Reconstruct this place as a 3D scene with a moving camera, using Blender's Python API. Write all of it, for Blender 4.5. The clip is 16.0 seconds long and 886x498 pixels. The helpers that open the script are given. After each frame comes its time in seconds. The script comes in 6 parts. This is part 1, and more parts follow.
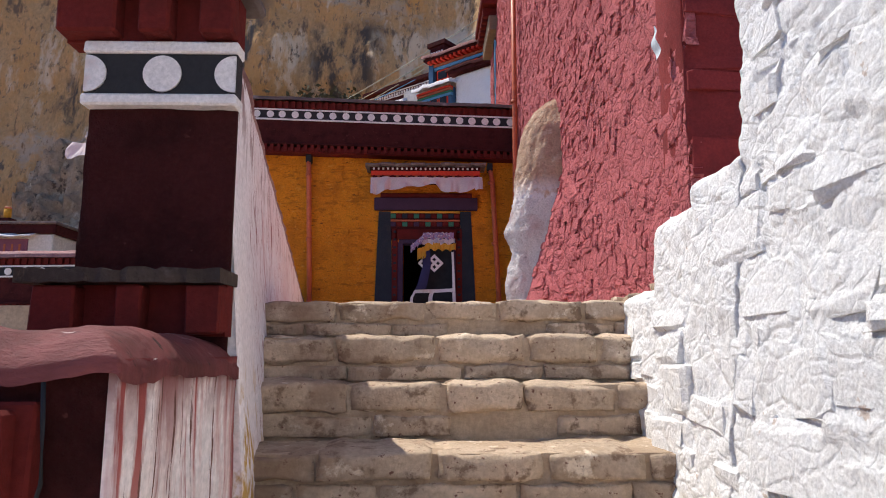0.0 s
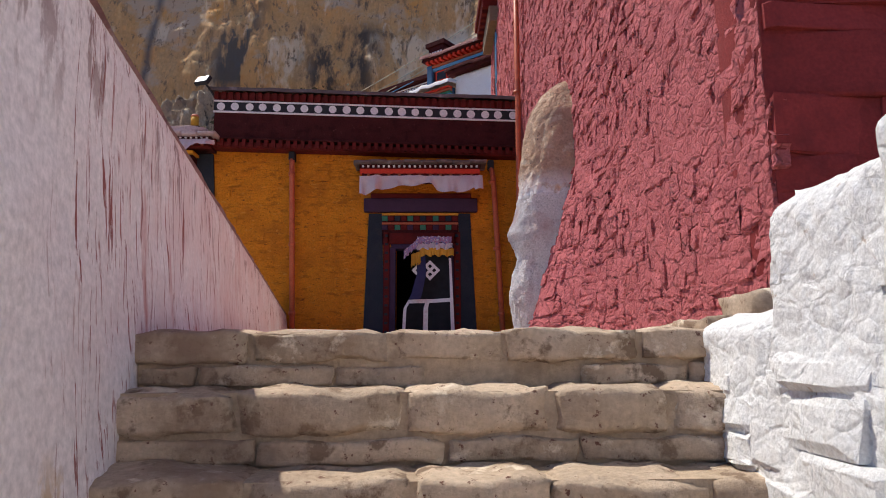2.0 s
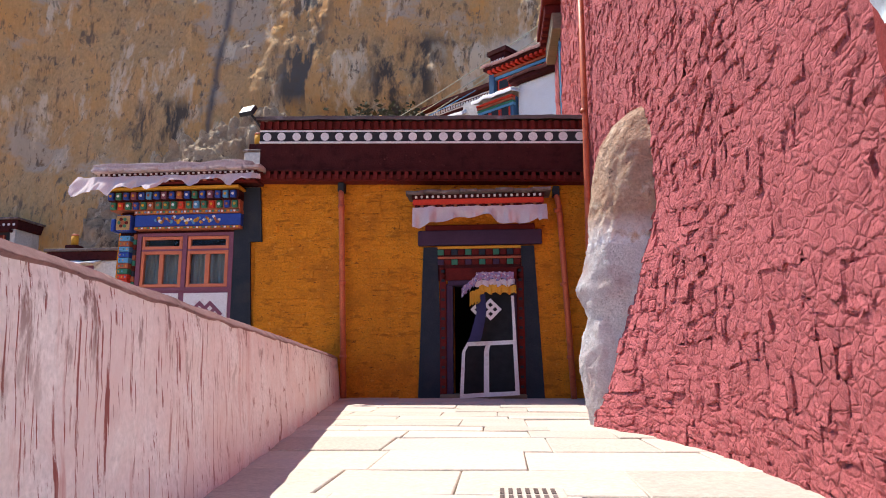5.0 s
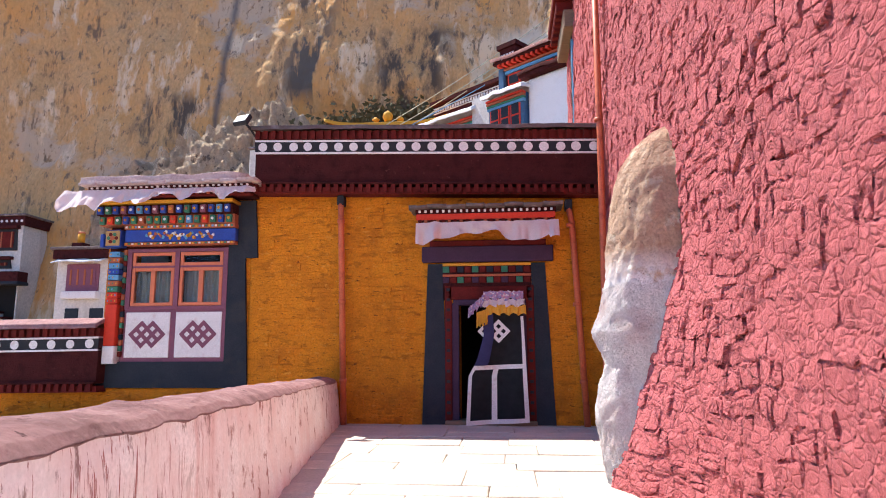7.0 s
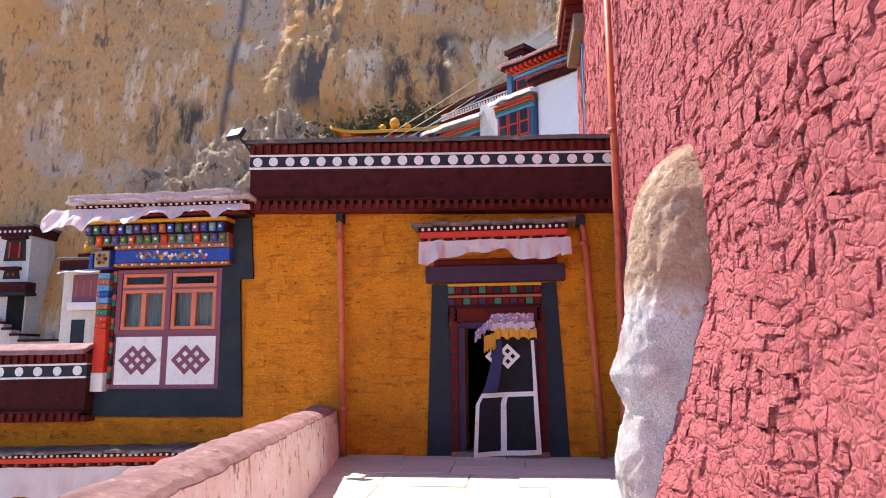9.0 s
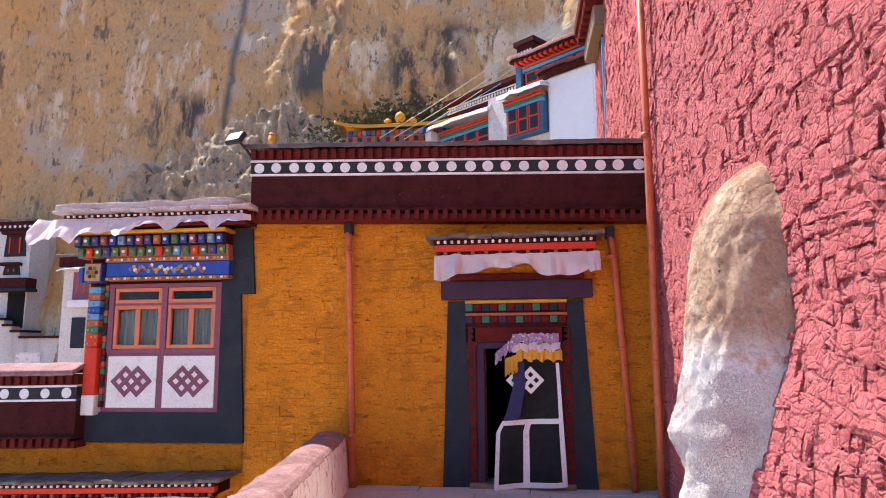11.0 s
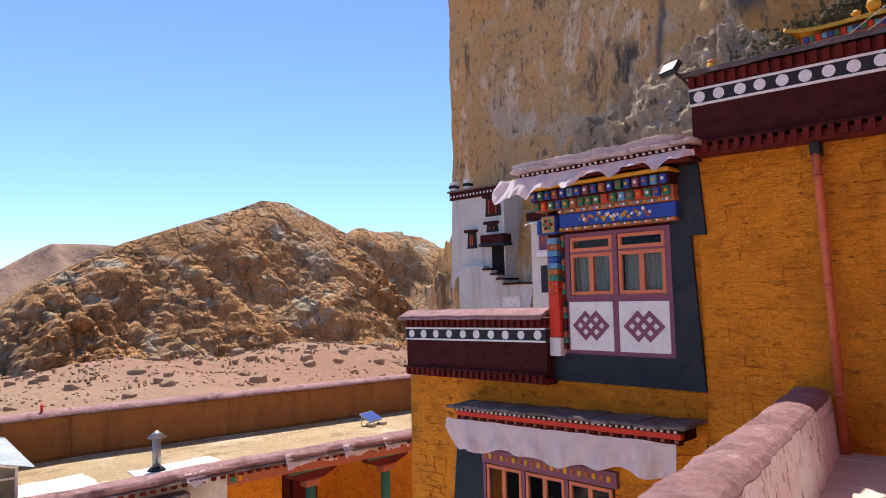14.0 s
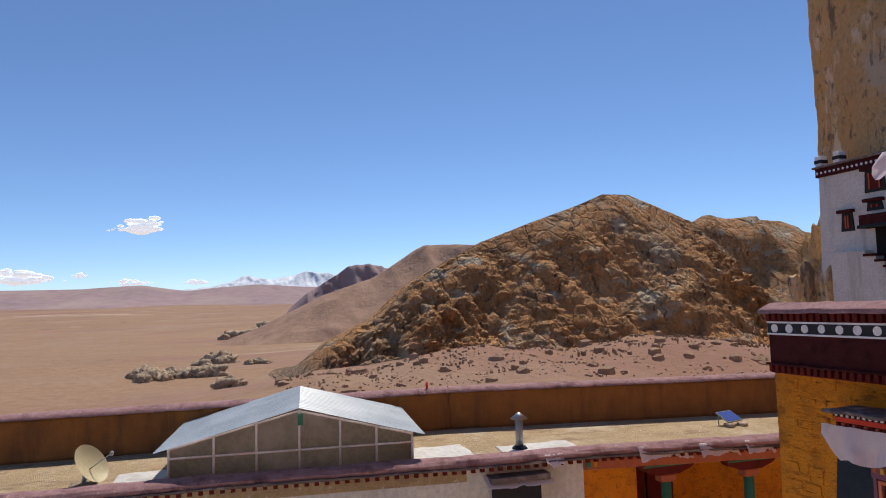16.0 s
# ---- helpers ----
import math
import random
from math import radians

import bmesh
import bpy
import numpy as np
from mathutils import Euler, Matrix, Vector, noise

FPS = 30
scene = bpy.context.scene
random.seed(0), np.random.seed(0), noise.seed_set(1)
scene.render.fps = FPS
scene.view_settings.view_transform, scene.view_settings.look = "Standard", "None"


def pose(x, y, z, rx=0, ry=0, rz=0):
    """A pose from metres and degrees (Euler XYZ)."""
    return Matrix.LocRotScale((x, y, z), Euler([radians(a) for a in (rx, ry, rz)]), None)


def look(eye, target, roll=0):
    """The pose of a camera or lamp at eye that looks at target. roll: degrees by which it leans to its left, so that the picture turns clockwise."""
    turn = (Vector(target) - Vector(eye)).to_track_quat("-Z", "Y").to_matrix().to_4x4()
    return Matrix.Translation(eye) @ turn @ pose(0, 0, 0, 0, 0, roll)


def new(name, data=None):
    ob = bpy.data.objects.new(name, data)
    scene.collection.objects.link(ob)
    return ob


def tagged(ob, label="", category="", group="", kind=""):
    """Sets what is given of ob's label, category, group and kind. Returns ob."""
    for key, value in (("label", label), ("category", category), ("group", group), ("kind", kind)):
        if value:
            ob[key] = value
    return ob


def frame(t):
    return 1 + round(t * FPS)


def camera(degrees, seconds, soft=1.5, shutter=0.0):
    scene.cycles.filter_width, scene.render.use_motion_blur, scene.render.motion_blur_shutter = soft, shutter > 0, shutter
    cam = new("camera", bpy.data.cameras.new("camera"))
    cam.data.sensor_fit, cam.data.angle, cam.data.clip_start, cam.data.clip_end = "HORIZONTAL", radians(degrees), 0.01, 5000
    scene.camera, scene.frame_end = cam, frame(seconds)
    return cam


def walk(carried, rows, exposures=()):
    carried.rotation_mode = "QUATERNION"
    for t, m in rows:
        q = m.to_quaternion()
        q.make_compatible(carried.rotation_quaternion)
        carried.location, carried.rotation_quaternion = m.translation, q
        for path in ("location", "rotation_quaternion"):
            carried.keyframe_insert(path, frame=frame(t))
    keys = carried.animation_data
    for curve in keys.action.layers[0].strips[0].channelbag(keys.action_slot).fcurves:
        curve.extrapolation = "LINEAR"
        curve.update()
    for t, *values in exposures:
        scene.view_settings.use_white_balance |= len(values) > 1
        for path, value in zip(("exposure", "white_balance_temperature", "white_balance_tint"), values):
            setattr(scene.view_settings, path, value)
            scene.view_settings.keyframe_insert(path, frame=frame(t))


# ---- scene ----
cam = camera(67.6, 16.0, soft=1.0)
PATH = [
    (0, (-0.287, -0.077, -0.235), (-0.235, 1.899, 0.074), -0.1),
    (0.5, (-0.296, 0.218, -0.223), (-0.251, 2.193, 0.089), -0.1),
    (1, (-0.269, 0.491, -0.21), (-0.23, 2.465, 0.107), -0.2),
    (1.5, (-0.188, 0.785, -0.141), (-0.146, 2.759, 0.183), -0.3),
    (2, (-0.18, 1.016, -0.089), (-0.132, 2.988, 0.241), -0.3),
    (2.5, (-0.2, 1.127, 0.051), (-0.139, 3.1, 0.37), -0.4),
    (3, (-0.132, 1.261, 0.122), (-0.081, 3.235, 0.437), -0.4),
    (3.5, (-0.076, 1.397, 0.264), (-0.11, 3.369, 0.594), -0.6),
    (4, (-0.045, 1.518, 0.336), (-0.181, 3.486, 0.664), -0.4),
    (4.5, (-0.064, 1.672, 0.43), (-0.216, 3.636, 0.772), -0.2),
    (7, (-0.023, 2.324, 1.035), (-0.21, 4.291, 1.347), -0.2),
    (7.5, (-0.047, 2.433, 1.1), (-0.238, 4.401, 1.401), -0.0),
    (8, (-0.095, 2.57, 1.156), (-0.283, 4.535, 1.472), -0.1),
    (8.5, (-0.054, 2.698, 1.229), (-0.247, 4.664, 1.545), -0.1),
    (9, (0.002, 2.826, 1.329), (-0.215, 4.788, 1.653), -0.5),
    (11.5, (-0.268, 3.659, 1.756), (-0.501, 5.623, 2.05), -0.4),
    (12, (-0.252, 3.879, 1.758), (-0.623, 5.822, 2.05), -0.5),
    (12.5, (-0.306, 3.941, 1.756), (-0.954, 5.82, 1.981), -0.8),
    (13, (-0.35, 3.943, 1.764), (-1.323, 5.684, 1.912), -1.1),
    (13.5, (-0.372, 3.88, 1.765), (-1.595, 5.456, 1.907), -1.2),
    (14, (-0.392, 3.827, 1.769), (-1.786, 5.254, 1.914), -1.3),
    (14.5, (-0.4, 3.779, 1.776), (-1.977, 4.999, 1.924), -1.5),
    (15, (-0.368, 3.714, 1.785), (-2.118, 4.671, 1.94), -1.6),
    (15.5, (-0.286, 3.692, 1.787), (-2.15, 4.397, 1.949), -1.6),
    (16, (-0.225, 3.653, 1.769), (-2.136, 4.223, 1.918), -1.6),
]
EXPOSURES = [(0.0, 0.27), (1.0, 0.17), (2.0, 0.12), (2.5, 0.17), (3.5, 0.36), (4.5, 0.56), (7.0, 1.12), (9.0, 1.2), (11.5, 1.25), (12.5, 1.12), (13.5, 0.88), (14.0, 0.62), (14.5, 0.44), (15.0, 0.20), (15.5, -0.02), (16.0, -0.23)]
walk(cam, [(t, look(eye, target, roll)) for t, eye, target, roll in PATH], EXPOSURES)

# ---- world, sun, exposure ----
SUN_FROM = Vector((-0.48, 0.28, 1.0)).normalized()
world = bpy.data.worlds.new("sky")
scene.world = world
world.use_nodes = True
wn = world.node_tree.nodes
sky = wn.new("ShaderNodeTexSky")
sky.sky_type = "NISHITA"
sky.sun_disc = False
sky.sun_elevation = math.asin(SUN_FROM.z)
sky.sun_rotation = math.atan2(SUN_FROM.x, SUN_FROM.y)
sky.altitude = 3800
sky.air_density = 1.1
sky.dust_density = 0.02
sky.ozone_density = 6.0
tint = wn.new("ShaderNodeMix")
tint.data_type, tint.blend_type = "RGBA", "MULTIPLY"
tint.inputs[0].default_value = 1.0
tint.inputs[7].default_value = (0.97, 0.975, 1.0, 1)
world.node_tree.links.new(sky.outputs[0], tint.inputs[6])
world.node_tree.links.new(tint.outputs[2], wn["Background"].inputs[0])
wn["Background"].inputs[1].default_value = 0.15
sun_data = bpy.data.lights.new("sun", "SUN")
sun_data.energy = 4.6
sun_data.angle = radians(0.5)
sun_data.color = (1.0, 0.94, 0.84)
sun = new("sun", sun_data)
sun.matrix_world = look(SUN_FROM * 100, (0, 0, 0))

# ---- materials ----
def mat(name, a, b, scale=6.0, rough=0.85, bump=0.3, fine=60.0, stain=None, stain_scale=1.2, stain_amount=0.5, metal=0.0,
        stretch=(1, 1, 1), dist=0.01, island=0.0, stain_stretch=(1, 1, 1), spec=0.3, layers=(), through_light=0.0, cracks=()):
    """Two colours mixed by noise at one scale, a stain colour at a larger one, fine grain in the relief."""
    m = bpy.data.materials.new(name)
    m.use_nodes = True
    nt = m.node_tree
    n, l = nt.nodes, nt.links
    p = n["Principled BSDF"]
    geo = n.new("ShaderNodeNewGeometry")
    def mapped(s):
        mp = n.new("ShaderNodeMapping")
        mp.inputs["Scale"].default_value = s
        l.new(geo.outputs["Position"], mp.inputs["Vector"])
        return mp.outputs[0]
    def tex(sc, detail, vec, rgh=0.6):
        t = n.new("ShaderNodeTexNoise")
        t.inputs["Scale"].default_value, t.inputs["Detail"].default_value, t.inputs["Roughness"].default_value = sc, detail, rgh
        l.new(vec, t.inputs["Vector"])
        return t.outputs["Fac"]
    def ramp(fac, lo, hi):
        r = n.new("ShaderNodeMapRange")
        r.inputs["From Min"].default_value, r.inputs["From Max"].default_value = lo, hi
        l.new(fac, r.inputs["Value"])
        return r.outputs[0]
    def mix(fac, c1, c2, blend="MIX"):
        x = n.new("ShaderNodeMix")
        x.data_type, x.blend_type = "RGBA", blend
        l.new(fac, x.inputs[0])
        for s, c in ((x.inputs[6], c1), (x.inputs[7], c2)):
            if isinstance(c, tuple):
                s.default_value = (*c, 1)
            else:
                l.new(c, s)
        return x.outputs[2]
    v = mapped(stretch)
    col = mix(ramp(tex(scale, 6, v), 0.3, 0.7), a, b)
    grain = tex(fine, 4, v)
    dark = n.new("ShaderNodeHueSaturation")
    l.new(col, dark.inputs["Color"])
    g = n.new("ShaderNodeMapRange")
    g.inputs["From Min"].default_value, g.inputs["From Max"].default_value = 0.3, 0.7
    g.inputs["To Min"].default_value, g.inputs["To Max"].default_value = 0.82, 1.12
    l.new(grain, g.inputs["Value"])
    if island:
        oi = n.new("ShaderNodeObjectInfo")
        ad = n.new("ShaderNodeMath")
        ad.operation = "MULTIPLY_ADD"
        sh = n.new("ShaderNodeMath")
        sh.operation = "SUBTRACT"
        l.new(oi.outputs["Random"], sh.inputs[0])
        sh.inputs[1].default_value = 0.5
        l.new(sh.outputs[0], ad.inputs[0])
        ad.inputs[1].default_value = island
        l.new(g.outputs[0], ad.inputs[2])
        l.new(ad.outputs[0], dark.inputs["Value"])
    else:
        l.new(g.outputs[0], dark.inputs["Value"])
    col = dark.outputs[0]
    if stain:
        sv = mapped(stain_stretch)
        sf = ramp(tex(stain_scale, 5, sv, 0.65), 0.62 - 0.25 * stain_amount, 0.78 - 0.1 * stain_amount)
        col = mix(sf, col, stain)
    for c, sc, st, lo, hi, *only in layers:
        f = ramp(tex(sc, 6, mapped(st), 0.65), lo, hi)
        for axis, k0, k1 in only:
            sep = n.new("ShaderNodeSeparateXYZ")
            l.new(geo.outputs["Position"], sep.inputs[0])
            mu = n.new("ShaderNodeMath")
            mu.operation = "MULTIPLY"
            l.new(f, mu.inputs[0])
            l.new(ramp(sep.outputs[axis], k0, k1), mu.inputs[1])
            f = mu.outputs[0]
        col = mix(f, col, c)
    l.new(col, p.inputs["Base Color"])
    if through_light:
        tr = n.new("ShaderNodeBsdfTranslucent")
        l.new(col, tr.inputs["Color"])
        ms = n.new("ShaderNodeMixShader")
        ms.inputs[0].default_value = through_light
        l.new(p.outputs[0], ms.inputs[1])
        l.new(tr.outputs[0], ms.inputs[2])
        l.new(ms.outputs[0], n["Material Output"].inputs["Surface"])
    p.inputs["Roughness"].default_value = rough
    p.inputs["Metallic"].default_value = metal
    p.inputs["Specular IOR Level"].default_value = spec
    if bump:
        b1 = n.new("ShaderNodeBump")
        b1.inputs["Strength"].default_value = bump
        b1.inputs["Distance"].default_value = dist
        l.new(tex(fine * 0.35, 8, v, 0.7), b1.inputs["Height"])
        b2 = n.new("ShaderNodeBump")
        b2.inputs["Strength"].default_value = bump
        b2.inputs["Distance"].default_value = dist * 0.22
        l.new(tex(fine * 1.6, 6, v, 0.75), b2.inputs["Height"])
        l.new(b1.outputs[0], b2.inputs["Normal"])
        normal = b2.outputs[0]
        for sc, st, width, depth in cracks:
            warp = n.new("ShaderNodeTexNoise")
            warp.inputs["Scale"].default_value, warp.inputs["Detail"].default_value = sc * 0.8, 5
            l.new(geo.outputs["Position"], warp.inputs["Vector"])
            shift = n.new("ShaderNodeVectorMath")
            shift.operation = "MULTIPLY_ADD"
            l.new(warp.outputs["Color"], shift.inputs[0])
            shift.inputs[1].default_value = (0.9 / sc,) * 3
            l.new(mapped(st), shift.inputs[2])
            heights = []
            for feature in ("DISTANCE_TO_EDGE", "F1"):
                vo = n.new("ShaderNodeTexVoronoi")
                vo.feature = feature
                vo.inputs["Scale"].default_value = sc
                l.new(shift.outputs[0], vo.inputs["Vector"])
                heights.append(ramp(vo.outputs["Distance"], 0, width) if feature != "F1" else vo.outputs["Color"])
            total = n.new("ShaderNodeMath")
            total.operation = "MULTIPLY_ADD"
            l.new(heights[1], total.inputs[0])
            total.inputs[1].default_value = 0.45
            l.new(heights[0], total.inputs[2])
            b3 = n.new("ShaderNodeBump")
            b3.inputs["Strength"].default_value, b3.inputs["Distance"].default_value = 1.0, depth
            l.new(total.outputs[0], b3.inputs["Height"])
            l.new(normal, b3.inputs["Normal"])
            normal = b3.outputs[0]
        l.new(normal, p.inputs["Normal"])
    return m

M = {}
M["stone"] = mat("step_stone", (0.65, 0.505, 0.375), (0.48, 0.365, 0.26), 6, 0.92, 1.0, 60, (0.40, 0.28, 0.185), 3.5, 0.5, island=0.35, dist=0.014, layers=(((0.25, 0.17, 0.115), 10, (1, 1, 1), 0.55, 0.63), ((0.80, 0.68, 0.53), 7, (1, 1, 1), 0.60, 0.67), ((0.18, 0.085, 0.06), 38, (1, 1, 1), 0.62, 0.67), ((0.30, 0.20, 0.14), 2.2, (1, 1, 1), 0.46, 0.60, (0, -0.1, -0.9))))
M["mortar"] = mat("mortar", (0.60, 0.46, 0.33), (0.48, 0.36, 0.25), 9, 0.95, 1.0, 60, (0.36, 0.26, 0.18), 5, 0.5, dist=0.016)
M["flag"] = mat("flagstone", (0.61, 0.53, 0.45), (0.54, 0.48, 0.415), 2.5, 0.85, 0.5, 40, (0.50, 0.47, 0.44), 2, 0.4, island=0.22, dist=0.01)
M["white_stone"] = mat("whitewashed_stone", (0.91, 0.905, 0.90), (0.86, 0.855, 0.85), 5, 0.92, 1.0, 110, (0.80, 0.77, 0.75), 2.6, 0.15, dist=0.012, layers=(((0.50, 0.33, 0.18), 4.5, (1, 1, 1), 0.70, 0.73), ((0.60, 0.51, 0.45), 15, (1, 1, 1), 0.66, 0.70)), cracks=((4.5, (1, 1, 1.5), 0.07, 0.003), (14, (1, 1, 1.3), 0.14, 0.0018)))
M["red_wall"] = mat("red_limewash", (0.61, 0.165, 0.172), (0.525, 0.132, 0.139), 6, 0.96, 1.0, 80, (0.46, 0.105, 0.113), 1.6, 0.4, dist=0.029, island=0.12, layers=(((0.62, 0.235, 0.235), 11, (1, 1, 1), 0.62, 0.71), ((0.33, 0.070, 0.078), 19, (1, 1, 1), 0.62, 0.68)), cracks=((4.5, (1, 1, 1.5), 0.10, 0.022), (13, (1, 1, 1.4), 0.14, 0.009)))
M["red_dark"] = mat("dark_red_paint", (0.155, 0.019, 0.016), (0.105, 0.014, 0.012), 5, 0.85, 0.7, 50, (0.07, 0.012, 0.010), 3, 0.45, spec=0.15)
M["maroon"] = mat("maroon_penbey", (0.082, 0.019, 0.019), (0.056, 0.014, 0.014), 5, 0.95, 1.0, 70, (0.032, 0.009, 0.009), 5, 0.4, dist=0.03, spec=0.1, layers=(((0.14, 0.045, 0.04), 14, (1, 1, 1), 0.66, 0.70),))
M["pink_white"] = mat("streaked_whitewash", (0.90, 0.845, 0.845), (0.87, 0.80, 0.80), 2.0, 0.9, 0.6, 50, dist=0.006, layers=(((0.80, 0.65, 0.635), 2.6, (1, 1, 0.7), 0.40, 0.66, (1, 2.3, 3.4)), ((0.60, 0.33, 0.31), 5, (1, 1, 0.11), 0.57, 0.67, (1, 2.35, 2.8), (1, 6.5, 4.2)), ((0.30, 0.10, 0.09), 30, (1, 1, 0.022), 0.60, 0.625, (1, 2.25, 2.5), (1, 6.0, 4.5)), ((0.40, 0.17, 0.155), 55, (1, 1, 0.02), 0.59, 0.63, (1, 2.3, 2.7), (1, 6.0, 4.5)), ((0.24, 0.12, 0.11), 11, (1, 1, 0.4), 0.55, 0.62, (2, 0.35, 0.78)), ((0.38, 0.20, 0.18), 8, (1, 1, 0.8), 0.58, 0.66, (1, 4.5, 6.0)), ((0.55, 0.34, 0.10), 5, (1, 1, 0.7), 0.50, 0.56, (2, -0.25, -0.4), (1, 2.7, 2.35))))
M["red_streaked"] = mat("red_streaked_whitewash", (0.90, 0.84, 0.83), (0.86, 0.75, 0.73), 4, 0.9, 0.8, 50, dist=0.010, layers=(((0.62, 0.33, 0.31), 6, (1, 1, 0.12), 0.50, 0.62), ((0.40, 0.10, 0.09), 16, (1, 1, 0.05), 0.52, 0.58, (2, -1.2, -0.4)), ((0.30, 0.06, 0.055), 7, (1, 1, 0.08), 0.46, 0.54, (1, 1.55, 1.2)), ((0.19, 0.035, 0.035), 5, (1, 1, 0.5), 0.40, 0.50, (2, -0.42, -0.25)), ((0.16, 0.07, 0.055), 45, (1, 1, 0.03), 0.60, 0.63), ((0.50, 0.36, 0.16), 4, (1, 1, 0.6), 0.58, 0.66, (2, -0.9, -1.4))))
M["maroon_clay"] = mat("maroon_clay_cap", (0.25, 0.070, 0.070), (0.155, 0.042, 0.042), 5, 0.75, 1.0, 26, (0.085, 0.026, 0.026), 4, 0.5, dist=0.03, stretch=(0.5, 1.4, 1), layers=(((0.62, 0.48, 0.47), 9, (0.5, 1.6, 1), 0.64, 0.70), ((0.05, 0.018, 0.018), 13, (0.4, 1.8, 1), 0.62, 0.66)))
M["pink_cap"] = mat("pink_clay_cap", (0.43, 0.245, 0.24), (0.31, 0.155, 0.155), 4, 0.85, 1.0, 26, (0.16, 0.070, 0.070), 2.2, 0.5, dist=0.05, layers=(((0.54, 0.36, 0.34), 6, (1, 1, 1), 0.60, 0.70), ((0.12, 0.05, 0.05), 11, (1, 1, 1), 0.64, 0.69)))
M["pale_clay"] = mat("pale_pink_clay", (0.66, 0.52, 0.50), (0.52, 0.38, 0.365), 4, 0.9, 1.0, 30, (0.34, 0.22, 0.21), 3, 0.4, dist=0.03)
M["old_gold"] = mat("tan_gilding", (0.46, 0.30, 0.13), (0.36, 0.22, 0.09), 20, 0.7, 0.3, 60)
M["teal"] = mat("faded_teal_blue_paint", (0.055, 0.135, 0.25), (0.045, 0.105, 0.20), 8, 0.75, 0.3, 60)
M["yellow"] = mat("ochre_plaster", (0.80, 0.285, 0.016), (0.69, 0.225, 0.013), 3, 0.93, 1.0, 40, (0.46, 0.14, 0.012), 1.6, 0.4, dist=0.036, layers=(((0.48, 0.15, 0.010), 5, (0.7, 1, 1.9), 0.55, 0.64), ((0.20, 0.06, 0.010), 11, (0.6, 1, 2.6), 0.63, 0.67), ((0.13, 0.04, 0.010), 26, (0.55, 1, 2.4), 0.655, 0.685), ((0.78, 0.34, 0.05), 7, (1, 1, 2), 0.60, 0.69)), cracks=((7, (0.7, 1, 1.9), 0.08, 0.005),))
M["orange_wall"] = mat("ochre_earth_wall", (0.36, 0.15, 0.04), (0.27, 0.11, 0.035), 2, 0.95, 0.6, 30, (0.16, 0.07, 0.03), 1.5, 0.5, stain_stretch=(1, 1, 0.2))
M["black"] = mat("black_paint", (0.022, 0.022, 0.026), (0.03, 0.03, 0.034), 5, 0.8, 0.5, 60)
M["slate"] = mat("blue_black_frame", (0.027, 0.034, 0.045), (0.038, 0.044, 0.055), 4, 0.9, 0.8, 50, (0.05, 0.05, 0.05), 3, 0.25, spec=0.1)
M["white"] = mat("white_paint", (0.80, 0.76, 0.76), (0.74, 0.70, 0.70), 8, 0.85, 0.4, 80, (0.55, 0.38, 0.36), 5, 0.15)
M["copper"] = mat("orange_red_pipe", (0.62, 0.155, 0.07), (0.52, 0.115, 0.052), 6, 0.45, 0.15, 50, (0.25, 0.06, 0.035), 3, 0.3)
M["cloth"] = mat("pale_pink_cloth", (0.88, 0.78, 0.79), (0.83, 0.70, 0.73), 3, 0.9, 0.2, 120, through_light=0.35)
M["black_cloth"] = mat("black_yak_cloth", (0.012, 0.012, 0.014), (0.02, 0.02, 0.022), 9, 0.95, 0.6, 150)
M["navy_cloth"] = mat("navy_cloth", (0.03, 0.03, 0.09), (0.04, 0.04, 0.11), 9, 0.9, 0.3, 150)
# Near-black colour that stands in for shade inside rooms and openings.
M["dark"] = mat("near_black_indoor_shade", (0.01, 0.009, 0.008), (0.014, 0.012, 0.011), 3, 0.95, 0)
M["red"] = mat("bright_red_paint", (0.70, 0.055, 0.025), (0.60, 0.045, 0.022), 8, 0.7, 0.2, 60)
M["orange"] = mat("coral_window_frame", (0.66, 0.20, 0.10), (0.58, 0.165, 0.085), 8, 0.6, 0.2, 60)
M["gold"] = mat("yellow_paint", (0.70, 0.34, 0.03), (0.60, 0.28, 0.025), 8, 0.7, 0.2, 60)
M["blue"] = mat("blue_paint", (0.03, 0.08, 0.38), (0.025, 0.06, 0.30), 8, 0.7, 0.2, 60)
M["skyblue"] = mat("pale_blue_paint", (0.12, 0.33, 0.55), (0.10, 0.28, 0.48), 8, 0.7, 0.2, 60)
M["green"] = mat("green_paint", (0.05, 0.20, 0.12), (0.04, 0.16, 0.10), 8, 0.7, 0.2, 60)
M["mauve"] = mat("mauve_paint", (0.24, 0.085, 0.13), (0.20, 0.07, 0.11), 8, 0.7, 0.2, 60)
M["violet"] = mat("violet_lintel", (0.075, 0.040, 0.075), (0.055, 0.032, 0.06), 4, 0.85, 0.5, 50, spec=0.15)
M["rust"] = mat("rusty_orange_paint", (0.45, 0.13, 0.06), (0.36, 0.10, 0.05), 10, 0.75, 0.2, 60)
M["slab"] = mat("roof_slate", (0.20, 0.15, 0.135), (0.135, 0.10, 0.092), 5, 0.9, 1.0, 40, (0.44, 0.35, 0.34), 3, 0.35, dist=0.03)
M["old_timber"] = mat("dirty_timber", (0.12, 0.085, 0.065), (0.07, 0.05, 0.04), 6, 0.9, 1.0, 40, (0.30, 0.24, 0.20), 4, 0.3, dist=0.03)
M["scree"] = mat("grey_tan_scree", (0.40, 0.26, 0.165), (0.30, 0.19, 0.125), 0.5, 0.95, 1.0, 6, dist=0.1)
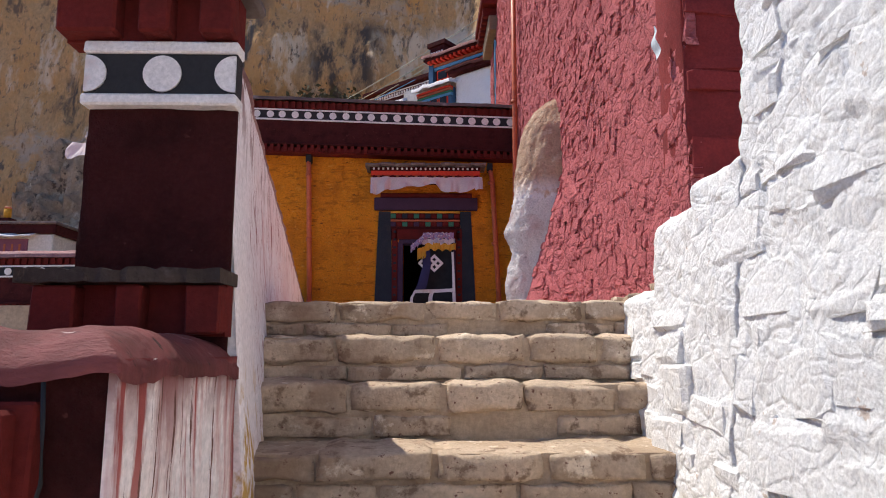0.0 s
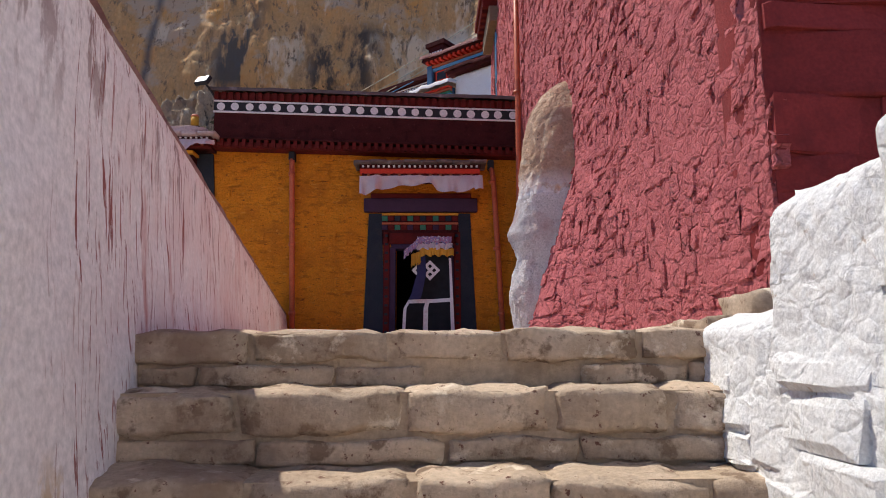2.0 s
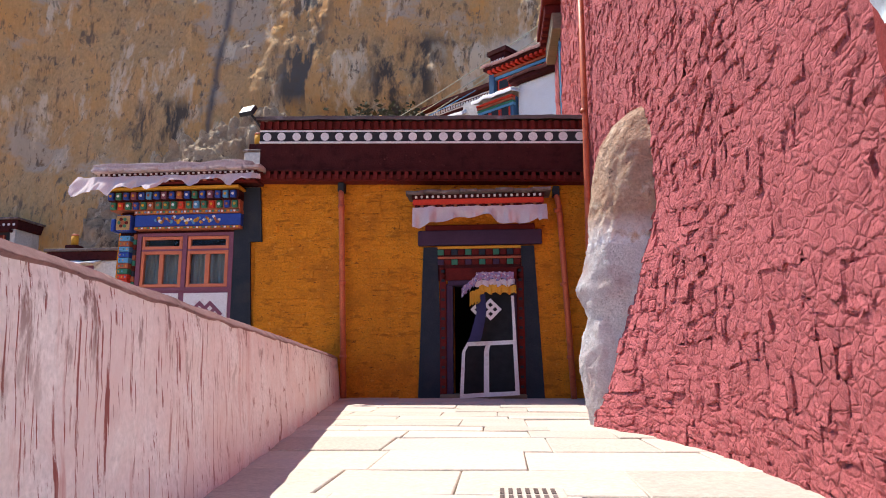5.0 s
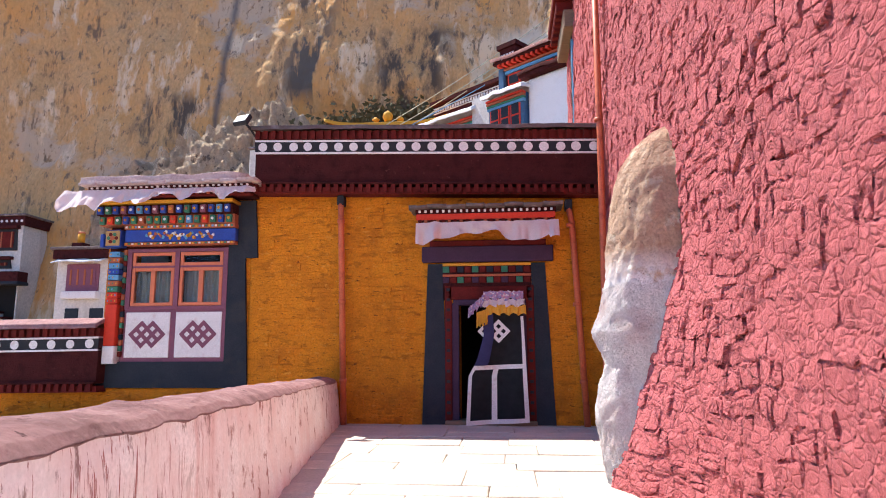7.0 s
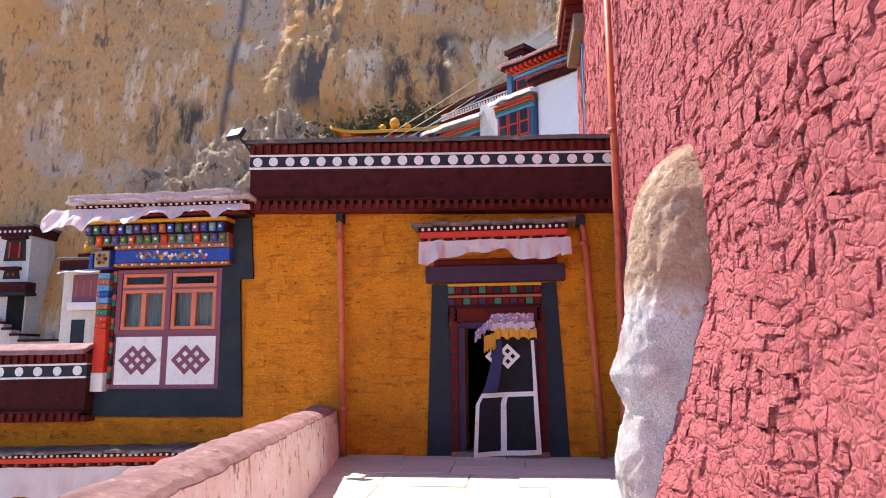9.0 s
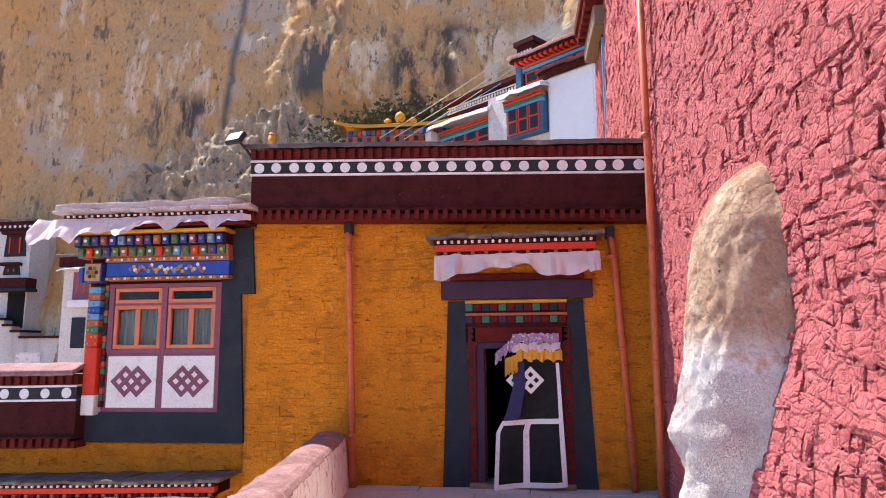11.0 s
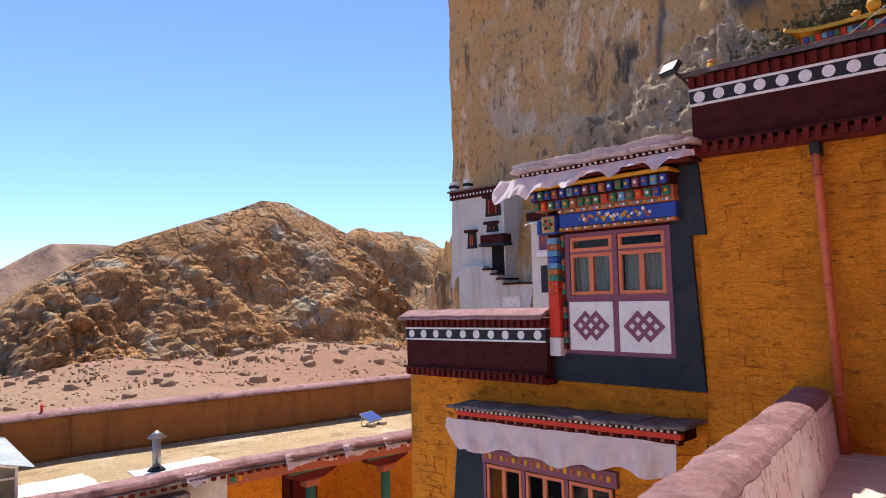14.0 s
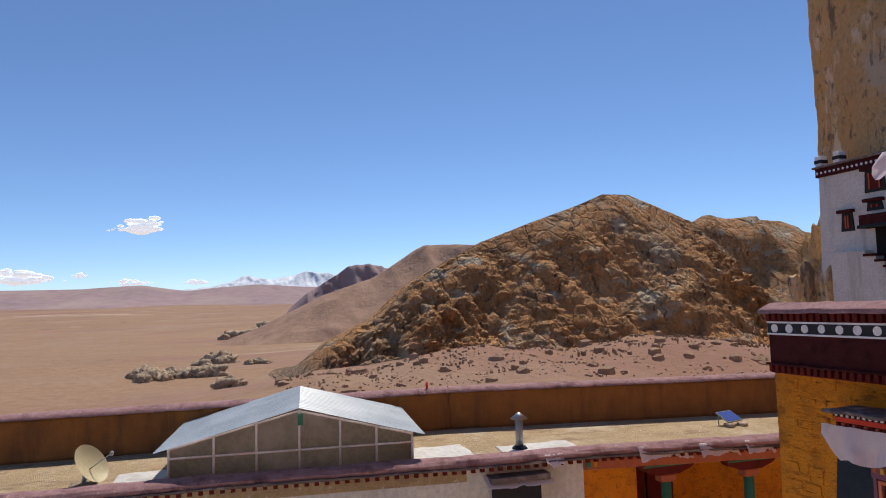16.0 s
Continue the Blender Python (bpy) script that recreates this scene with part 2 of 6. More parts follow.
M["foot_wash"] = mat("pinkish_whitewash", (0.92, 0.87, 0.86), (0.88, 0.80, 0.79), 5, 0.92, 1.0, 60, (0.64, 0.46, 0.44), 3, 0.35, dist=0.07)
# Mauve base colour stands in for the blue haze over far hills.
M["mauve_hill"] = mat("haze_tinted_hills", (0.36, 0.245, 0.235), (0.30, 0.21, 0.215), 0.004, 0.95, 0.6, 0.03, (0.40, 0.29, 0.25), 0.006, 0.5, dist=4)
M["cliff"] = mat("cliff_rock", (0.71, 0.435, 0.205), (0.59, 0.35, 0.155), 0.35, 0.95, 1.0, 5.5, (0.76, 0.38, 0.12), 0.10, 0.65, stretch=(1, 1, 0.5), dist=0.28, stain_stretch=(1.2, 1, 0.5), layers=(((0.60, 0.45, 0.31), 0.12, (1, 1, 1.2), 0.56, 0.62), ((0.82, 0.64, 0.43), 0.5, (1, 1, 0.22), 0.55, 0.63), ((0.74, 0.37, 0.11), 0.22, (1, 1, 0.4), 0.57, 0.66), ((0.20, 0.145, 0.10), 1.1, (1, 1, 0.25), 0.62, 0.68), ((0.30, 0.19, 0.11), 2.6, (1, 1, 0.45), 0.57, 0.65), ((0.24, 0.155, 0.095), 0.9, (1, 1, 0.18), 0.59, 0.66),
    # Set areas: dark crack, streaks, hollow above the temple, one pale patch.
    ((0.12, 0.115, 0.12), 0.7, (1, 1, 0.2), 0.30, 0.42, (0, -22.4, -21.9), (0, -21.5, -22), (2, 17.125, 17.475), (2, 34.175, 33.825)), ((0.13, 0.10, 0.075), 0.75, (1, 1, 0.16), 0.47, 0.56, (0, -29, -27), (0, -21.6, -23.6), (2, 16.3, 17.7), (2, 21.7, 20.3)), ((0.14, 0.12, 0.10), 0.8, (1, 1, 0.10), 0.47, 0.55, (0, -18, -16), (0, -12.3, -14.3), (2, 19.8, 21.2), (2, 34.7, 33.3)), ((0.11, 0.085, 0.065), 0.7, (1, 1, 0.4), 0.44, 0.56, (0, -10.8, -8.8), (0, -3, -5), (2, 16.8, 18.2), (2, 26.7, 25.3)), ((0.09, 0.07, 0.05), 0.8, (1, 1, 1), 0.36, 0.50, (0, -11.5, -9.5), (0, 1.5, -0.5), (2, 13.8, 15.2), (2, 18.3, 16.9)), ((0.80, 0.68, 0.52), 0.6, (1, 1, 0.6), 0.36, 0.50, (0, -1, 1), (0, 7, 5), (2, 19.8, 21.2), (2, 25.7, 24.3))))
M["hill"] = mat("hill_rock", (0.74, 0.37, 0.15), (0.60, 0.29, 0.12), 0.12, 0.95, 1.0, 2.6, (0.64, 0.49, 0.33), 0.06, 0.45, dist=1.6, layers=(((0.34, 0.185, 0.09), 0.18, (1, 1, 0.30), 0.57, 0.64), ((0.70, 0.57, 0.41), 0.14, (1, 1, 1.6), 0.56, 0.65), ((0.20, 0.12, 0.07), 0.9, (1, 1, 0.5), 0.60, 0.65), ((0.74, 0.63, 0.48), 1.2, (1, 1, 1), 0.60, 0.68, (2, -2, 14)), ((0.16, 0.10, 0.06), 2.6, (1, 1, 0.7), 0.63, 0.67), ((0.40, 0.26, 0.165), 0.5, (1, 1, 1), 0.0, 0.3, (2, -7.5, -10.5))), cracks=((0.10, (1, 1, 0.6), 0.08, 1.2), (0.35, (1, 1, 0.7), 0.10, 0.5)))
# Same red limewash as the long wall, darkened to hold this end's shade.
M["red_end"] = mat("red_limewash_shaded", (0.30, 0.040, 0.038), (0.235, 0.030, 0.029), 4, 0.92, 0.9, 60, (0.15, 0.022, 0.022), 2, 0.4, dist=0.012, island=0.2)
M["outcrop"] = mat("tan_grey_rock", (0.58, 0.43, 0.29), (0.42, 0.30, 0.20), 0.8, 0.95, 1.0, 6, (0.30, 0.22, 0.16), 0.5, 0.4, dist=0.3, layers=(((0.72, 0.58, 0.42), 0.9, (1, 1, 0.5), 0.57, 0.66), ((0.15, 0.105, 0.075), 1.4, (1, 1, 0.7), 0.58, 0.64), ((0.20, 0.14, 0.10), 5, (1, 1, 1), 0.62, 0.67)))
M["boulder"] = mat("tan_boulder", (0.68, 0.47, 0.33), (0.50, 0.31, 0.205), 5, 0.92, 1.0, 45, (0.36, 0.165, 0.11), 2.4, 0.5, dist=0.05, layers=(((0.72, 0.57, 0.42), 6, (1, 1, 1), 0.57, 0.66), ((0.13, 0.085, 0.065), 14, (1, 1, 1), 0.65, 0.69), ((0.91, 0.85, 0.84), 5, (1, 1, 1), 0.34, 0.46, (2, 1.86, 1.60))), cracks=((3.0, (1, 1, 0.6), 0.25, 0.012), (11, (1, 1, 0.8), 0.3, 0.008)))
M["desert"] = mat("desert_ground", (0.355, 0.212, 0.122), (0.30, 0.176, 0.104), 0.010, 0.95, 0.9, 0.35, (0.38, 0.25, 0.165), 0.02, 0.5, dist=1.0, layers=(((0.29, 0.150, 0.108), 0.005, (1, 0.5, 1), 0.50, 0.62), ((0.44, 0.31, 0.22), 0.006, (1.5, 0.35, 1), 0.60, 0.66), ((0.24, 0.15, 0.105), 0.03, (0.5, 1, 1), 0.60, 0.70), ((0.20, 0.13, 0.095), 0.35, (1, 1, 1), 0.64, 0.70), ((0.19, 0.12, 0.085), 1.6, (1, 1, 1), 0.64, 0.69)))
M["far_hill"] = mat("far_hills", (0.40, 0.245, 0.165), (0.345, 0.205, 0.14), 0.012, 0.95, 0.9, 0.12, (0.31, 0.185, 0.13), 0.02, 0.45, dist=3, layers=(((0.22, 0.135, 0.11), 0.09, (1, 1, 1), 0.53, 0.60, (2, 14, 26)), ((0.24, 0.155, 0.12), 0.3, (1, 1, 1), 0.62, 0.68)))
M["snow"] = mat("snow_peaks", (0.82, 0.84, 0.88), (0.75, 0.78, 0.84), 0.004, 0.8, 0.5, 0.02, (0.22, 0.24, 0.32), 0.006, 0.4, dist=20)
M["earth_roof"] = mat("earthen_roof", (0.56, 0.40, 0.23), (0.45, 0.315, 0.18), 0.9, 0.95, 1.0, 14, (0.64, 0.51, 0.35), 0.6, 0.4, dist=0.10, layers=(((0.36, 0.24, 0.14), 2.2, (1, 0.4, 1), 0.56, 0.64), ((0.70, 0.58, 0.43), 5, (1, 1, 1), 0.61, 0.68), ((0.24, 0.16, 0.10), 8, (1, 1, 1), 0.63, 0.68)))
M["far_white"] = mat("far_whitewash", (0.70, 0.66, 0.61), (0.62, 0.58, 0.54), 0.8, 0.95, 0.5, 8, (0.40, 0.35, 0.30), 0.7, 0.35, stain_stretch=(1, 1, 0.15), dist=0.1)
M["metal"] = mat("grey_metal", (0.42, 0.43, 0.44), (0.34, 0.35, 0.36), 6, 0.45, 0.1, 60, metal=0.7)
M["tin"] = mat("corrugated_pale_sheet", (0.66, 0.74, 0.80), (0.55, 0.63, 0.70), 1.2, 0.35, 0.1, 20, (0.78, 0.84, 0.90), 0.5, 0.6, through_light=0.4, spec=0.5)
M["film"] = mat("clouded_plastic_film", (0.48, 0.39, 0.29), (0.40, 0.32, 0.235), 0.8, 0.3, 0.2, 10, (0.52, 0.40, 0.28), 1.0, 0.5, through_light=0.6, spec=0.5, layers=(((0.58, 0.46, 0.39), 0.5, (1, 1, 1), 0.5, 0.62),))
M["wood"] = mat("weathered_wood", (0.26, 0.19, 0.13), (0.18, 0.13, 0.09), 5, 0.85, 0.5, 60, stretch=(1, 6, 6))
M["pale_wood"] = mat("pinkish_timber", (0.82, 0.70, 0.64), (0.70, 0.55, 0.49), 9, 0.8, 0.4, 60)
M["curtain"] = mat("grey_window_curtain", (0.30, 0.29, 0.26), (0.22, 0.21, 0.19), 9, 0.9, 0.3, 60, stretch=(6, 1, 0.4))
M["cord"] = mat("pale_rope", (0.55, 0.50, 0.35), (0.45, 0.42, 0.30), 9, 0.9, 0)
M["valance"] = mat("patterned_brocade", (0.55, 0.20, 0.26), (0.12, 0.22, 0.42), 34, 0.8, 0.2, 80, layers=(((0.70, 0.62, 0.60), 28, (1, 1, 1), 0.55, 0.60),))
M["cloud"] = mat("cloud_white_glow", (0.93, 0.93, 0.95), (0.9, 0.9, 0.93), 0.02, 1.0, 0)
# Glow added so that the clouds' shaded undersides come out white.
M["cloud"].node_tree.nodes["Principled BSDF"].inputs["Emission Color"].default_value = (0.92, 0.95, 1.0, 1)
M["cloud"].node_tree.nodes["Principled BSDF"].inputs["Emission Strength"].default_value = 0.6
def glass_mat():
    m = bpy.data.materials.new("window_glass")
    m.use_nodes = True
    p = m.node_tree.nodes["Principled BSDF"]
    p.inputs["Base Color"].default_value = (0.9, 0.93, 0.93, 1)
    p.inputs["Roughness"].default_value = 0.03
    p.inputs["Transmission Weight"].default_value = 1.0
    p.inputs["IOR"].default_value = 1.2
    return m
M["glass"] = glass_mat()

# ---- noise and shapes ----
def _hash(ix, iy, iz, seed):
    h = (ix * 374761393 + iy * 668265263 + iz * 2147483647 + seed * 974634777) & 0xFFFFFFFF
    h = ((h ^ (h >> 13)) * 1274126177) & 0xFFFFFFFF
    return ((h ^ (h >> 16)) & 0xFFFF) / 65535.0

def vnoise(x, y, z=0.0, seed=0):
    """Smooth value noise in 0..1 on numpy arrays."""
    x, y, z = np.broadcast_arrays(np.asarray(x, float), np.asarray(y, float), np.asarray(z, float))
    fx, fy, fz = np.floor(x), np.floor(y), np.floor(z)
    ix, iy, iz = fx.astype(np.int64), fy.astype(np.int64), fz.astype(np.int64)
    u, v, w = x - fx, y - fy, z - fz
    u, v, w = (a * a * (3 - 2 * a) for a in (u, v, w))
    out = 0
    for dx in (0, 1):
        for dy in (0, 1):
            for dz in (0, 1):
                out = out + _hash(ix + dx, iy + dy, iz + dz, seed) * (u if dx else 1 - u) * (v if dy else 1 - v) * (w if dz else 1 - w)
    return out

def fbm(x, y, z=0.0, octaves=5, seed=0, gain=0.5):
    total, amp, norm = 0, 1.0, 0.0
    for o in range(octaves):
        f = 2.03 ** o
        total = total + amp * vnoise(np.asarray(x) * f, np.asarray(y) * f, np.asarray(z) * f, seed + o)
        norm += amp
        amp *= gain
    return total / norm

def ridged(x, y, z=0.0, octaves=5, seed=0):
    total, amp, norm = 0, 1.0, 0.0
    for o in range(octaves):
        f = 2.03 ** o
        total = total + amp * (1 - np.abs(2 * vnoise(np.asarray(x) * f, np.asarray(y) * f, np.asarray(z) * f, seed + o) - 1))
        norm += amp
        amp *= 0.5
    return total / norm

def masonry(u, v, course, length, seed, joint=0.12, tilt=0.5):
    """Rough coursed stonework as a relief of about 0..1 over wall coordinates u (along) and v (up): tilted flat stones, crisp joints that fade in and out."""
    w1, w2 = fbm(u * 1.3, v * 1.3, 0, 4, seed) - 0.5, fbm(u * 1.3, v * 1.3, 5, 4, seed + 9) - 0.5
    u, v = u + 0.9 * length * w1, v + 2.0 * course * w2
    row = np.floor(v / course)
    rr = row.astype(np.int64)
    ln = length * (0.45 + 1.1 * _hash(rr, rr * 3 + 1, rr * 0, seed))
    uu = u / ln + _hash(rr, rr * 7 + 2, rr * 0, seed + 3) * 5
    col = np.floor(uu)
    cc = col.astype(np.int64)
    fu, fv = uu - col, v / course - row
    lo = 0.22 * _hash(cc, rr, cc * 0, seed + 11)
    fv2 = np.clip(fv - lo, 0, 1)
    du = np.minimum(fu, 1 - fu) * ln
    dv = np.minimum(fv2, 1 - fv) * course
    e = np.clip(np.minimum(du, dv) / (joint * course), 0, 1)
    e = np.sqrt(e)
    show = np.clip((fbm(u * 2.1, v * 2.1, 9, 3, seed + 21) - 0.30) * 5, 0.15, 1)
    flat = 0.55 + 0.45 * _hash(cc, rr, cc * 0, seed + 5) + tilt * ((fu - 0.5) * (_hash(cc, rr, cc * 0, seed + 6) - 0.5) + (fv - 0.5) * (_hash(cc, rr, cc * 0, seed + 7) - 0.5)) * 2
    return 0.4 + (e * flat - 0.4) * show, cc, rr

def mesh_from(name, verts, faces, smooth=True):
    me = bpy.data.meshes.new(name)
    me.from_pydata([tuple(v) for v in verts], [], faces)
    if smooth:
        me.polygons.foreach_set("use_smooth", [True] * len(me.polygons))
    me.update()
    return me

def sheet(name, xs, ys, zs, smooth=True):
    """A mesh from three 2-D arrays of coordinates."""
    nu, nv = xs.shape
    verts = np.stack([xs, ys, zs], -1).reshape(-1, 3)
    idx = np.arange(nu * nv).reshape(nu, nv)
    faces = np.stack([idx[:-1, :-1], idx[1:, :-1], idx[1:, 1:], idx[:-1, 1:]], -1).reshape(-1, 4).tolist()
    return mesh_from(name, verts.tolist(), faces, smooth)

def thing(name, at=(0, 0, 0), label="", category="", group="", kind=""):
    e = new(name)
    e.empty_display_size = 0.1
    e.matrix_basis = Matrix.Translation(at)
    return tagged(e, label, category, group, kind)

def part(name, shape, material, parent=None, label=""):
    """Links a bmesh or mesh, in world coordinates, as one object under a thing or a part."""
    if isinstance(shape, bmesh.types.BMesh):
        me = bpy.data.meshes.new(name)
        shape.normal_update()
        shape.to_mesh(me)
        shape.free()
    else:
        me = shape
    me.materials.clear()
    me.materials.append(M[material])
    ob = new(name, me)
    if parent:
        ob.parent = parent
        if parent.parent is None:
            ob.matrix_parent_inverse = parent.matrix_basis.inverted()
    if label:
        ob["label"] = label
    return ob

def box(x0, x1, y0, y1, z0, z1, bev=0.0, bm=None, m=None, jit=0.0):
    bm = bm or bmesh.new()
    made = bmesh.ops.create_cube(bm, size=1.0)["verts"]
    for v in made:
        v.co = Vector(((x0 + x1) / 2 + v.co.x * (x1 - x0), (y0 + y1) / 2 + v.co.y * (y1 - y0), (z0 + z1) / 2 + v.co.z * (z1 - z0)))
        if jit:
            v.co += Vector((random.uniform(-jit, jit), random.uniform(-jit, jit), random.uniform(-jit, jit)))
    if bev:
        es = list({e for v in made for e in v.link_edges})
        res = bmesh.ops.bevel(bm, geom=es, offset=bev, segments=1, affect="EDGES", profile=0.5)
        made = list({v for f in res["faces"] for v in f.verts} | {v for v in made if v.is_valid})
    if m is not None:
        bmesh.ops.transform(bm, matrix=m, verts=[v for v in made if v.is_valid])
    return bm

def tube(points, r, seg=10, bm=None, caps=True):
    bm = bm or bmesh.new()
    pts = [Vector(p) for p in points]
    rings = []
    for i, p in enumerate(pts):
        d = (pts[min(i + 1, len(pts) - 1)] - pts[max(i - 1, 0)]).normalized()
        q = d.to_track_quat("Z", "Y")
        rr = r[i] if isinstance(r, (list, tuple)) else r
        rings.append([bm.verts.new(p + q @ Vector((math.cos(a) * rr, math.sin(a) * rr, 0))) for a in [2 * math.pi * k / seg for k in range(seg)]])
    for a, b in zip(rings, rings[1:]):
        for k in range(seg):
            f = bm.faces.new((a[k], a[(k + 1) % seg], b[(k + 1) % seg], b[k]))
            f.smooth = True
    if caps:
        bm.faces.new(rings[0][::-1])
        bm.faces.new(rings[-1])
    return bm

def disc(x, y, z, r, depth=0.012, seg=20, bm=None):
    """A low disc that faces -y."""
    return tube([(x, y, z), (x, y - depth, z)], r, seg, bm)

def prism(poly, axis, a, b, bm=None):
    """An extruded polygon. axis 'y': poly in (x, z); axis 'x': poly in (y, z); axis 'z': poly in (x, y)."""
    bm = bm or bmesh.new()
    def at(p, t):
        return {"y": (p[0], t, p[1]), "x": (t, p[0], p[1]), "z": (p[0], p[1], t)}[axis]
    lo = [bm.verts.new(at(p, a)) for p in poly]
    hi = [bm.verts.new(at(p, b)) for p in poly]
    n = len(poly)
    for i in range(n):
        bm.faces.new((lo[i], lo[(i + 1) % n], hi[(i + 1) % n], hi[i]))
    bm.faces.new(lo[::-1])
    bm.faces.new(hi)
    bmesh.ops.recalc_face_normals(bm, faces=bm.faces)
    return bm

def slab_mesh(name, fn, nu, nv, back):
    """A relief fn(u, v) -> (x, y, z) over the unit square, closed by a skirt along the vector back."""
    u, v = np.meshgrid(np.linspace(0, 1, nu), np.linspace(0, 1, nv), indexing="ij")
    x, y, z = fn(u, v)
    x, y, z = (np.pad(a, 1, mode="edge") for a in np.broadcast_arrays(x, y, z))
    rim = np.zeros(x.shape)
    rim[0, :] = rim[-1, :] = rim[:, 0] = rim[:, -1] = 1
    return sheet(name, x + rim * back[0], y + rim * back[1], z + rim * back[2])

# ---- large structure ----
def stones(u0, u1, v0, v1, seed, course=(0.08, 0.22), width=(0.08, 0.36)):
    """Rough coursed stones as rectangles (ua, ub, va, vb) over a wall's face."""
    rs = random.Random(seed)
    v, out = v0, []
    while v < v1:
        h = rs.uniform(*course)
        u = u0 - rs.uniform(0, 0.2)
        while u < u1:
            w = rs.uniform(*width) * (1.25 if h > 0.15 else 0.9)
            if rs.random() < 0.25 and h > 0.13:
                m = v + h * rs.uniform(0.35, 0.65)
                out += [(u, u + w, v, m), (u, u + w, m, v + h)]
            else:
                out.append((u, u + w, v, v + h))
            u += w
        v += h
    return [q for q in out if q[0] >= u0 - 0.05 and q[1] <= u1 + 0.1 and q[3] <= v1 + 0.1]

def stone_geometry(rect, rs, place, out=(0.02, 0.06), gap=0.008, rim=0.014, wave=0.10, seed=3, rough=0.10):
    """One stone, uneven, with chipped arrises: a 4 x 4 face and its sides. place(u, v, d) gives the point in the world."""
    ua, ub, va, vb = rect
    gap = min(gap, (ub - ua) * 0.12, (vb - va) * 0.12)
    ua, ub, va, vb = ua + gap, ub - gap, va + gap, vb - gap
    d = rs.uniform(*out)
    tu, tv = (rs.uniform(-0.05, 0.05) * q for q in (ub - ua, vb - va))
    jit = min(ub - ua, vb - va) * rough
    e = min(0.30, rim * 1.3 / min(ub - ua, vb - va))
    ts = (0, e, 1 - e, 1)
    verts = []
    for i in range(4):
        for j in range(4):
            a, b = ts[i], ts[j]
            border = (i in (0, 3)) + (j in (0, 3))
            u = ua + (ub - ua) * a + rs.uniform(-jit, jit) * (0.9 if border else 0.6)
            v = va + (vb - va) * b + rs.uniform(-jit, jit) * (0.9 if border else 0.6)
            dd = d + tu * (a - 0.5) * 2 + tv * (b - 0.5) * 2 + rs.uniform(-0.006, 0.006) - (rim * (0.6 + 0.6 * rs.random()) if border else 0) - (rim * 0.5 if border == 2 else 0)
            verts.append((u, v, dd))
    ring = [0, 4, 8, 12, 13, 14, 15, 11, 7, 3, 2, 1]
    for k in ring:
        u, v, dd = verts[k]
        verts.append((u, v, -0.08))
    faces = [(4 * i + j, 4 * i + 4 + j, 4 * i + 5 + j, 4 * i + 1 + j) for i in range(3) for j in range(3)]
    for k in range(12):
        faces.append((ring[k], 16 + k, 16 + (k + 1) % 12, ring[(k + 1) % 12]))
    pts = []
    for u, v, dd in verts:
        w = noise.noise((u * 0.8, v * 0.8, seed)) + 0.5 * noise.noise((u * 2.2, v * 2.2, seed + 7))
        pts.append(place(u, v + wave * w, dd))
    return pts, faces

def lay_stones(parent, rects, near, place, material, name, label, seed, smooth=False, **kw):
    """The nearest stones as pieces of their own, the rest joined."""
    rs = random.Random(seed)
    near_set = set(sorted(range(len(rects)), key=lambda i: near(rects[i]))[:300])
    V, F = [], []
    for i, rect in enumerate(rects):
        pts, faces = stone_geometry(rect, rs, place, seed=seed, **kw)
        if i in near_set:
            part(name, mesh_from(name, pts, faces, smooth), material, parent)
        else:
            k = len(V)
            V += pts
            F += [tuple(q + k for q in f) for f in faces]
    if V:
        ob = part(name + "s", mesh_from(name + "s", V, F, smooth), material, parent, label)
        ob["kind"] = "stuff"

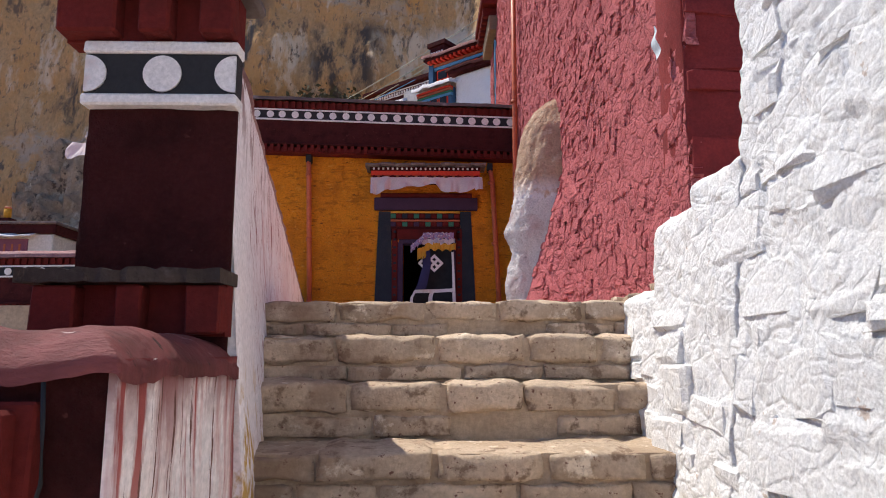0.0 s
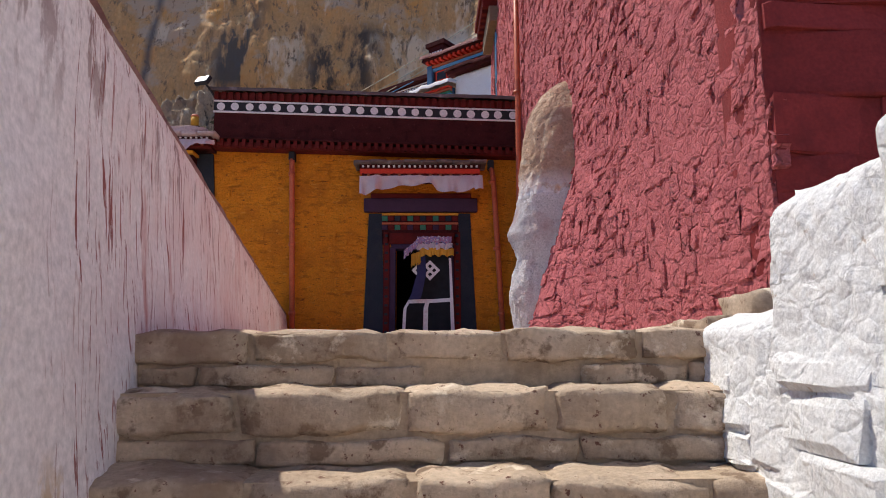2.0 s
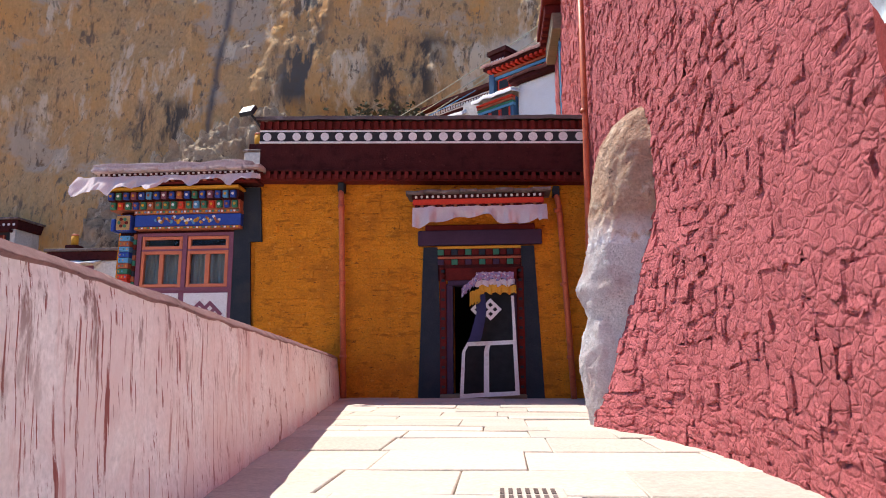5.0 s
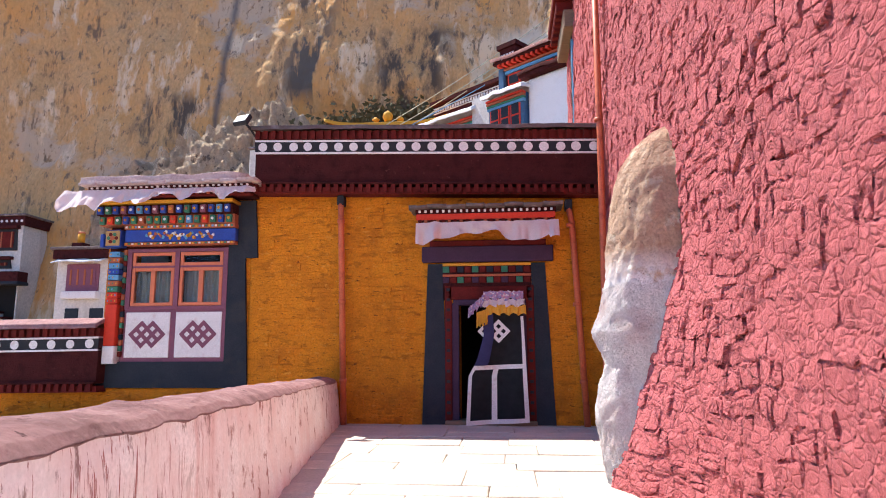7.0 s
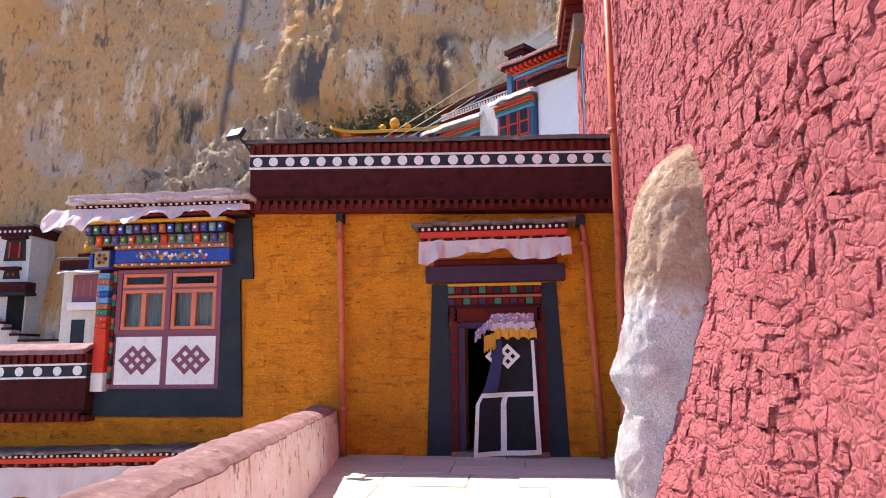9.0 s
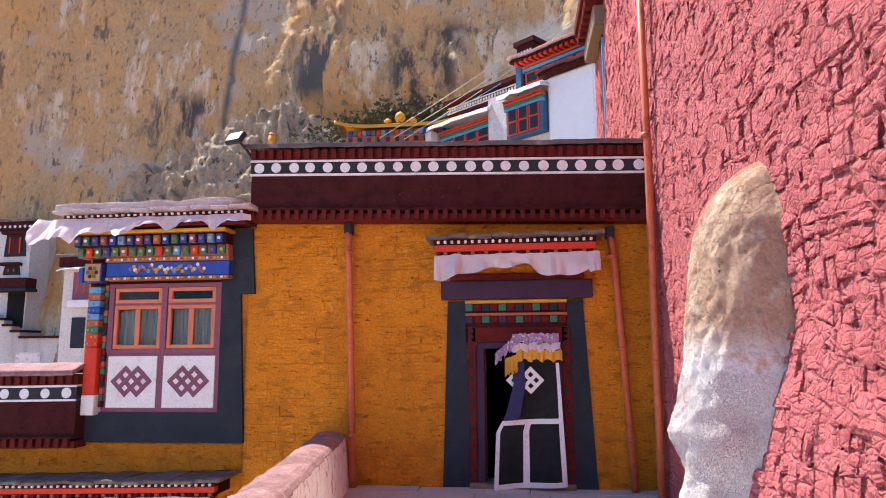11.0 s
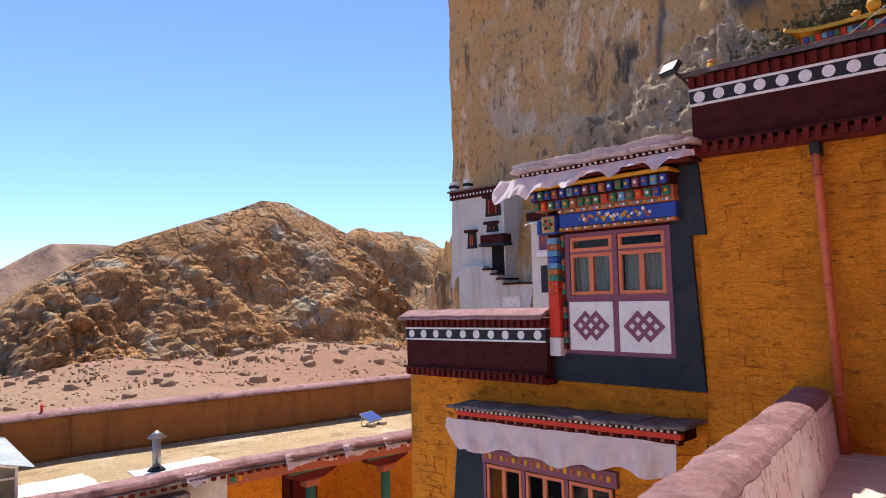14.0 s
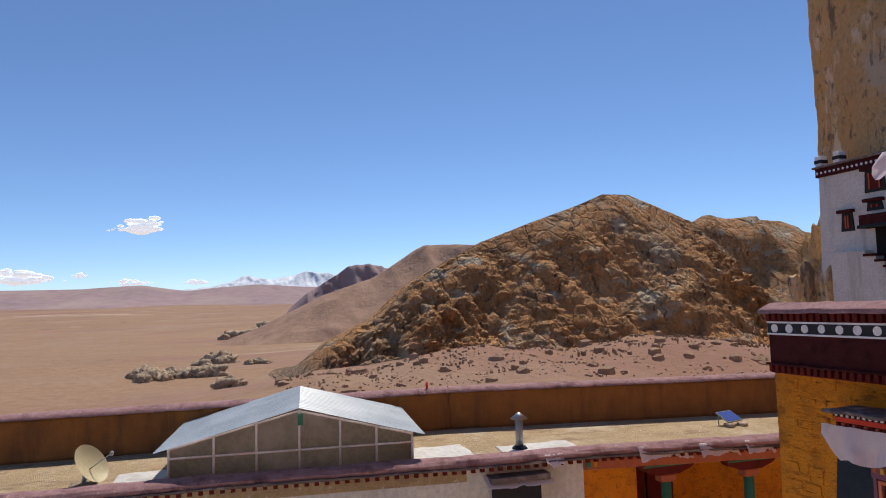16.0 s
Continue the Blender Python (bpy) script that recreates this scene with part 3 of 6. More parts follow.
def relief_wall(name, material, origin, along, length, height, res, relief, normal, thick, holes=(), batter=0.0, top=None, parent=None, label="", grade=(1.0, 1.0)):
    """A wall with a modelled face: a grid along 'along' and up, pushed out by relief(u, v) along normal, with rectangular holes
    (u0, u1, v0, v1) through it and plain masonry of the given thickness behind. top(u): the wall's height along it. grade: above 1, the grid is finer near the start."""
    o, a, n = (np.array(q, float) for q in (origin, along, normal))
    nu, nv = int(length / res) + 2, int(height / res) + 2
    us = np.unique(np.concatenate([length * np.linspace(0, 1, nu) ** grade[0]] + [np.array(h[:2]) for h in holes]))
    vs = np.unique(np.concatenate([height * np.linspace(0, 1, nv) ** grade[1]] + [np.array(h[2:]) for h in holes]))
    u, v = np.meshgrid(us, vs, indexing="ij")
    if top is not None:
        v = v * (top(u) / height)
    d = relief(u, v) - batter * v
    pts = o + a * u[..., None] + n * d[..., None] + np.array([0, 0, 1.0]) * v[..., None]
    pts = np.concatenate([pts, o + a * u[..., None] - n * (thick + 0 * d)[..., None] + np.array([0, 0, 1.0]) * v[..., None]], 1)
    rows = pts.shape[1]
    half = rows // 2
    um, vm = (us[:-1] + us[1:]) / 2, (vs[:-1] + vs[1:]) / 2
    solid = np.ones((len(um), len(vm)), bool)
    for h in holes:
        solid &= ~(((um > h[0]) & (um < h[1]))[:, None] & ((vm > h[2]) & (vm < h[3]))[None, :])
    idx = np.arange(pts.shape[0] * rows).reshape(pts.shape[0], rows)
    faces = []
    f, b = idx[:, :half], idx[:, half:]
    ok = np.argwhere(solid)
    for i, j in ok:
        faces.append((f[i, j], f[i + 1, j], f[i + 1, j + 1], f[i, j + 1]))
        if i == 0 or not solid[i - 1, j]:
            faces.append((f[i, j], f[i, j + 1], b[i, j + 1], b[i, j]))
        if i == len(um) - 1 or not solid[i + 1, j]:
            faces.append((f[i + 1, j + 1], f[i + 1, j], b[i + 1, j], b[i + 1, j + 1]))
        if j == 0 or not solid[i, j - 1]:
            faces.append((f[i + 1, j], f[i, j], b[i, j], b[i + 1, j]))
        if j == len(vm) - 1 or not solid[i, j + 1]:
            faces.append((f[i, j + 1], f[i + 1, j + 1], b[i + 1, j + 1], b[i, j + 1]))
    flat = pts.reshape(-1, 3).tolist()
    back = [(b[0, 0], b[0, -1], b[-1, -1], b[-1, 0])] if not holes else []
    me = mesh_from(name, flat, [tuple(int(k) for k in q) for q in faces + back])
    return part(name, me, material, parent, label)

def chunk_box(x0, x1, y0, y1, z0, z1, n=24):
    """A long slab with a ragged edge."""
    bm = bmesh.new()
    rs = random.Random(int(abs(x0 * 1000)))
    rows = []
    for i in range(n + 1):
        x = x0 + (x1 - x0) * i / n
        e = rs.uniform(-0.012, 0.012)
        rows.append([bm.verts.new(p) for p in ((x, y0 + e, z0 + rs.uniform(-0.004, 0.004)), (x, y0 + e, z1 + rs.uniform(-0.006, 0.006)), (x, y1, z1), (x, y1, z0))])
    for a, b in zip(rows, rows[1:]):
        for k in range(4):
            bm.faces.new((a[k], b[k], b[(k + 1) % 4], a[(k + 1) % 4]))
    bm.faces.new(rows[0])
    bm.faces.new(rows[-1][::-1])
    return bm

def structure(ob, label, category="wall"):
    return tagged(ob, label, category, kind="structure")

FY = 11.85   # the ochre facade's plane

# open desert ground out to the horizon
def ground_height(x, y):
    r = np.hypot(x, y)
    h = -6.2 - 8.0 * np.clip((r - 30) / 70, 0, 1) - 10 * np.clip((r - 100) / 400, 0, 1)
    h = h + np.clip((r - 60) / 200, 0, 1) * 10 * (fbm(x / 160, y / 160, 0, 4, 3) - 0.5)
    h = h + np.clip((r - 700) / 2200, 0, 1) * (40 + 60 * (fbm(x / 700, y / 700, 0, 4, 8) - 0.5))
    h = h + (5.0 + 3.0 * np.clip((y - 20) / 20, 0, 1)) * np.exp(-((x + 98) / 32) ** 2) * (0.55 + 0.9 * fbm(x / 16, y / 16, 0, 4, 5)) * np.clip((y + 18) / 30, 0, 1) * np.clip((120 - y) / 40, 0, 1)
    h = h + np.clip(x / 60, 0, 1) * 14 * np.clip((r - 20) / 60, 0, 1)
    return h
ang, rad = np.meshgrid(np.linspace(0, 2 * np.pi, 241), np.concatenate([[0.01], np.geomspace(6, 4200, 110)]), indexing="ij")
gx, gy = rad * np.cos(ang) - 3, rad * np.sin(ang) + 3
structure(part("ground", sheet("ground", gx, gy, ground_height(gx, gy)), "desert"), "dry tan desert ground of sand and gravel", "ground")

# stair of rough stone blocks, up to the platform
STEPS = [(2.93, 0.0), (2.76, -0.16), (2.56, -0.35), (2.20, -0.56), (1.86, -0.74), (1.52, -0.92), (1.18, -1.10), (0.84, -1.28), (0.50, -1.45)]
poly = [(-3.2, -1.62), (0.52, -1.62)]
for (y, z) in reversed(STEPS):
    poly += [(y + 0.03, poly[-1][1]), (y + 0.03, z - 0.012)]
poly += [(3.2, -0.012), (3.2, -6.0), (-3.2, -6.0)]
stair = structure(part("stair", prism(poly, "x", -1.05, 0.95), "mortar"), "flight of rough grey-brown stone steps with mortared joints", "stairs")

# paved platform
def platform_z(y):
    return 0.05 * np.clip((y - 3) / 9, 0, 1)
platform = structure(part("platform", box(-2.75, 1.6, 2.99, 12.6, -6.0, -0.02), "mortar"), "raised platform paved with pale worn flagstones", "pavement")
structure(part("courtyard", box(-22, 1.0, -14, 40, -6.3, -5.9), "flag"), "low paved courtyard beneath the platform", "pavement")
structure(part("lower_landing", box(-1.05, 0.95, -6.0, -3.1, -6.0, -1.62), "mortar"), "bare trodden landing at the foot of the stair", "pavement")

# red wall: lime-washed rubble with a slight batter
def red_foot(u, v):
    """How far the wall's foot swells out round the boulder."""
    along = np.interp(u, [1.8, 2.4, 3.25, 3.65, 4.05, 4.4, 5.0], [0.0, 0.05, 0.22, 0.42, 0.56, 0.50, 0.0])
    return along * np.clip((2.15 - v) / 1.9, 0, 1.1) ** 1.05
def red_relief(u, v):
    return red_foot(u, v) - 0.014 + 0.052 * (fbm(u * 6, v * 6, 0, 6, 41, 0.6) - 0.5) + 0.03 * (fbm(u * 0.7, v * 0.7, 0, 2, 4) - 0.5)
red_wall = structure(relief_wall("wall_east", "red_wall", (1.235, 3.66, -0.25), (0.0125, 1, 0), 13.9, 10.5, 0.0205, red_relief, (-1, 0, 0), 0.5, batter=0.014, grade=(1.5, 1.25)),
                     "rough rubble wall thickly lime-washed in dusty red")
def red_end_relief(u, v):
    return 0.02 * (fbm(u * 6, v * 6, 0, 4, 43) - 0.5)
red_end = structure(relief_wall("wall_south_end", "red_end", (1.262, 3.655, -0.25), (1, 0, 0), 3.2, 9.0, 0.06, red_end_relief, (0, -1, 0), 0.4),
                    "red squared stone end of the rubble wall, darkened for its shade")

# white wall along the stair
def white_face(y, z):
    return 0.615 + np.clip(0.10 * z, -0.10, 0.05) + 0.01 * (y - 2)
def white_section(name, y0, y1, top, out=0.0):
    def rel(u, v):
        y, z = u + y0, v - 2.2
        ease = -0.06 * np.clip((v - (top + 2.2) + 0.06) / 0.06, 0, 1) ** 2
        return 0.694 - white_face(y, z) + out + 0.035 * (fbm((u + y0) * 6, v * 6, 0, 5, 65) - 0.5) + 0.024 * (fbm((u + y0) * 26, v * 26, 0, 3, 68) - 0.5) + 0.015 * (ridged((u + y0) * 3, v * 3, 0, 4, 66) - 0.5) + ease
    def cut(u):
        return top + 2.2 + 0.06 * (fbm((u + y0) * 5, u * 0, 0, 3, 71) - 0.5)
    w = relief_wall(name, "white_stone", (0.70, y0, -2.2), (0, 1, 0), y1 - y0, top + 2.2, 0.014, rel, (-1, 0, 0), 0.75, top=cut)
    return structure(w, "thickly whitewashed rubble wall beside the stair")
white_wall = white_section("wall_south", -3.0, 1.80, 2.3)
white_section("wall_south_step", 1.80, 2.14, 0.37, 0.01)
white_section("wall_south_low", 2.14, 2.56, 0.30, 0.0)
white_section("wall_south_foot", 2.56, 2.95, 0.03, 0.0)

# left parapet: whitewashed wall with a rounded clay coping
def parapet_point(y, n, z):
    """From the distance along, the offset to the outside and the height."""
    return -0.85 - 0.156 * (y - 1.85) - n, y + 0.0 * n - 0.16 * n * 0, z
def sweep_sheet(name, profile, y0, y1, ny, wobble, crown):
    ys = np.linspace(y0, y1, ny)
    k = np.linspace(0, len(profile) - 1, (len(profile) - 1) * 8 + 1)
    ns = np.interp(k, range(len(profile)), [q[0] for q in profile])
    zs = np.interp(k, range(len(profile)), [q[1] for q in profile])
    Y, N = np.meshgrid(ys, ns, indexing="ij")
    _, Z = np.meshgrid(ys, zs, indexing="ij")
    Z = Z + np.where(Z > 0.55, crown(Y), 0)
    w = wobble * (fbm(Y * 5, Z * 5, N * 5, 5, 77) - 0.5)
    X, Yy, Zz = parapet_point(Y, N + w, Z + w * 0.8)
    return sheet(name, X, Yy, Zz)
crown = lambda y: 0.12 - 0.018 * (y - 1.85)
par_face = [(-0.07, -2.0), (-0.055, -0.6), (-0.01, -0.1), (0.02, 0.25), (0.05, 0.62), (0.062, 0.705)]
par_cap = [(0.075, 0.68), (0.048, 0.698), (0.09, 0.735), (0.17, 0.762), (0.30, 0.77), (0.40, 0.745), (0.46, 0.69), (0.47, 0.6)]
par_back = [(0.43, 0.62), (0.43, 0.2), (0.46, -6.0)]
parapet = structure(part("parapet_wall", sweep_sheet("parapet_wall", par_face, 1.86, 11.86, 260, 0.03, crown), "pink_white"),
                    "low wall with streaked pinkish whitewash beside the platform")
part("outer_face", sweep_sheet("outer_face", par_back, 1.86, 11.86, 120, 0.03, crown), "orange_wall", parapet)
part("coping", sweep_sheet("coping", par_cap, 1.85, 11.75, 260, 0.05, crown), "pink_cap", parapet, "rounded dusty pink clay coping")

part("end_cap", prism([(-0.78, -2.0), (-0.797, -0.6), (-0.842, -0.1), (-0.872, 0.25), (-0.902, 0.62), (-0.93, 0.80), (-1.2, 0.80), (-1.2, -2.0)], "y", 1.864, 1.92), "pink_white", parapet)

# decorated end of the parapet
post = thing("parapet_post", (-1.03, 1.84, -0.9), "maroon painted parapet end with a white-dotted black frieze", "post", kind="structure")
L, R = -1.29, -0.853
part("body", relief_wall("body", "maroon", (L, 1.83, -1.6), (1, 0, 0), R - L, 2.09, 0.02, lambda u, v: 0.03 * (fbm(u * 9, v * 9, 0, 5, 85) - 0.5), (0, -1, 0), 0.02).data, "maroon", post)
bpy.data.objects.remove(bpy.data.objects["body"])
part("band", box(L - 0.004, R + 0.004, 1.80, 1.86, 0.487, 0.68, 0.004), "black", post, "black painted frieze")
for z0, z1 in ((0.483, 0.517), (0.643, 0.68)):
    part("strip", box(L - 0.01, R + 0.008, 1.788, 1.86, z0, z1, 0.006, jit=0.002), "white", post, "white painted strip")
for x in (L + 0.004, (L + R) / 2 + 0.005, R - 0.004):
    bm = disc(x, 1.80, 0.580, 0.056, 0.008, 24)
    bmesh.ops.bisect_plane(bm, geom=bm.verts[:] + bm.edges[:] + bm.faces[:], plane_co=(R + 0.002, 0, 0), plane_no=(1, 0, 0), clear_outer=True)
    bmesh.ops.bisect_plane(bm, geom=bm.verts[:] + bm.edges[:] + bm.faces[:], plane_co=(L - 0.002, 0, 0), plane_no=(-1, 0, 0), clear_outer=True)
    part("dot", bm, "white", post, "white painted dot")
part("beam_row", box(L - 0.07, R + 0.0, 1.81, 1.88, 0.682, 0.83), "red_dark", post)
for x, w in ((L - 0.075, 0.17), (L + 0.16, 0.09), (R - 0.10, 0.10)):
    part("beam_end", box(x, x + w, 1.745, 1.82, 0.69, 0.825, 0.008, jit=0.003), "red_dark", post)
part("cap_slab", box(L - 0.12, R + 0.05, 1.70, 1.95, 0.832, 0.87, 0.01, jit=0.006), "slab", post)
part("ledge", chunk_box(L - 0.10, R + 0.012, 1.72, 1.88, -0.045, -0.008), "old_timber", post, "rough dirty timber ledge")
part("beam_row", box(L - 0.06, R + 0.006, 1.80, 1.86, -0.19, -0.046), "red_dark", post)
for x, w in ((L - 0.07, 0.12), (L + 0.16, 0.07), (R - 0.09, 0.095)):
    part("beam_end", box(x, x + w, 1.74, 1.81, -0.185, -0.05, 0.006, jit=0.003), "red_dark", post)

# lower stringer in front of it
stringer = thing("stair_stringer", (-1.3, 1.45, -1.6), "streaked maroon and white stringer wall with a pink clay top", "wall", kind="structure")
def stringer_top(u, v):
    x, y = -0.812 - 1.0 * u, 1.10 + 0.73 * v
    z = -0.188 - np.maximum(0.075 * np.clip(1 - u * 8, 0, 1) ** 2.4, 0.06 * np.clip(1 - v * 6, 0, 1) ** 2.4) + 0.05 * (fbm(x * 6, y * 6, 0, 5, 81) - 0.5)
    return x, y, z
part("coping", slab_mesh("coping", stringer_top, 110, 90, (0, 0, -0.03)), "maroon_clay", stringer)
part("side", relief_wall("side", "pink_white", (-0.825, 1.125, -1.7), (0, 1, 0), 0.735, 1.455, 0.02, lambda u, v: 0.025 * (fbm(u * 8, v * 3, 0, 5, 83) - 0.5), (1, 0, 0), 0.02).data, "red_streaked", stringer)
bpy.data.objects.remove(bpy.data.objects["side"])
part("end_face", relief_wall("end_face", "maroon", (-1.80, 1.13, -1.7), (1, 0, 0), 0.965, 1.455, 0.03, lambda u, v: 0.02 * (fbm(u * 8, v * 8, 0, 4, 87) - 0.5), (0, -1, 0), 0.2).data, "maroon", stringer)
bpy.data.objects.remove(bpy.data.objects["end_face"])
part("beam_row", box(-1.80, -0.95, 1.095, 1.14, -0.50, -0.32, 0.006, jit=0.004), "red_dark", stringer)
part("beam_end", box(-1.12, -0.98, 1.05, 1.11, -0.49, -0.33, 0.008, jit=0.004), "red_dark", stringer)
part("wire", tube([(-0.95, 1.11, -0.27), (-0.93, 1.085, -0.36), (-0.925, 1.085, -0.45), (-0.95, 1.10, -0.52)], 0.004, 6), "black", stringer, "loose black wire")

# ---- ochre facade ----
def plaster(u, v):
    e, _, _ = masonry(u, v, 0.14, 0.33, 91, 0.10)
    return 0.004 * e - 0.002 + 0.012 * (fbm(u * 7, v * 7, 0, 5, 93) - 0.5) + 0.02 * (fbm(u * 1.3, v * 1.3, 0, 2, 95) - 0.5)
main_wall = structure(relief_wall("wall_north", "yellow", (-3.82, FY, -6.0), (1, 0, 0), 5.22, 9.46, 0.035, plaster, (0, -1, 0), 0.45,
                      holes=[(3.82 - 0.70, 3.82 + 0.23, 6.06, 7.82)]), "rough ochre-yellow plastered wall of the temple")
left_wall = structure(relief_wall("wall_north_low", "yellow", (-9.10, FY, -6.0), (1, 0, 0), 5.28, 6.55, 0.04, plaster, (0, -1, 0), 0.45,
                      holes=[(1.72, 3.98, 4.05, 5.28)]), "ochre-yellow plastered lower wall of the temple")
bay_wall = structure(relief_wall("wall_bay", "yellow", (-6.10, FY + 0.02, 0.55), (1, 0, 0), 2.28, 2.9, 0.05, plaster, (0, -1, 0), 0.3,
                     holes=[(0.36, 1.94, 0.4, 2.1)]), "plastered wall round the painted bay window")
structure(part("wall_west", relief_wall("wall_w", "yellow", (-9.10, 24.0, -6.0), (0, -1, 0), 12.15, 6.5, 0.08, plaster, (-1, 0, 0), 0.4).data, "yellow"), "ochre side wall of the temple")
bpy.data.objects.remove(bpy.data.objects["wall_w"])
structure(part("wall_bay_west", box(-6.1, -5.85, 12.2, 17, 0.9, 3.4), "far_white"), "white side wall of the bay")
structure(part("roof_main", box(-3.8, 1.42, 12.31, 20, 3.9, 4.05), "earth_roof"), "flat earthen roof of the temple", "roof")
structure(part("roof_low", box(-9.08, -3.82, 12.31, 24, 1.0, 1.2), "earth_roof"), "flat earthen roof terrace", "roof")
structure(part("roof_bay", box(-6.1, -3.83, 12.16, 17, 3.42, 3.55), "earth_roof"), "flat earthen roof over the bay", "roof")
# Walls added behind the openings; their near-black colour stands for unlit rooms.
structure(part("room_shell", box(-3.5, 1.2, 15.0, 15.2, -0.1, 3.9), "dark"), "back wall of the room inside, near-black in place of shade", "wall")
structure(part("room_floor", box(-3.5, 1.2, 12.31, 15.0, -0.05, 0.04), "dark"), "floor inside the doorway, near-black in place of shade", "floor")
structure(part("room_side", box(-3.7, -3.5, 12.31, 15.2, -0.1, 3.9), "dark"), "side wall of the room inside, near-black in place of shade", "wall")
structure(part("bay_shell", box(-6.0, -3.9, 13.2, 13.4, 0.6, 3.4), "dark"), "back wall behind the bay window, near-black in place of shade", "wall")
structure(part("lower_shell", box(-8.9, -4.0, 13.4, 13.6, -3, 0.9), "dark"), "back wall of the lower room, near-black in place of shade", "wall")

# ---- cliff ----
def cliff_pts():
    s = np.linspace(0, 1, 560)
    z = np.linspace(-8, 38, 330)
    S, Z = np.meshgrid(s, z, indexing="ij")
    X = np.interp(S, [0, 0.06, 0.12, 1], [-37, -42.9, -41.7, 62])
    Y = np.interp(S, [0, 0.06, 0.12, 1], [95, 56, 48, 43])
    big = fbm(X * 0.055, Z * 0.022, 0, 3, 101) - 0.5
    flute = 0.5 - ridged((X + 0.5 * Z) * 0.14, (Z - 0.3 * X) * 0.06, 3, 5, 103)
    fine = fbm(X * 0.9, Z * 0.5, 0, 6, 105, 0.6) - 0.5
    crack = 0.5 - ridged((X + 0.25 * Z) * 0.55, Z * 0.16, 7, 4, 109)
    d = 5 * big + 0.9 * flute + 0.8 * fine + 0.45 * crack
    d = d + 6 * np.clip((9 - Z) / 16, 0, 1) - 4.0 * np.exp(-((X + 9) / 7) ** 2 - ((Z - 17) / 2.6) ** 2)
    lean = -0.26 * np.clip(Z - 12, 0, 60) * np.clip((X + 40) / 10, 0, 1)
    edge = np.clip((0.15 - S) / 0.07, 0, 1)
    X2 = X + (fbm(Z * 0.05, Y * 0.03, 0, 5, 107) - 0.5) * 0.9 * edge - 0.5 * edge - np.clip((8 - Z) * 0.25, 0, 4) * edge
    return X2, Y - (d + lean) * (1 - 0.93 * edge), Z
structure(part("cliff", sheet("cliff", *cliff_pts()), "cliff"), "towering ochre cliff face with dark stains and a darker hollow", "cliff")
def outcrop_pts():
    xs, t = np.meshgrid(np.linspace(-29, 30, 460), np.linspace(0, 1, 170), indexing="ij")
    ridge = np.interp(xs, [-29, -28, -26.5, -23, -19, -15.5, -12, -9, 0, 30], [2, 11, 13.0, 14.6, 16.2, 17.2, 14.5, 13, 12, 14])
    y = 44.8 - np.interp(xs, [-29, -16, -6, 0], [7, 9, 20, 26]) * t
    z = ridge * (1 - t) ** 0.75 * 1.12 - 5.5 * t
    rough = 0.5 - ridged(xs * 0.30, y * 0.30, z * 0.30, 6, 111)
    crag = 0.5 - ridged(xs * 1.1, y * 0.9, z * 0.9, 4, 113)
    return xs, y - 1.3 * rough - 1.3 * crag, z + (1.5 * rough + 1.5 * crag) * np.clip(1 - t, 0.25, 1)
structure(part("scree_slope", sheet("scree_slope", *outcrop_pts()), "outcrop"), "rough grey-tan rocky slope at the cliff's foot", "slope")

# ---- hill across the valley, mountains ----
def hill_pts():
    ys, t = np.meshgrid(np.linspace(-13, 162, 640), np.linspace(0, 1, 330), indexing="ij")
    hill_y, hill_z = [-12, 4, 10, 17, 26, 31, 36, 44, 54, 64, 69, 75, 82, 90, 95, 101, 107, 116, 150], [-16, -15, -11, -5, -0.5, 4.5, 7.6, 11.7, 15.3, 18.7, 20.8, 21, 18.5, 16, 11.5, 6.5, 0, -8, -15]
    top = np.interp(3.7 + (ys - 3.7) / 1.08, hill_y, hill_z)
    top = 1.8 + (top - 1.8) * 1.08
    base = -15.0
    knots = [0, 0.14, 0.20, 0.46, 0.50, 0.66, 0.75, 1]
    prof = np.interp(t, knots, [0, 0.17, 0.26, 0.72, 0.80, 1.0, 0.96, 0.0])
    x = np.interp(t, knots, [-74, -93, -98, -110, -113, -121, -131, -180])
    z = base + (top - base) * prof
    crags = np.clip((52 - ys) / 20, 0, 1) + np.clip((ys - 88) / 10, 0, 1)
    r1 = fbm(ys * 0.045, z * 0.05, 0, 3, 121) - 0.5
    r2 = 0.5 - ridged(ys * 0.13 + z * 0.05, z * 0.12 - ys * 0.04, x * 0.05, 5, 123)
    r3 = 0.5 - ridged(ys * 0.4, z * 0.4, x * 0.25, 4, 127)
    r4 = 0.5 - ridged(ys * 1.0, z * 0.8, x * 0.8, 5, 125)
    k = np.clip((top - base) / 12, 0.1, 1)
    k = k * (1 - 0.75 * np.clip((prof - 0.7) / 0.3, 0, 1))
    push = (9 * r1 + (3.2 + 7 * crags) * r2 + (0.9 + 3.4 * crags) * r3 + (0.5 + 1.2 * crags) * r4) * k * np.clip((prof - 0.10) * 5, 0.12, 1)
    return x + push, ys, z + push * np.clip(1.1 - prof, 0.15, 0.4)
structure(part("rock_hill", sheet("rock_hill", *hill_pts()), "hill"), "great bare orange-brown rock hill across the valley", "hill")
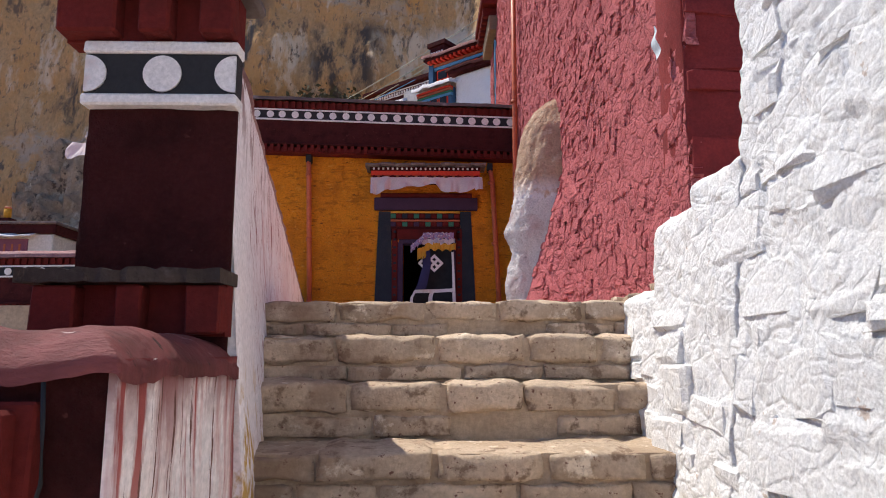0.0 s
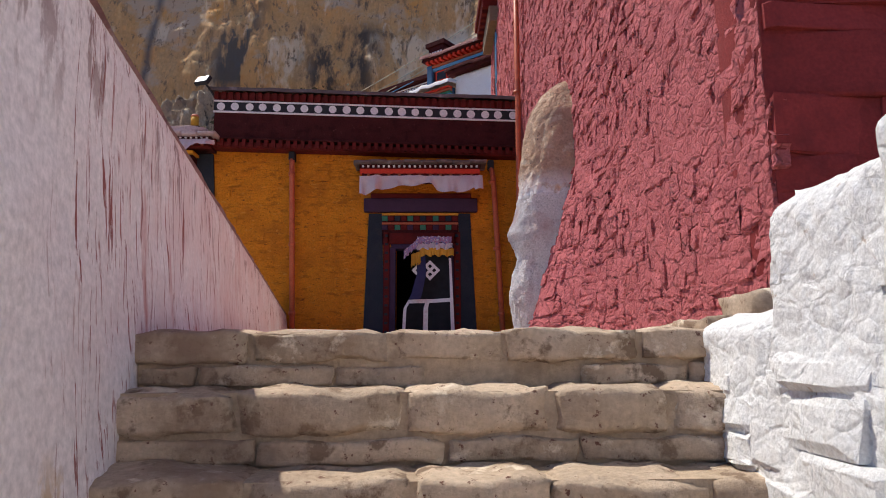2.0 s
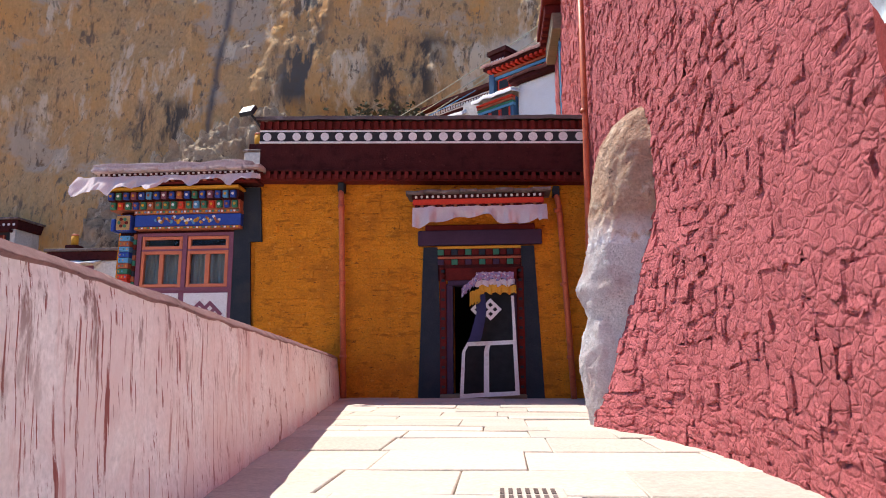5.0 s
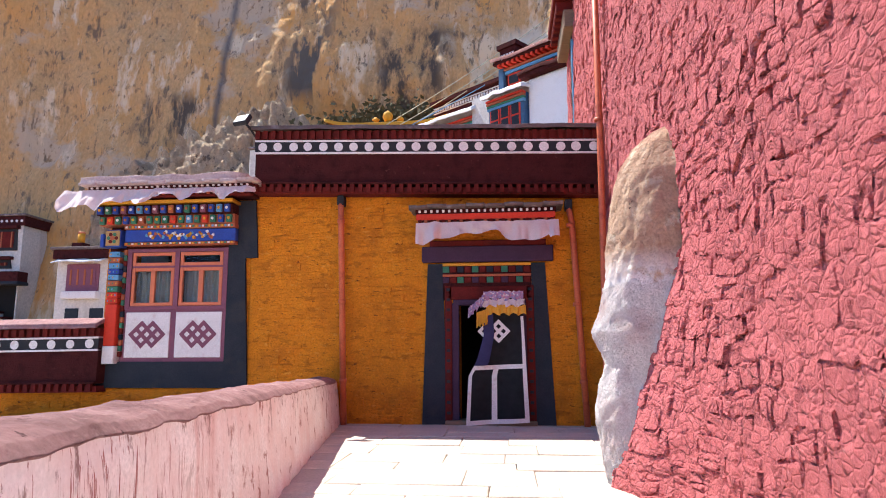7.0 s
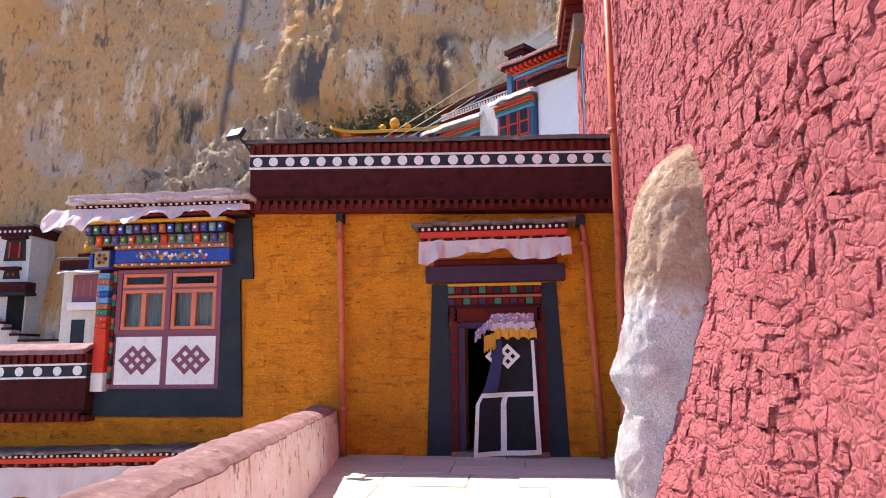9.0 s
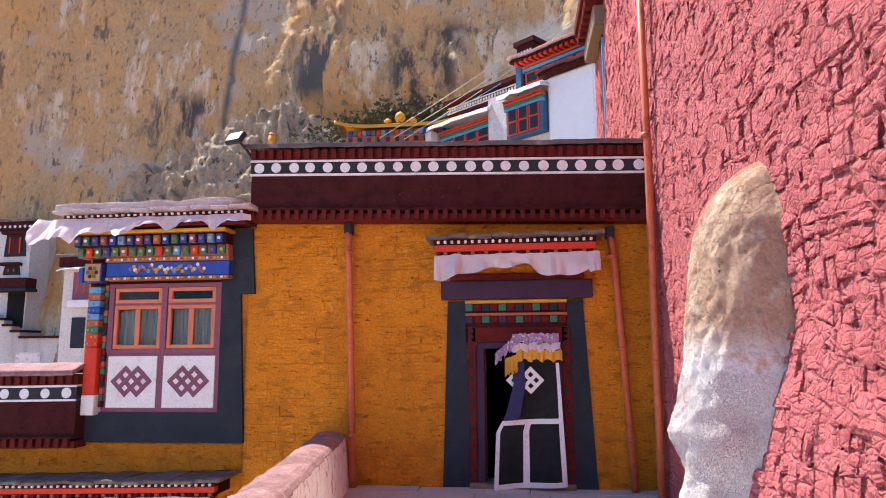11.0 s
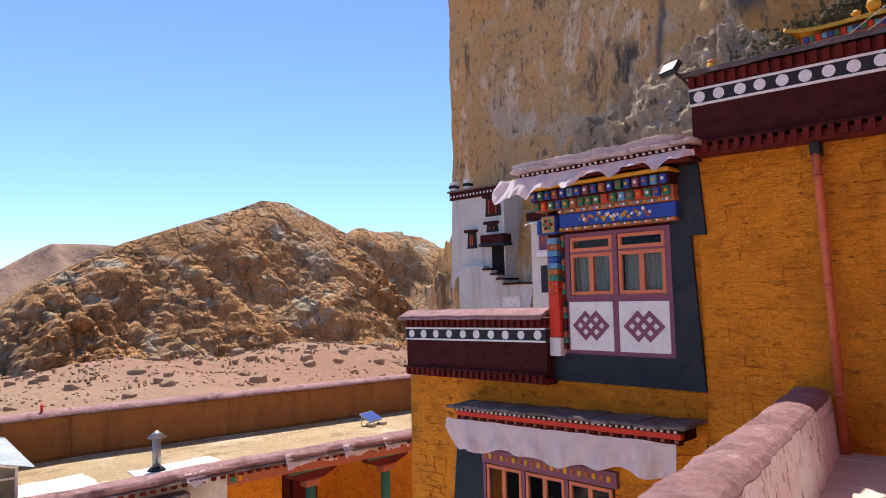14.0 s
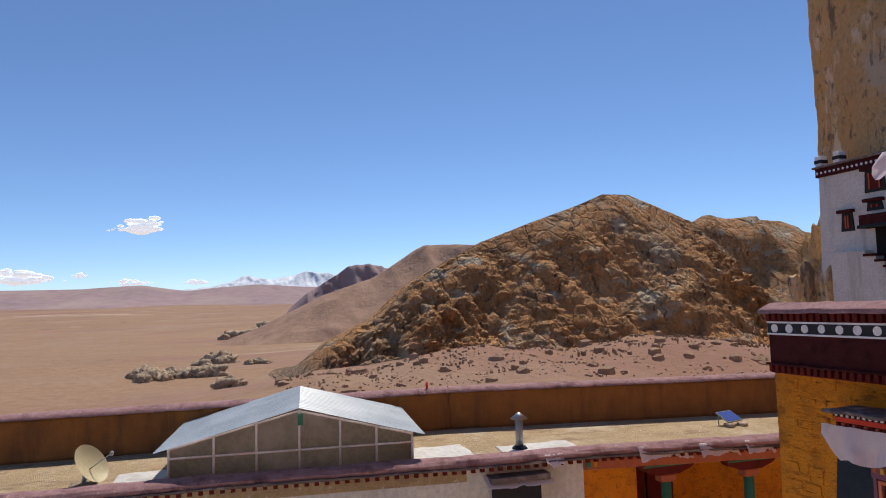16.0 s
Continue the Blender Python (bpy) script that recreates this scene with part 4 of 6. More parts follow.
def ridge_range(name, x, ys, zs, depth, rough, seed, material, label, base=-30, cut=0.25):
    Y, t = np.meshgrid(np.linspace(ys[0], ys[-1], 220), np.linspace(0, 1, 50), indexing="ij")
    top = np.interp(Y, ys, zs)
    h = top - base
    n = ridged(Y / rough, t * 3, seed, 5, seed) - 0.5
    X = x + depth * (0.5 - t) + n * depth * cut
    prof = np.interp(t, [0, 0.5, 1], [0, 1, 0.2])
    Z = base + h * prof * (1 + cut * n * np.clip(1.3 - prof, 0.15, 1))
    structure(part(name, sheet(name, X, Y, Z), material), label, "mountain")
ridge_range("ridge_near", -400, [-40, 10, 37, 47, 62, 77, 86, 95, 104, 111, 120, 144, 168, 230, 330], [-30, -12, 1, 6, 11, 16, 21, 27, 33, 36.5, 37, 35, 33, 28, 24], 170, 40, 131, "far_hill", "bare reddish-brown desert ridge", -30, 0.10)
ridge_range("ridge_dark", -620, [30, 42, 55, 70, 82, 93, 105, 118, 135, 160, 240], [-20, -2, 9, 18, 25, 33, 35, 36, 31, 24, 0], 120, 22, 139, "mauve_hill", "dark mauve rocky hill beyond the ridge", -30, 0.22)
ridge_range("ridge_behind", -190, [60, 90, 120, 140, 152, 166, 183, 195, 230, 300], [-10, 2, 14, 22, 27.8, 27.4, 26.5, 23, 18, 10], 90, 30, 133, "hill", "tan rocky spur behind the hill", -30, 0.14)
ridge_range("ridge_far", -2300, [-2600, -1500, -900, -708, -478, -316, -181, 30, 197, 600], [60, 75, 60, 62, 62, 72, 50, 67, 54, 50], 1300, 260, 135, "mauve_hill", "low hills on the horizon, haze put into their mauve colour", -30, 0.08)
ridge_range("snow_mountains", -4000, [-1200, -600, -197, -60, -12, 70, 146, 250, 341, 410, 474, 640], [20, 60, 105, 135, 166, 150, 140, 160, 190, 172, 178, 80], 500, 90, 137, "snow", "distant snow-covered mountain peaks", 0)

# roof terrace of the building across the courtyard
TZ = -2.5
structure(part("terrace_roof", prism([(-22.6, -14), (-17.55, -14), (-17.15, 3.2), (-16.6, 9), (-16.4, 12.8), (-15.55, 18.2), (-15.4, 21), (-18.9, 23.6), (-21.2, 12)], "z", -2.9, TZ), "earth_roof"), "flat dusty earthen roof terrace", "roof")
def line_wall(name, p, q, z0, z1, thick, material, cap, label):
    p, q = Vector((*p, 0)), Vector((*q, 0))
    d = (q - p).normalized()
    L = (q - p).length
    n = Vector((-d.y, d.x, 0))
    w = relief_wall(name, material, (p.x, p.y, z0), (d.x, d.y, 0), L, z1 - z0, 0.12, lambda u, v: 0.06 * (fbm(u * 2, v * 2, 0, 4, 141) - 0.5), (-n.x, -n.y, 0), thick)
    structure(w, label)
    nu = int(L / 0.12)
    U, A = np.meshgrid(np.linspace(0, L, nu), np.linspace(0, math.pi, 9), indexing="ij")
    off = -0.10 - thick * 0.5 + 0.1 - (thick * 0.5 + 0.12) * np.cos(A) * -1
    Zc = z1 - 0.03 + 0.16 * np.sin(A) + 0.05 * (fbm(U * 2, A, 0, 4, 143) - 0.5)
    off = off + 0.04 * (fbm(U * 3, A, 5, 3, 145) - 0.5)
    part("coping", sheet("coping", p.x + d.x * U + n.x * (off + thick), p.y + d.y * U + n.y * (off + thick), Zc), cap, w, "rounded dusty pink coping")
    return w
line_wall("wall_terrace_far", (-22.0, -12.0), (-21.3, 10.0), TZ, -1.28, 0.5, "orange_wall", "pink_cap", "ochre earthen parapet wall with a pink coping")
line_wall("wall_terrace_bend", (-21.3, 10.0), (-19.2, 22.0), TZ, -1.28, 0.5, "orange_wall", "pink_cap", "ochre earthen parapet wall with a pink coping")

# ---- helpers for things ----
def shear(bm, k, x0):
    for v in bm.verts:
        v.co.z -= k * (v.co.x - x0)
    return bm

def chunk(x0, x1, y0, y1, z0, z1, seed, cuts=3, amp=0.02, rnd=0.25):
    """A rough block of stone: a divided cube, corners eased and faces uneven."""
    bm = bmesh.new()
    bmesh.ops.create_cube(bm, size=2.0)
    bmesh.ops.subdivide_edges(bm, edges=bm.edges[:], cuts=cuts, use_grid_fill=True)
    size = Vector(((x1 - x0) / 2, (y1 - y0) / 2, (z1 - z0) / 2))
    mid = Vector(((x0 + x1) / 2, (y0 + y1) / 2, (z0 + z1) / 2))
    small = min(size)
    for v in bm.verts:
        c = v.co.copy()
        e = sorted([abs(c.x), abs(c.y), abs(c.z)], reverse=True)
        pull = rnd * small * max(0.0, (e[1] - 0.4) / 0.6) ** 2
        p = Vector((c.x * size.x, c.y * size.y, c.z * size.z))
        p -= Vector([(1 if q > 0 else -1) * pull * max(0.0, abs(q) - 0.5) * 2 for q in c])
        n = noise.noise_vector((p + mid) * 7 + Vector((seed * 3.1, 0, 0))) + 0.5 * noise.noise_vector((p + mid) * 19 + Vector((seed, 5, 0))) + 0.35 * noise.noise_vector((p + mid) * 47)
        v.co = mid + p + n * amp
    for f in bm.faces:
        f.smooth = True
    return bm

def poly_plate(poly, y, thick, bm=None):
    """A plate in the facade's plane: poly in (x, z), its face at y - thick."""
    return prism(poly, "y", y, y - thick, bm)

def cloth_sheet(name, x0, x1, y, z_top, drop, seed, nx=90, nz=16, lean=0.15, amp=0.05, top_slope=0.0, wave=5.0):
    """A hanging cloth with folds and an uneven hem. drop(s): its length along it."""
    s, t = np.meshgrid(np.linspace(0, 1, nx), np.linspace(0, 1, nz), indexing="ij")
    d = drop(s)
    fold = (fbm(s * wave * 2, t * 0.6, 0, 3, seed) - 0.5) * 2 + 0.4 * np.sin(s * 40 + 5 * fbm(s * 6, t, 0, 2, seed + 1))
    X = x0 + (x1 - x0) * s + 0.02 * fold * t
    Z = z_top - top_slope * (X - x0) - d * t + 0.012 * fold * (1 - t)
    Y = y - lean * d * t - amp * fold * np.clip(t * 1.4, 0.1, 1)
    return sheet(name, X, Y, Z)

def knot(cx, cz, r, y, parent):
    """An endless-knot emblem of interlaced diagonal strips."""
    bm = bmesh.new()
    m45 = Matrix.Translation((cx, 0, cz)) @ Matrix.Rotation(radians(45), 4, "Y")
    q = r * 0.41
    w = q * 0.46
    for b, lo, hi in ((-1.5, -1.5, 0.5), (-0.5, -1.5, 1.5), (0.5, -1.5, 1.5), (1.5, -0.5, 1.5)):
        box(lo * q - w / 2, hi * q + w / 2, y - 0.006, y, b * q - w / 2, b * q + w / 2, bm=bm, m=m45)
        box(b * q - w / 2, b * q + w / 2, y - 0.0075, y - 0.001, lo * q - w / 2, hi * q + w / 2, bm=bm, m=m45)
    return part("knot_emblem", bm, "mauve", parent, "mauve endless-knot emblem")

def dotted_parapet(name, x0, x1, y, zs, label, k=0.0, ndots=20, cap="slab", beams=30, skip=(), depth=0.5, cap_up=0.0):
    """A roof parapet: fringe of beam ends, maroon brush band, black frieze with white dots, red beam row and a slab cap.
    zs: fringe bottom, maroon bottom, dots bottom, dots top, cap bottom, cap top."""
    z0, z1, z2, z3, z4, z5 = zs
    t = thing(name, ((x0 + x1) / 2, y, z0), label, "parapet", kind="structure")
    def p(n, b, m, lab="", par=t):
        return part(n, shear(b, k, x0), m, par, lab)
    p("fringe_rail", box(x0 - 0.02, x1, y + 0.02, y + depth, z0, z1 - 0.07), "red_dark")
    p("fringe_slab", box(x0 - 0.06, x1, y - 0.05, y + depth, z1 - 0.035, z1, 0.008), "maroon")
    bw = (x1 - x0) / beams
    for i in range(beams):
        p("fringe_beam_end", box(x0 + i * bw, x0 + (i + 0.5) * bw, y - 0.035, y + 0.03, z0 + 0.02, z1 - 0.036), "red_dark")
    p("brush_band", box(x0, x1, y, y + depth, z1, z2), "maroon", "dense maroon band")
    p("frieze", box(x0 - 0.01, x1, y - 0.012, y + depth, z2, z3), "black", "black painted frieze")
    sw = (z3 - z2) * 0.13
    p("strip", box(x0 - 0.015, x1, y - 0.022, y + 0.1, z2 - sw * 0.6, z2 + sw * 0.6, 0.003), "white", "white painted strip")
    p("strip", box(x0 - 0.015, x1, y - 0.022, y + 0.1, z3 - sw * 0.6, z3 + sw * 0.6, 0.003), "white", "white painted strip")
    dw = (x1 - x0) / ndots
    for i in range(ndots):
        x = x0 + (i + 0.5) * dw + random.uniform(-0.012, 0.012)
        r = (z3 - z2) * 0.365 * random.uniform(0.94, 1.04)
        p("dot", disc(x, y - 0.011, (z2 + z3) / 2 + random.uniform(-0.004, 0.004), r, 0.008, 18), "white", "white painted dot")
    p("beam_rail", box(x0 - 0.01, x1, y, y + depth, z3 + sw * 0.6, z4), "red_dark")
    n2 = beams
    for i in range(n2):
        p("beam_end", box(x0 + i * bw, x0 + (i + 0.55) * bw, y - 0.05, y + 0.01, z3 + sw * 0.6 + 0.01, z4 - 0.004), "red_dark")
    me = slab_mesh("cap", lambda u, v: (x0 - 0.09 + (x1 - x0 + 0.09) * u, y - 0.11 + (depth + 0.21) * v,
                   z5 - k * (x1 - x0) * u + (0.05 + cap_up) * np.sin(v * math.pi) + 0.03 * (fbm(u * (x1 - x0) * 4, v * 3, 0, 4, 201) - 0.5)), 140, 16, (0, 0, -(z5 - z4)))
    part("cap", me, cap, t, "uneven clay and slate capping")
    return t

dotted_parapet("roof_parapet", -3.72, 1.37, 11.60, (3.40, 3.57, 4.01, 4.195, 4.35, 4.41), "maroon roof parapet with a white-dotted black frieze", 0.030, 22, "slab", 42)
dotted_parapet("terrace_parapet", -8.90, -5.98, 11.60, (0.46, 0.62, 1.07, 1.25, 1.39, 1.45), "maroon terrace parapet with dotted frieze and pink clay cap", -0.012, 10, "pink_cap", 24, cap_up=0.05)

# floodlight at the parapet's corner
lamp = thing("floodlight", (-3.8, 11.5, 4.4), "small black LED floodlight on the parapet corner", "lamp")
tilt = Matrix.Translation((-3.86, 11.36, 4.46)) @ Matrix.Rotation(radians(-20), 4, "Z") @ Matrix.Rotation(radians(-35), 4, "X")
part("housing", box(-0.13, 0.13, -0.02, 0.05, -0.09, 0.09, 0.012, m=tilt), "black", lamp)
part("lens", box(-0.11, 0.11, -0.026, -0.019, -0.07, 0.07, m=tilt), "metal", lamp, "pale glass front")
part("bracket", tube([(-3.83, 11.42, 4.42), (-3.78, 11.50, 4.36), (-3.72, 11.58, 4.25)], 0.018), "black", lamp)

# ---- rain pipes ----
def rain_pipe(points, label, hopper=True):
    t = thing("rain_pipe", points[-1], label, "pipe", "rain pipes")
    part("tube", tube(points, 0.045, 12), "copper", t)
    a, b = Vector(points[0]), Vector(points[-1])
    for f in (0.08, 0.45, 0.8):
        c = a.lerp(b, f)
        part("collar", tube([c - Vector((0, 0, 0.025)), c + Vector((0, 0, 0.025))], 0.055, 12), "copper", t)
    if hopper:
        part("spout", box(a.x - 0.05, a.x + 0.05, a.y - 0.04, FY + 0.1, a.z - 0.02, a.z + 0.13, 0.01), "black", t, "dark wooden spout")
    return t
rain_pipe([(-2.44, 11.74, 3.23), (-2.43, 11.74, 3.0), (-2.33, 11.72, 0.02)], "orange-red painted metal rain pipe on the ochre wall")
rain_pipe([(0.89, 11.72, 3.08), (0.93, 11.74, 2.9), (0.96, 11.72, 2.2), (1.05, 11.72, 0.03)], "crooked orange-red rain pipe beside the door")
rain_pipe([(1.31, 11.2, 7.6), (1.30, 11.2, 4.0), (1.26, 11.2, 1.0), (1.25, 11.2, 0.05)], "tall orange-red rain pipe down the red wall", False)

# ---- the door ----
door = thing("door_1", (-0.23, FY, 0.03), "dark open doorway in a battered black painted frame", "door", kind="structure")
part("jamb_band", poly_plate([(-1.15, 2.32), (-0.93, 2.32), (-0.87, 0.03), (-1.23, 0.03)], FY + 0.02, 0.05), "slate", door, "blue-black battered jamb band")
part("jamb_band", poly_plate([(0.34, 2.32), (0.54, 2.32), (0.64, 0.03), (0.37, 0.03)], FY + 0.02, 0.05), "slate", door, "blue-black battered jamb band")
part("lintel", box(-1.23, 0.66, FY - 0.09, FY + 0.05, 2.34, 2.57, 0.012), "violet", door, "dusky violet painted lintel")
part("lintel_board", box(-1.12, 0.56, FY - 0.06, FY + 0.05, 2.57, 2.66, 0.01), "red_dark", door)
part("yellow_strip", box(-0.93, 0.34, FY - 0.055, FY + 0.03, 2.285, 2.325, 0.004), "gold", door, "thin yellow strip")
for i in range(12):
    x = -0.93 + i * 1.27 / 12
    part("beam_end", box(x, x + 1.27 / 12 - 0.012, FY - 0.05, FY + 0.03, 2.19, 2.28, 0.006), ("green", "red_dark", "slate", "red_dark")[i % 4], door)
    part("beam_end", box(x, x + 1.27 / 12 - 0.012, FY - 0.045, FY + 0.03, 2.04, 2.125, 0.006), ("violet", "red_dark", "green", "red_dark")[i % 4], door)
part("orange_rail", box(-0.93, 0.34, FY - 0.06, FY + 0.03, 2.13, 2.165, 0.005), "rust", door, "rust-orange rail")
part("frieze_back", box(-0.93, 0.34, FY - 0.03, FY + 0.04, 1.80, 2.29), "maroon", door)
part("head", box(-0.86, 0.34, FY - 0.05, FY + 0.2, 1.80, 1.99, 0.01), "red_dark", door)
part("head_board", box(-0.78, 0.26, FY - 0.04, FY + 0.2, 1.72, 1.80, 0.01), "violet", door)
for x0, x1 in ((-0.90, -0.80), (0.26, 0.37)):
    part("post", box(x0, x1, FY - 0.05, FY + 0.2, 0.04, 2.0, 0.008), "red_dark", door, "dark red carved door post")
    part("post", box(x0 + (0.1 if x0 < 0 else -0.05), x1 + (0.1 if x0 < 0 else -0.1), FY - 0.03, FY + 0.2, 0.04, 1.75, 0.008), "violet", door, "dusky violet inner door post")
    for j in range(26):
        z = 0.12 + j * 0.072
        part("stud", box((x0 + x1) / 2 - 0.025, (x0 + x1) / 2 + 0.025, FY - 0.058, FY - 0.045, z, z + 0.04), "slate" if j % 2 else "red_dark", door)
part("threshold", box(-0.90, 0.38, FY - 0.10, FY + 0.3, 0.03, 0.11, 0.015), "wood", door)

# door curtain, drawn askew
dc = thing("door_curtain", (-0.1, 11.72, 1.8), "black felt door curtain with white borders and a yellow pleated top", "curtain")
def curtain_xyz(s, t):
    left = np.interp(t, [0, 0.12, 0.30, 0.5, 0.62, 1], [-0.30, -0.36, -0.34, -0.44, -0.56, -0.60])
    right = np.interp(t, [0, 1], [0.20, 0.27])
    x = left + (right - left) * s
    z = 1.82 - 1.72 * t - 0.05 * (1 - s) * t
    y = 11.70 - 0.05 * np.sin(s * 7 + 2 * t) * t - 0.10 * t * (1 - t)
    return x, y, z
S, T = np.meshgrid(np.linspace(0, 1, 30), np.linspace(0, 1, 50), indexing="ij")
part("cloth", sheet("cloth", *curtain_xyz(S, T)), "black_cloth", dc)
def curtain_band(s0, s1, t0, t1, name, material, label, n=24, lift=0.008):
    s, t = np.meshgrid(np.linspace(s0, s1, n), np.linspace(t0, t1, n), indexing="ij")
    x, y, z = curtain_xyz(s, t)
    return part(name, sheet(name, x, y - lift, z), material, dc, label)
curtain_band(0.93, 1.0, 0.16, 1.0, "border", "white", "white border strip")
curtain_band(0.0, 1.0, 0.965, 1.0, "border", "white", "white border strip")
curtain_band(0.0, 0.06, 0.56, 1.0, "border", "white", "white border strip")
curtain_band(0.0, 0.95, 0.54, 0.575, "border", "white", "white border strip")
curtain_band(0.40, 0.49, 0.55, 0.98, "border", "white", "white centre strip", lift=0.010)
curtain_band(0.0, 0.26, 0.14, 0.54, "fold", "navy_cloth", "navy turned-back fold", lift=0.055)
em = knot(-0.20, 1.34, 0.23, 11.645, dc)
em.data.materials[0] = M["white"]
em["label"] = "white knotted emblem"
def frill(x0, x1, y, zt, ln, seed, material, label, slope):
    me = cloth_sheet("frill", x0, x1, y, zt, lambda s: ln + 0.02 * np.sin(s * 25) + 0 * s, seed, 80, 8, 0.2, 0.022, slope, 8)
    part("frill", me, material, dc, label)
frill(-0.34, 0.22, 11.655, 1.90, 0.12, 301, "valance", "blue-pink brocade heading", 0.0)
frill(-0.36, 0.235, 11.645, 1.79, 0.10, 302, "cloth", "faded pink pleated band", 0.0)
frill(-0.30, 0.25, 11.635, 1.71, 0.13, 303, "gold", "yellow pleated frill", 0.03)
frill(-0.56, -0.33, 11.63, 1.66, 0.13, 305, "valance", "patterned corner flap", -0.85)
frill(-0.44, -0.28, 11.62, 1.60, 0.20, 306, "gold", "yellow hanging corner", -0.3)

# ---- canopies ----
def canopy(x0, x1, y, zt, zb, label, k=0.0, slabs=9, top="slab"):
    """A window canopy: slate slabs over rows of painted beam ends."""
    t = thing("window_canopy", ((x0 + x1) / 2, FY, zb), label, "canopy", "painted canopies")
    h = zt - zb
    part("board", shear(box(x0 + 0.05, x1 - 0.05, y + 0.05, FY + 0.05, zb, zt - 0.05), k, x0), "maroon", t)
    w = (x1 - x0 + 0.16) / slabs
    for i in range(slabs):
        xx = x0 - 0.08 + i * w
        b = chunk(xx, xx + w * 1.02, y - 0.10, FY + 0.05, zt - 0.05 + 0.012 * (i % 2), zt - 0.005 + 0.012 * (i % 2), i + 7, 3, 0.012, 0.1)
        part("slate", shear(b, k, x0), top, t)
    part("dot_rail", shear(box(x0 + 0.01, x1 - 0.01, y + 0.01, y + 0.1, zt - 0.05 - h * 0.22, zt - 0.05), k, x0), "maroon", t)
    n = int((x1 - x0) / 0.085)
    for i in range(n):
        xx = x0 + 0.03 + (x1 - x0 - 0.06) * (i + 0.5) / n
        part("stud", shear(box(xx - 0.017, xx + 0.017, y - 0.012, y + 0.02, zt - 0.05 - h * 0.19, zt - 0.05 - h * 0.05, 0.006), k, x0), "white", t)
    part("red_rail", shear(box(x0 + 0.02, x1 - 0.02, y + 0.02, y + 0.12, zt - 0.05 - h * 0.55, zt - 0.05 - h * 0.24, 0.005), k, x0), "red", t, "bright red painted rail")
    for i in range(n):
        xx = x0 + 0.03 + (x1 - x0 - 0.06) * (i + 0.5) / n
        part("beam_end", shear(box(xx - 0.022, xx + 0.022, y + 0.005, y + 0.06, zt - 0.05 - h * 0.72, zt - 0.05 - h * 0.56, 0.004), k, x0), "rust" if i % 2 else "red_dark", t)
    part("lower_rail", shear(box(x0 + 0.03, x1 - 0.03, y + 0.03, y + 0.14, zb - 0.02, zt - 0.05 - h * 0.72, 0.004), k, x0), "red_dark", t)
    return t
canopy(-1.29, 0.70, 11.42, 3.10, 2.83, "slate-topped canopy with red beam ends over the door", 0.0, 8)
tagged(part("canopy_cloth", cloth_sheet("canopy_cloth", -1.27, 0.72, 11.41, 2.86, lambda s: 0.25 + 0.06 * np.cos(s * 9) - 0.12 * np.exp(-((s - 0.56) / 0.12) ** 2) + 0.05 * (s > 0.93) + 0.02 * np.sin(s * 31), 311, 120, 16, 0.15, 0.08, 0.0, 8), "cloth"),
       "pale pink cloth valance hanging from the door canopy", "cloth")
canopy(-6.22, -3.68, 11.40, 3.56, 3.36, "pink clay-topped canopy with red beam ends over the bay window", 0.0, 10, "pale_clay")
tagged(part("canopy_cloth", cloth_sheet("canopy_cloth", -6.55, -3.62, 11.37, 3.45, lambda s: 0.38 - 0.24 * np.clip(s * 1.6, 0, 1) + 0.05 * np.sin(s * 30 + 1) + 0.03 * np.sin(s * 61) - 0.25 * np.clip(0.06 - s, 0, 1) * 12 * 0.8, 313, 240, 20, 0.75, 0.13, 0.0, 12), "cloth"),
       "pale pink cloth valance blowing under the bay canopy", "cloth")
structure(part("bay_roof_cover", chunk(-6.32, -3.74, 11.36, 13.4, 3.56, 3.66, 5, 8, 0.03, 0.1), "pale_clay"), "pinkish clay roof over the bay window", "roof")
canopy(-7.56, -3.92, 11.33, 0.12, -0.10, "slate-topped canopy with red beam ends over the lower window", -0.024, 12)
tagged(part("canopy_cloth", cloth_sheet("canopy_cloth", -7.72, -3.98, 11.31, -0.10, lambda s: (0.42 + 0.04 * np.sin(s * 14) + 0.03 * np.sin(s * 37)) * np.clip(0.35 + s * 9, 0, 1), 317, 160, 16, 0.1, 0.10, -0.026, 9), "cloth"),
       "pale pink cloth valance hanging over the lower window", "cloth")

# ---- painted bay window ----
bay = thing("window_1", (-4.95, FY, 0.55), "painted bay window with coral sashes and knot-emblem panels", "window", kind="structure")
part("surround", poly_plate([(-6.13, 0.55), (-3.80, 0.55), (-3.90, 2.46), (-3.71, 2.46), (-3.77, 3.34), (-4.06, 3.34), (-4.16, 2.70), (-4.16, 0.93), (-6.03, 0.93)], FY, 0.05), "slate", bay, "blue-black painted surround")
part("back_panel", box(-6.05, -4.05, FY - 0.02, FY + 0.02, 2.60, 3.36), "maroon", bay)
part("lower_frame", box(-5.78, -4.15, FY - 0.03, FY + 0.05, 0.92, 1.72), "mauve", bay, "mauve panel frame")
for x0, x1 in ((-5.71, -5.02), (-4.93, -4.22)):
    p = part("panel", box(x0, x1, FY - 0.045, FY - 0.02, 0.99, 1.66, 0.004), "white", bay, "white painted panel")
    knot((x0 + x1) / 2, 1.33, 0.29, FY - 0.047, p)
part("frame", box(-5.74, -5.67, FY - 0.06, FY + 0.1, 1.70, 2.62), "mauve", bay, "mauve window frame")
part("frame", box(-4.23, -4.16, FY - 0.06, FY + 0.1, 1.70, 2.62), "mauve", bay, "mauve window frame")
part("frame", box(-4.985, -4.915, FY - 0.06, FY + 0.1, 1.70, 2.62), "mauve", bay, "mauve window frame")
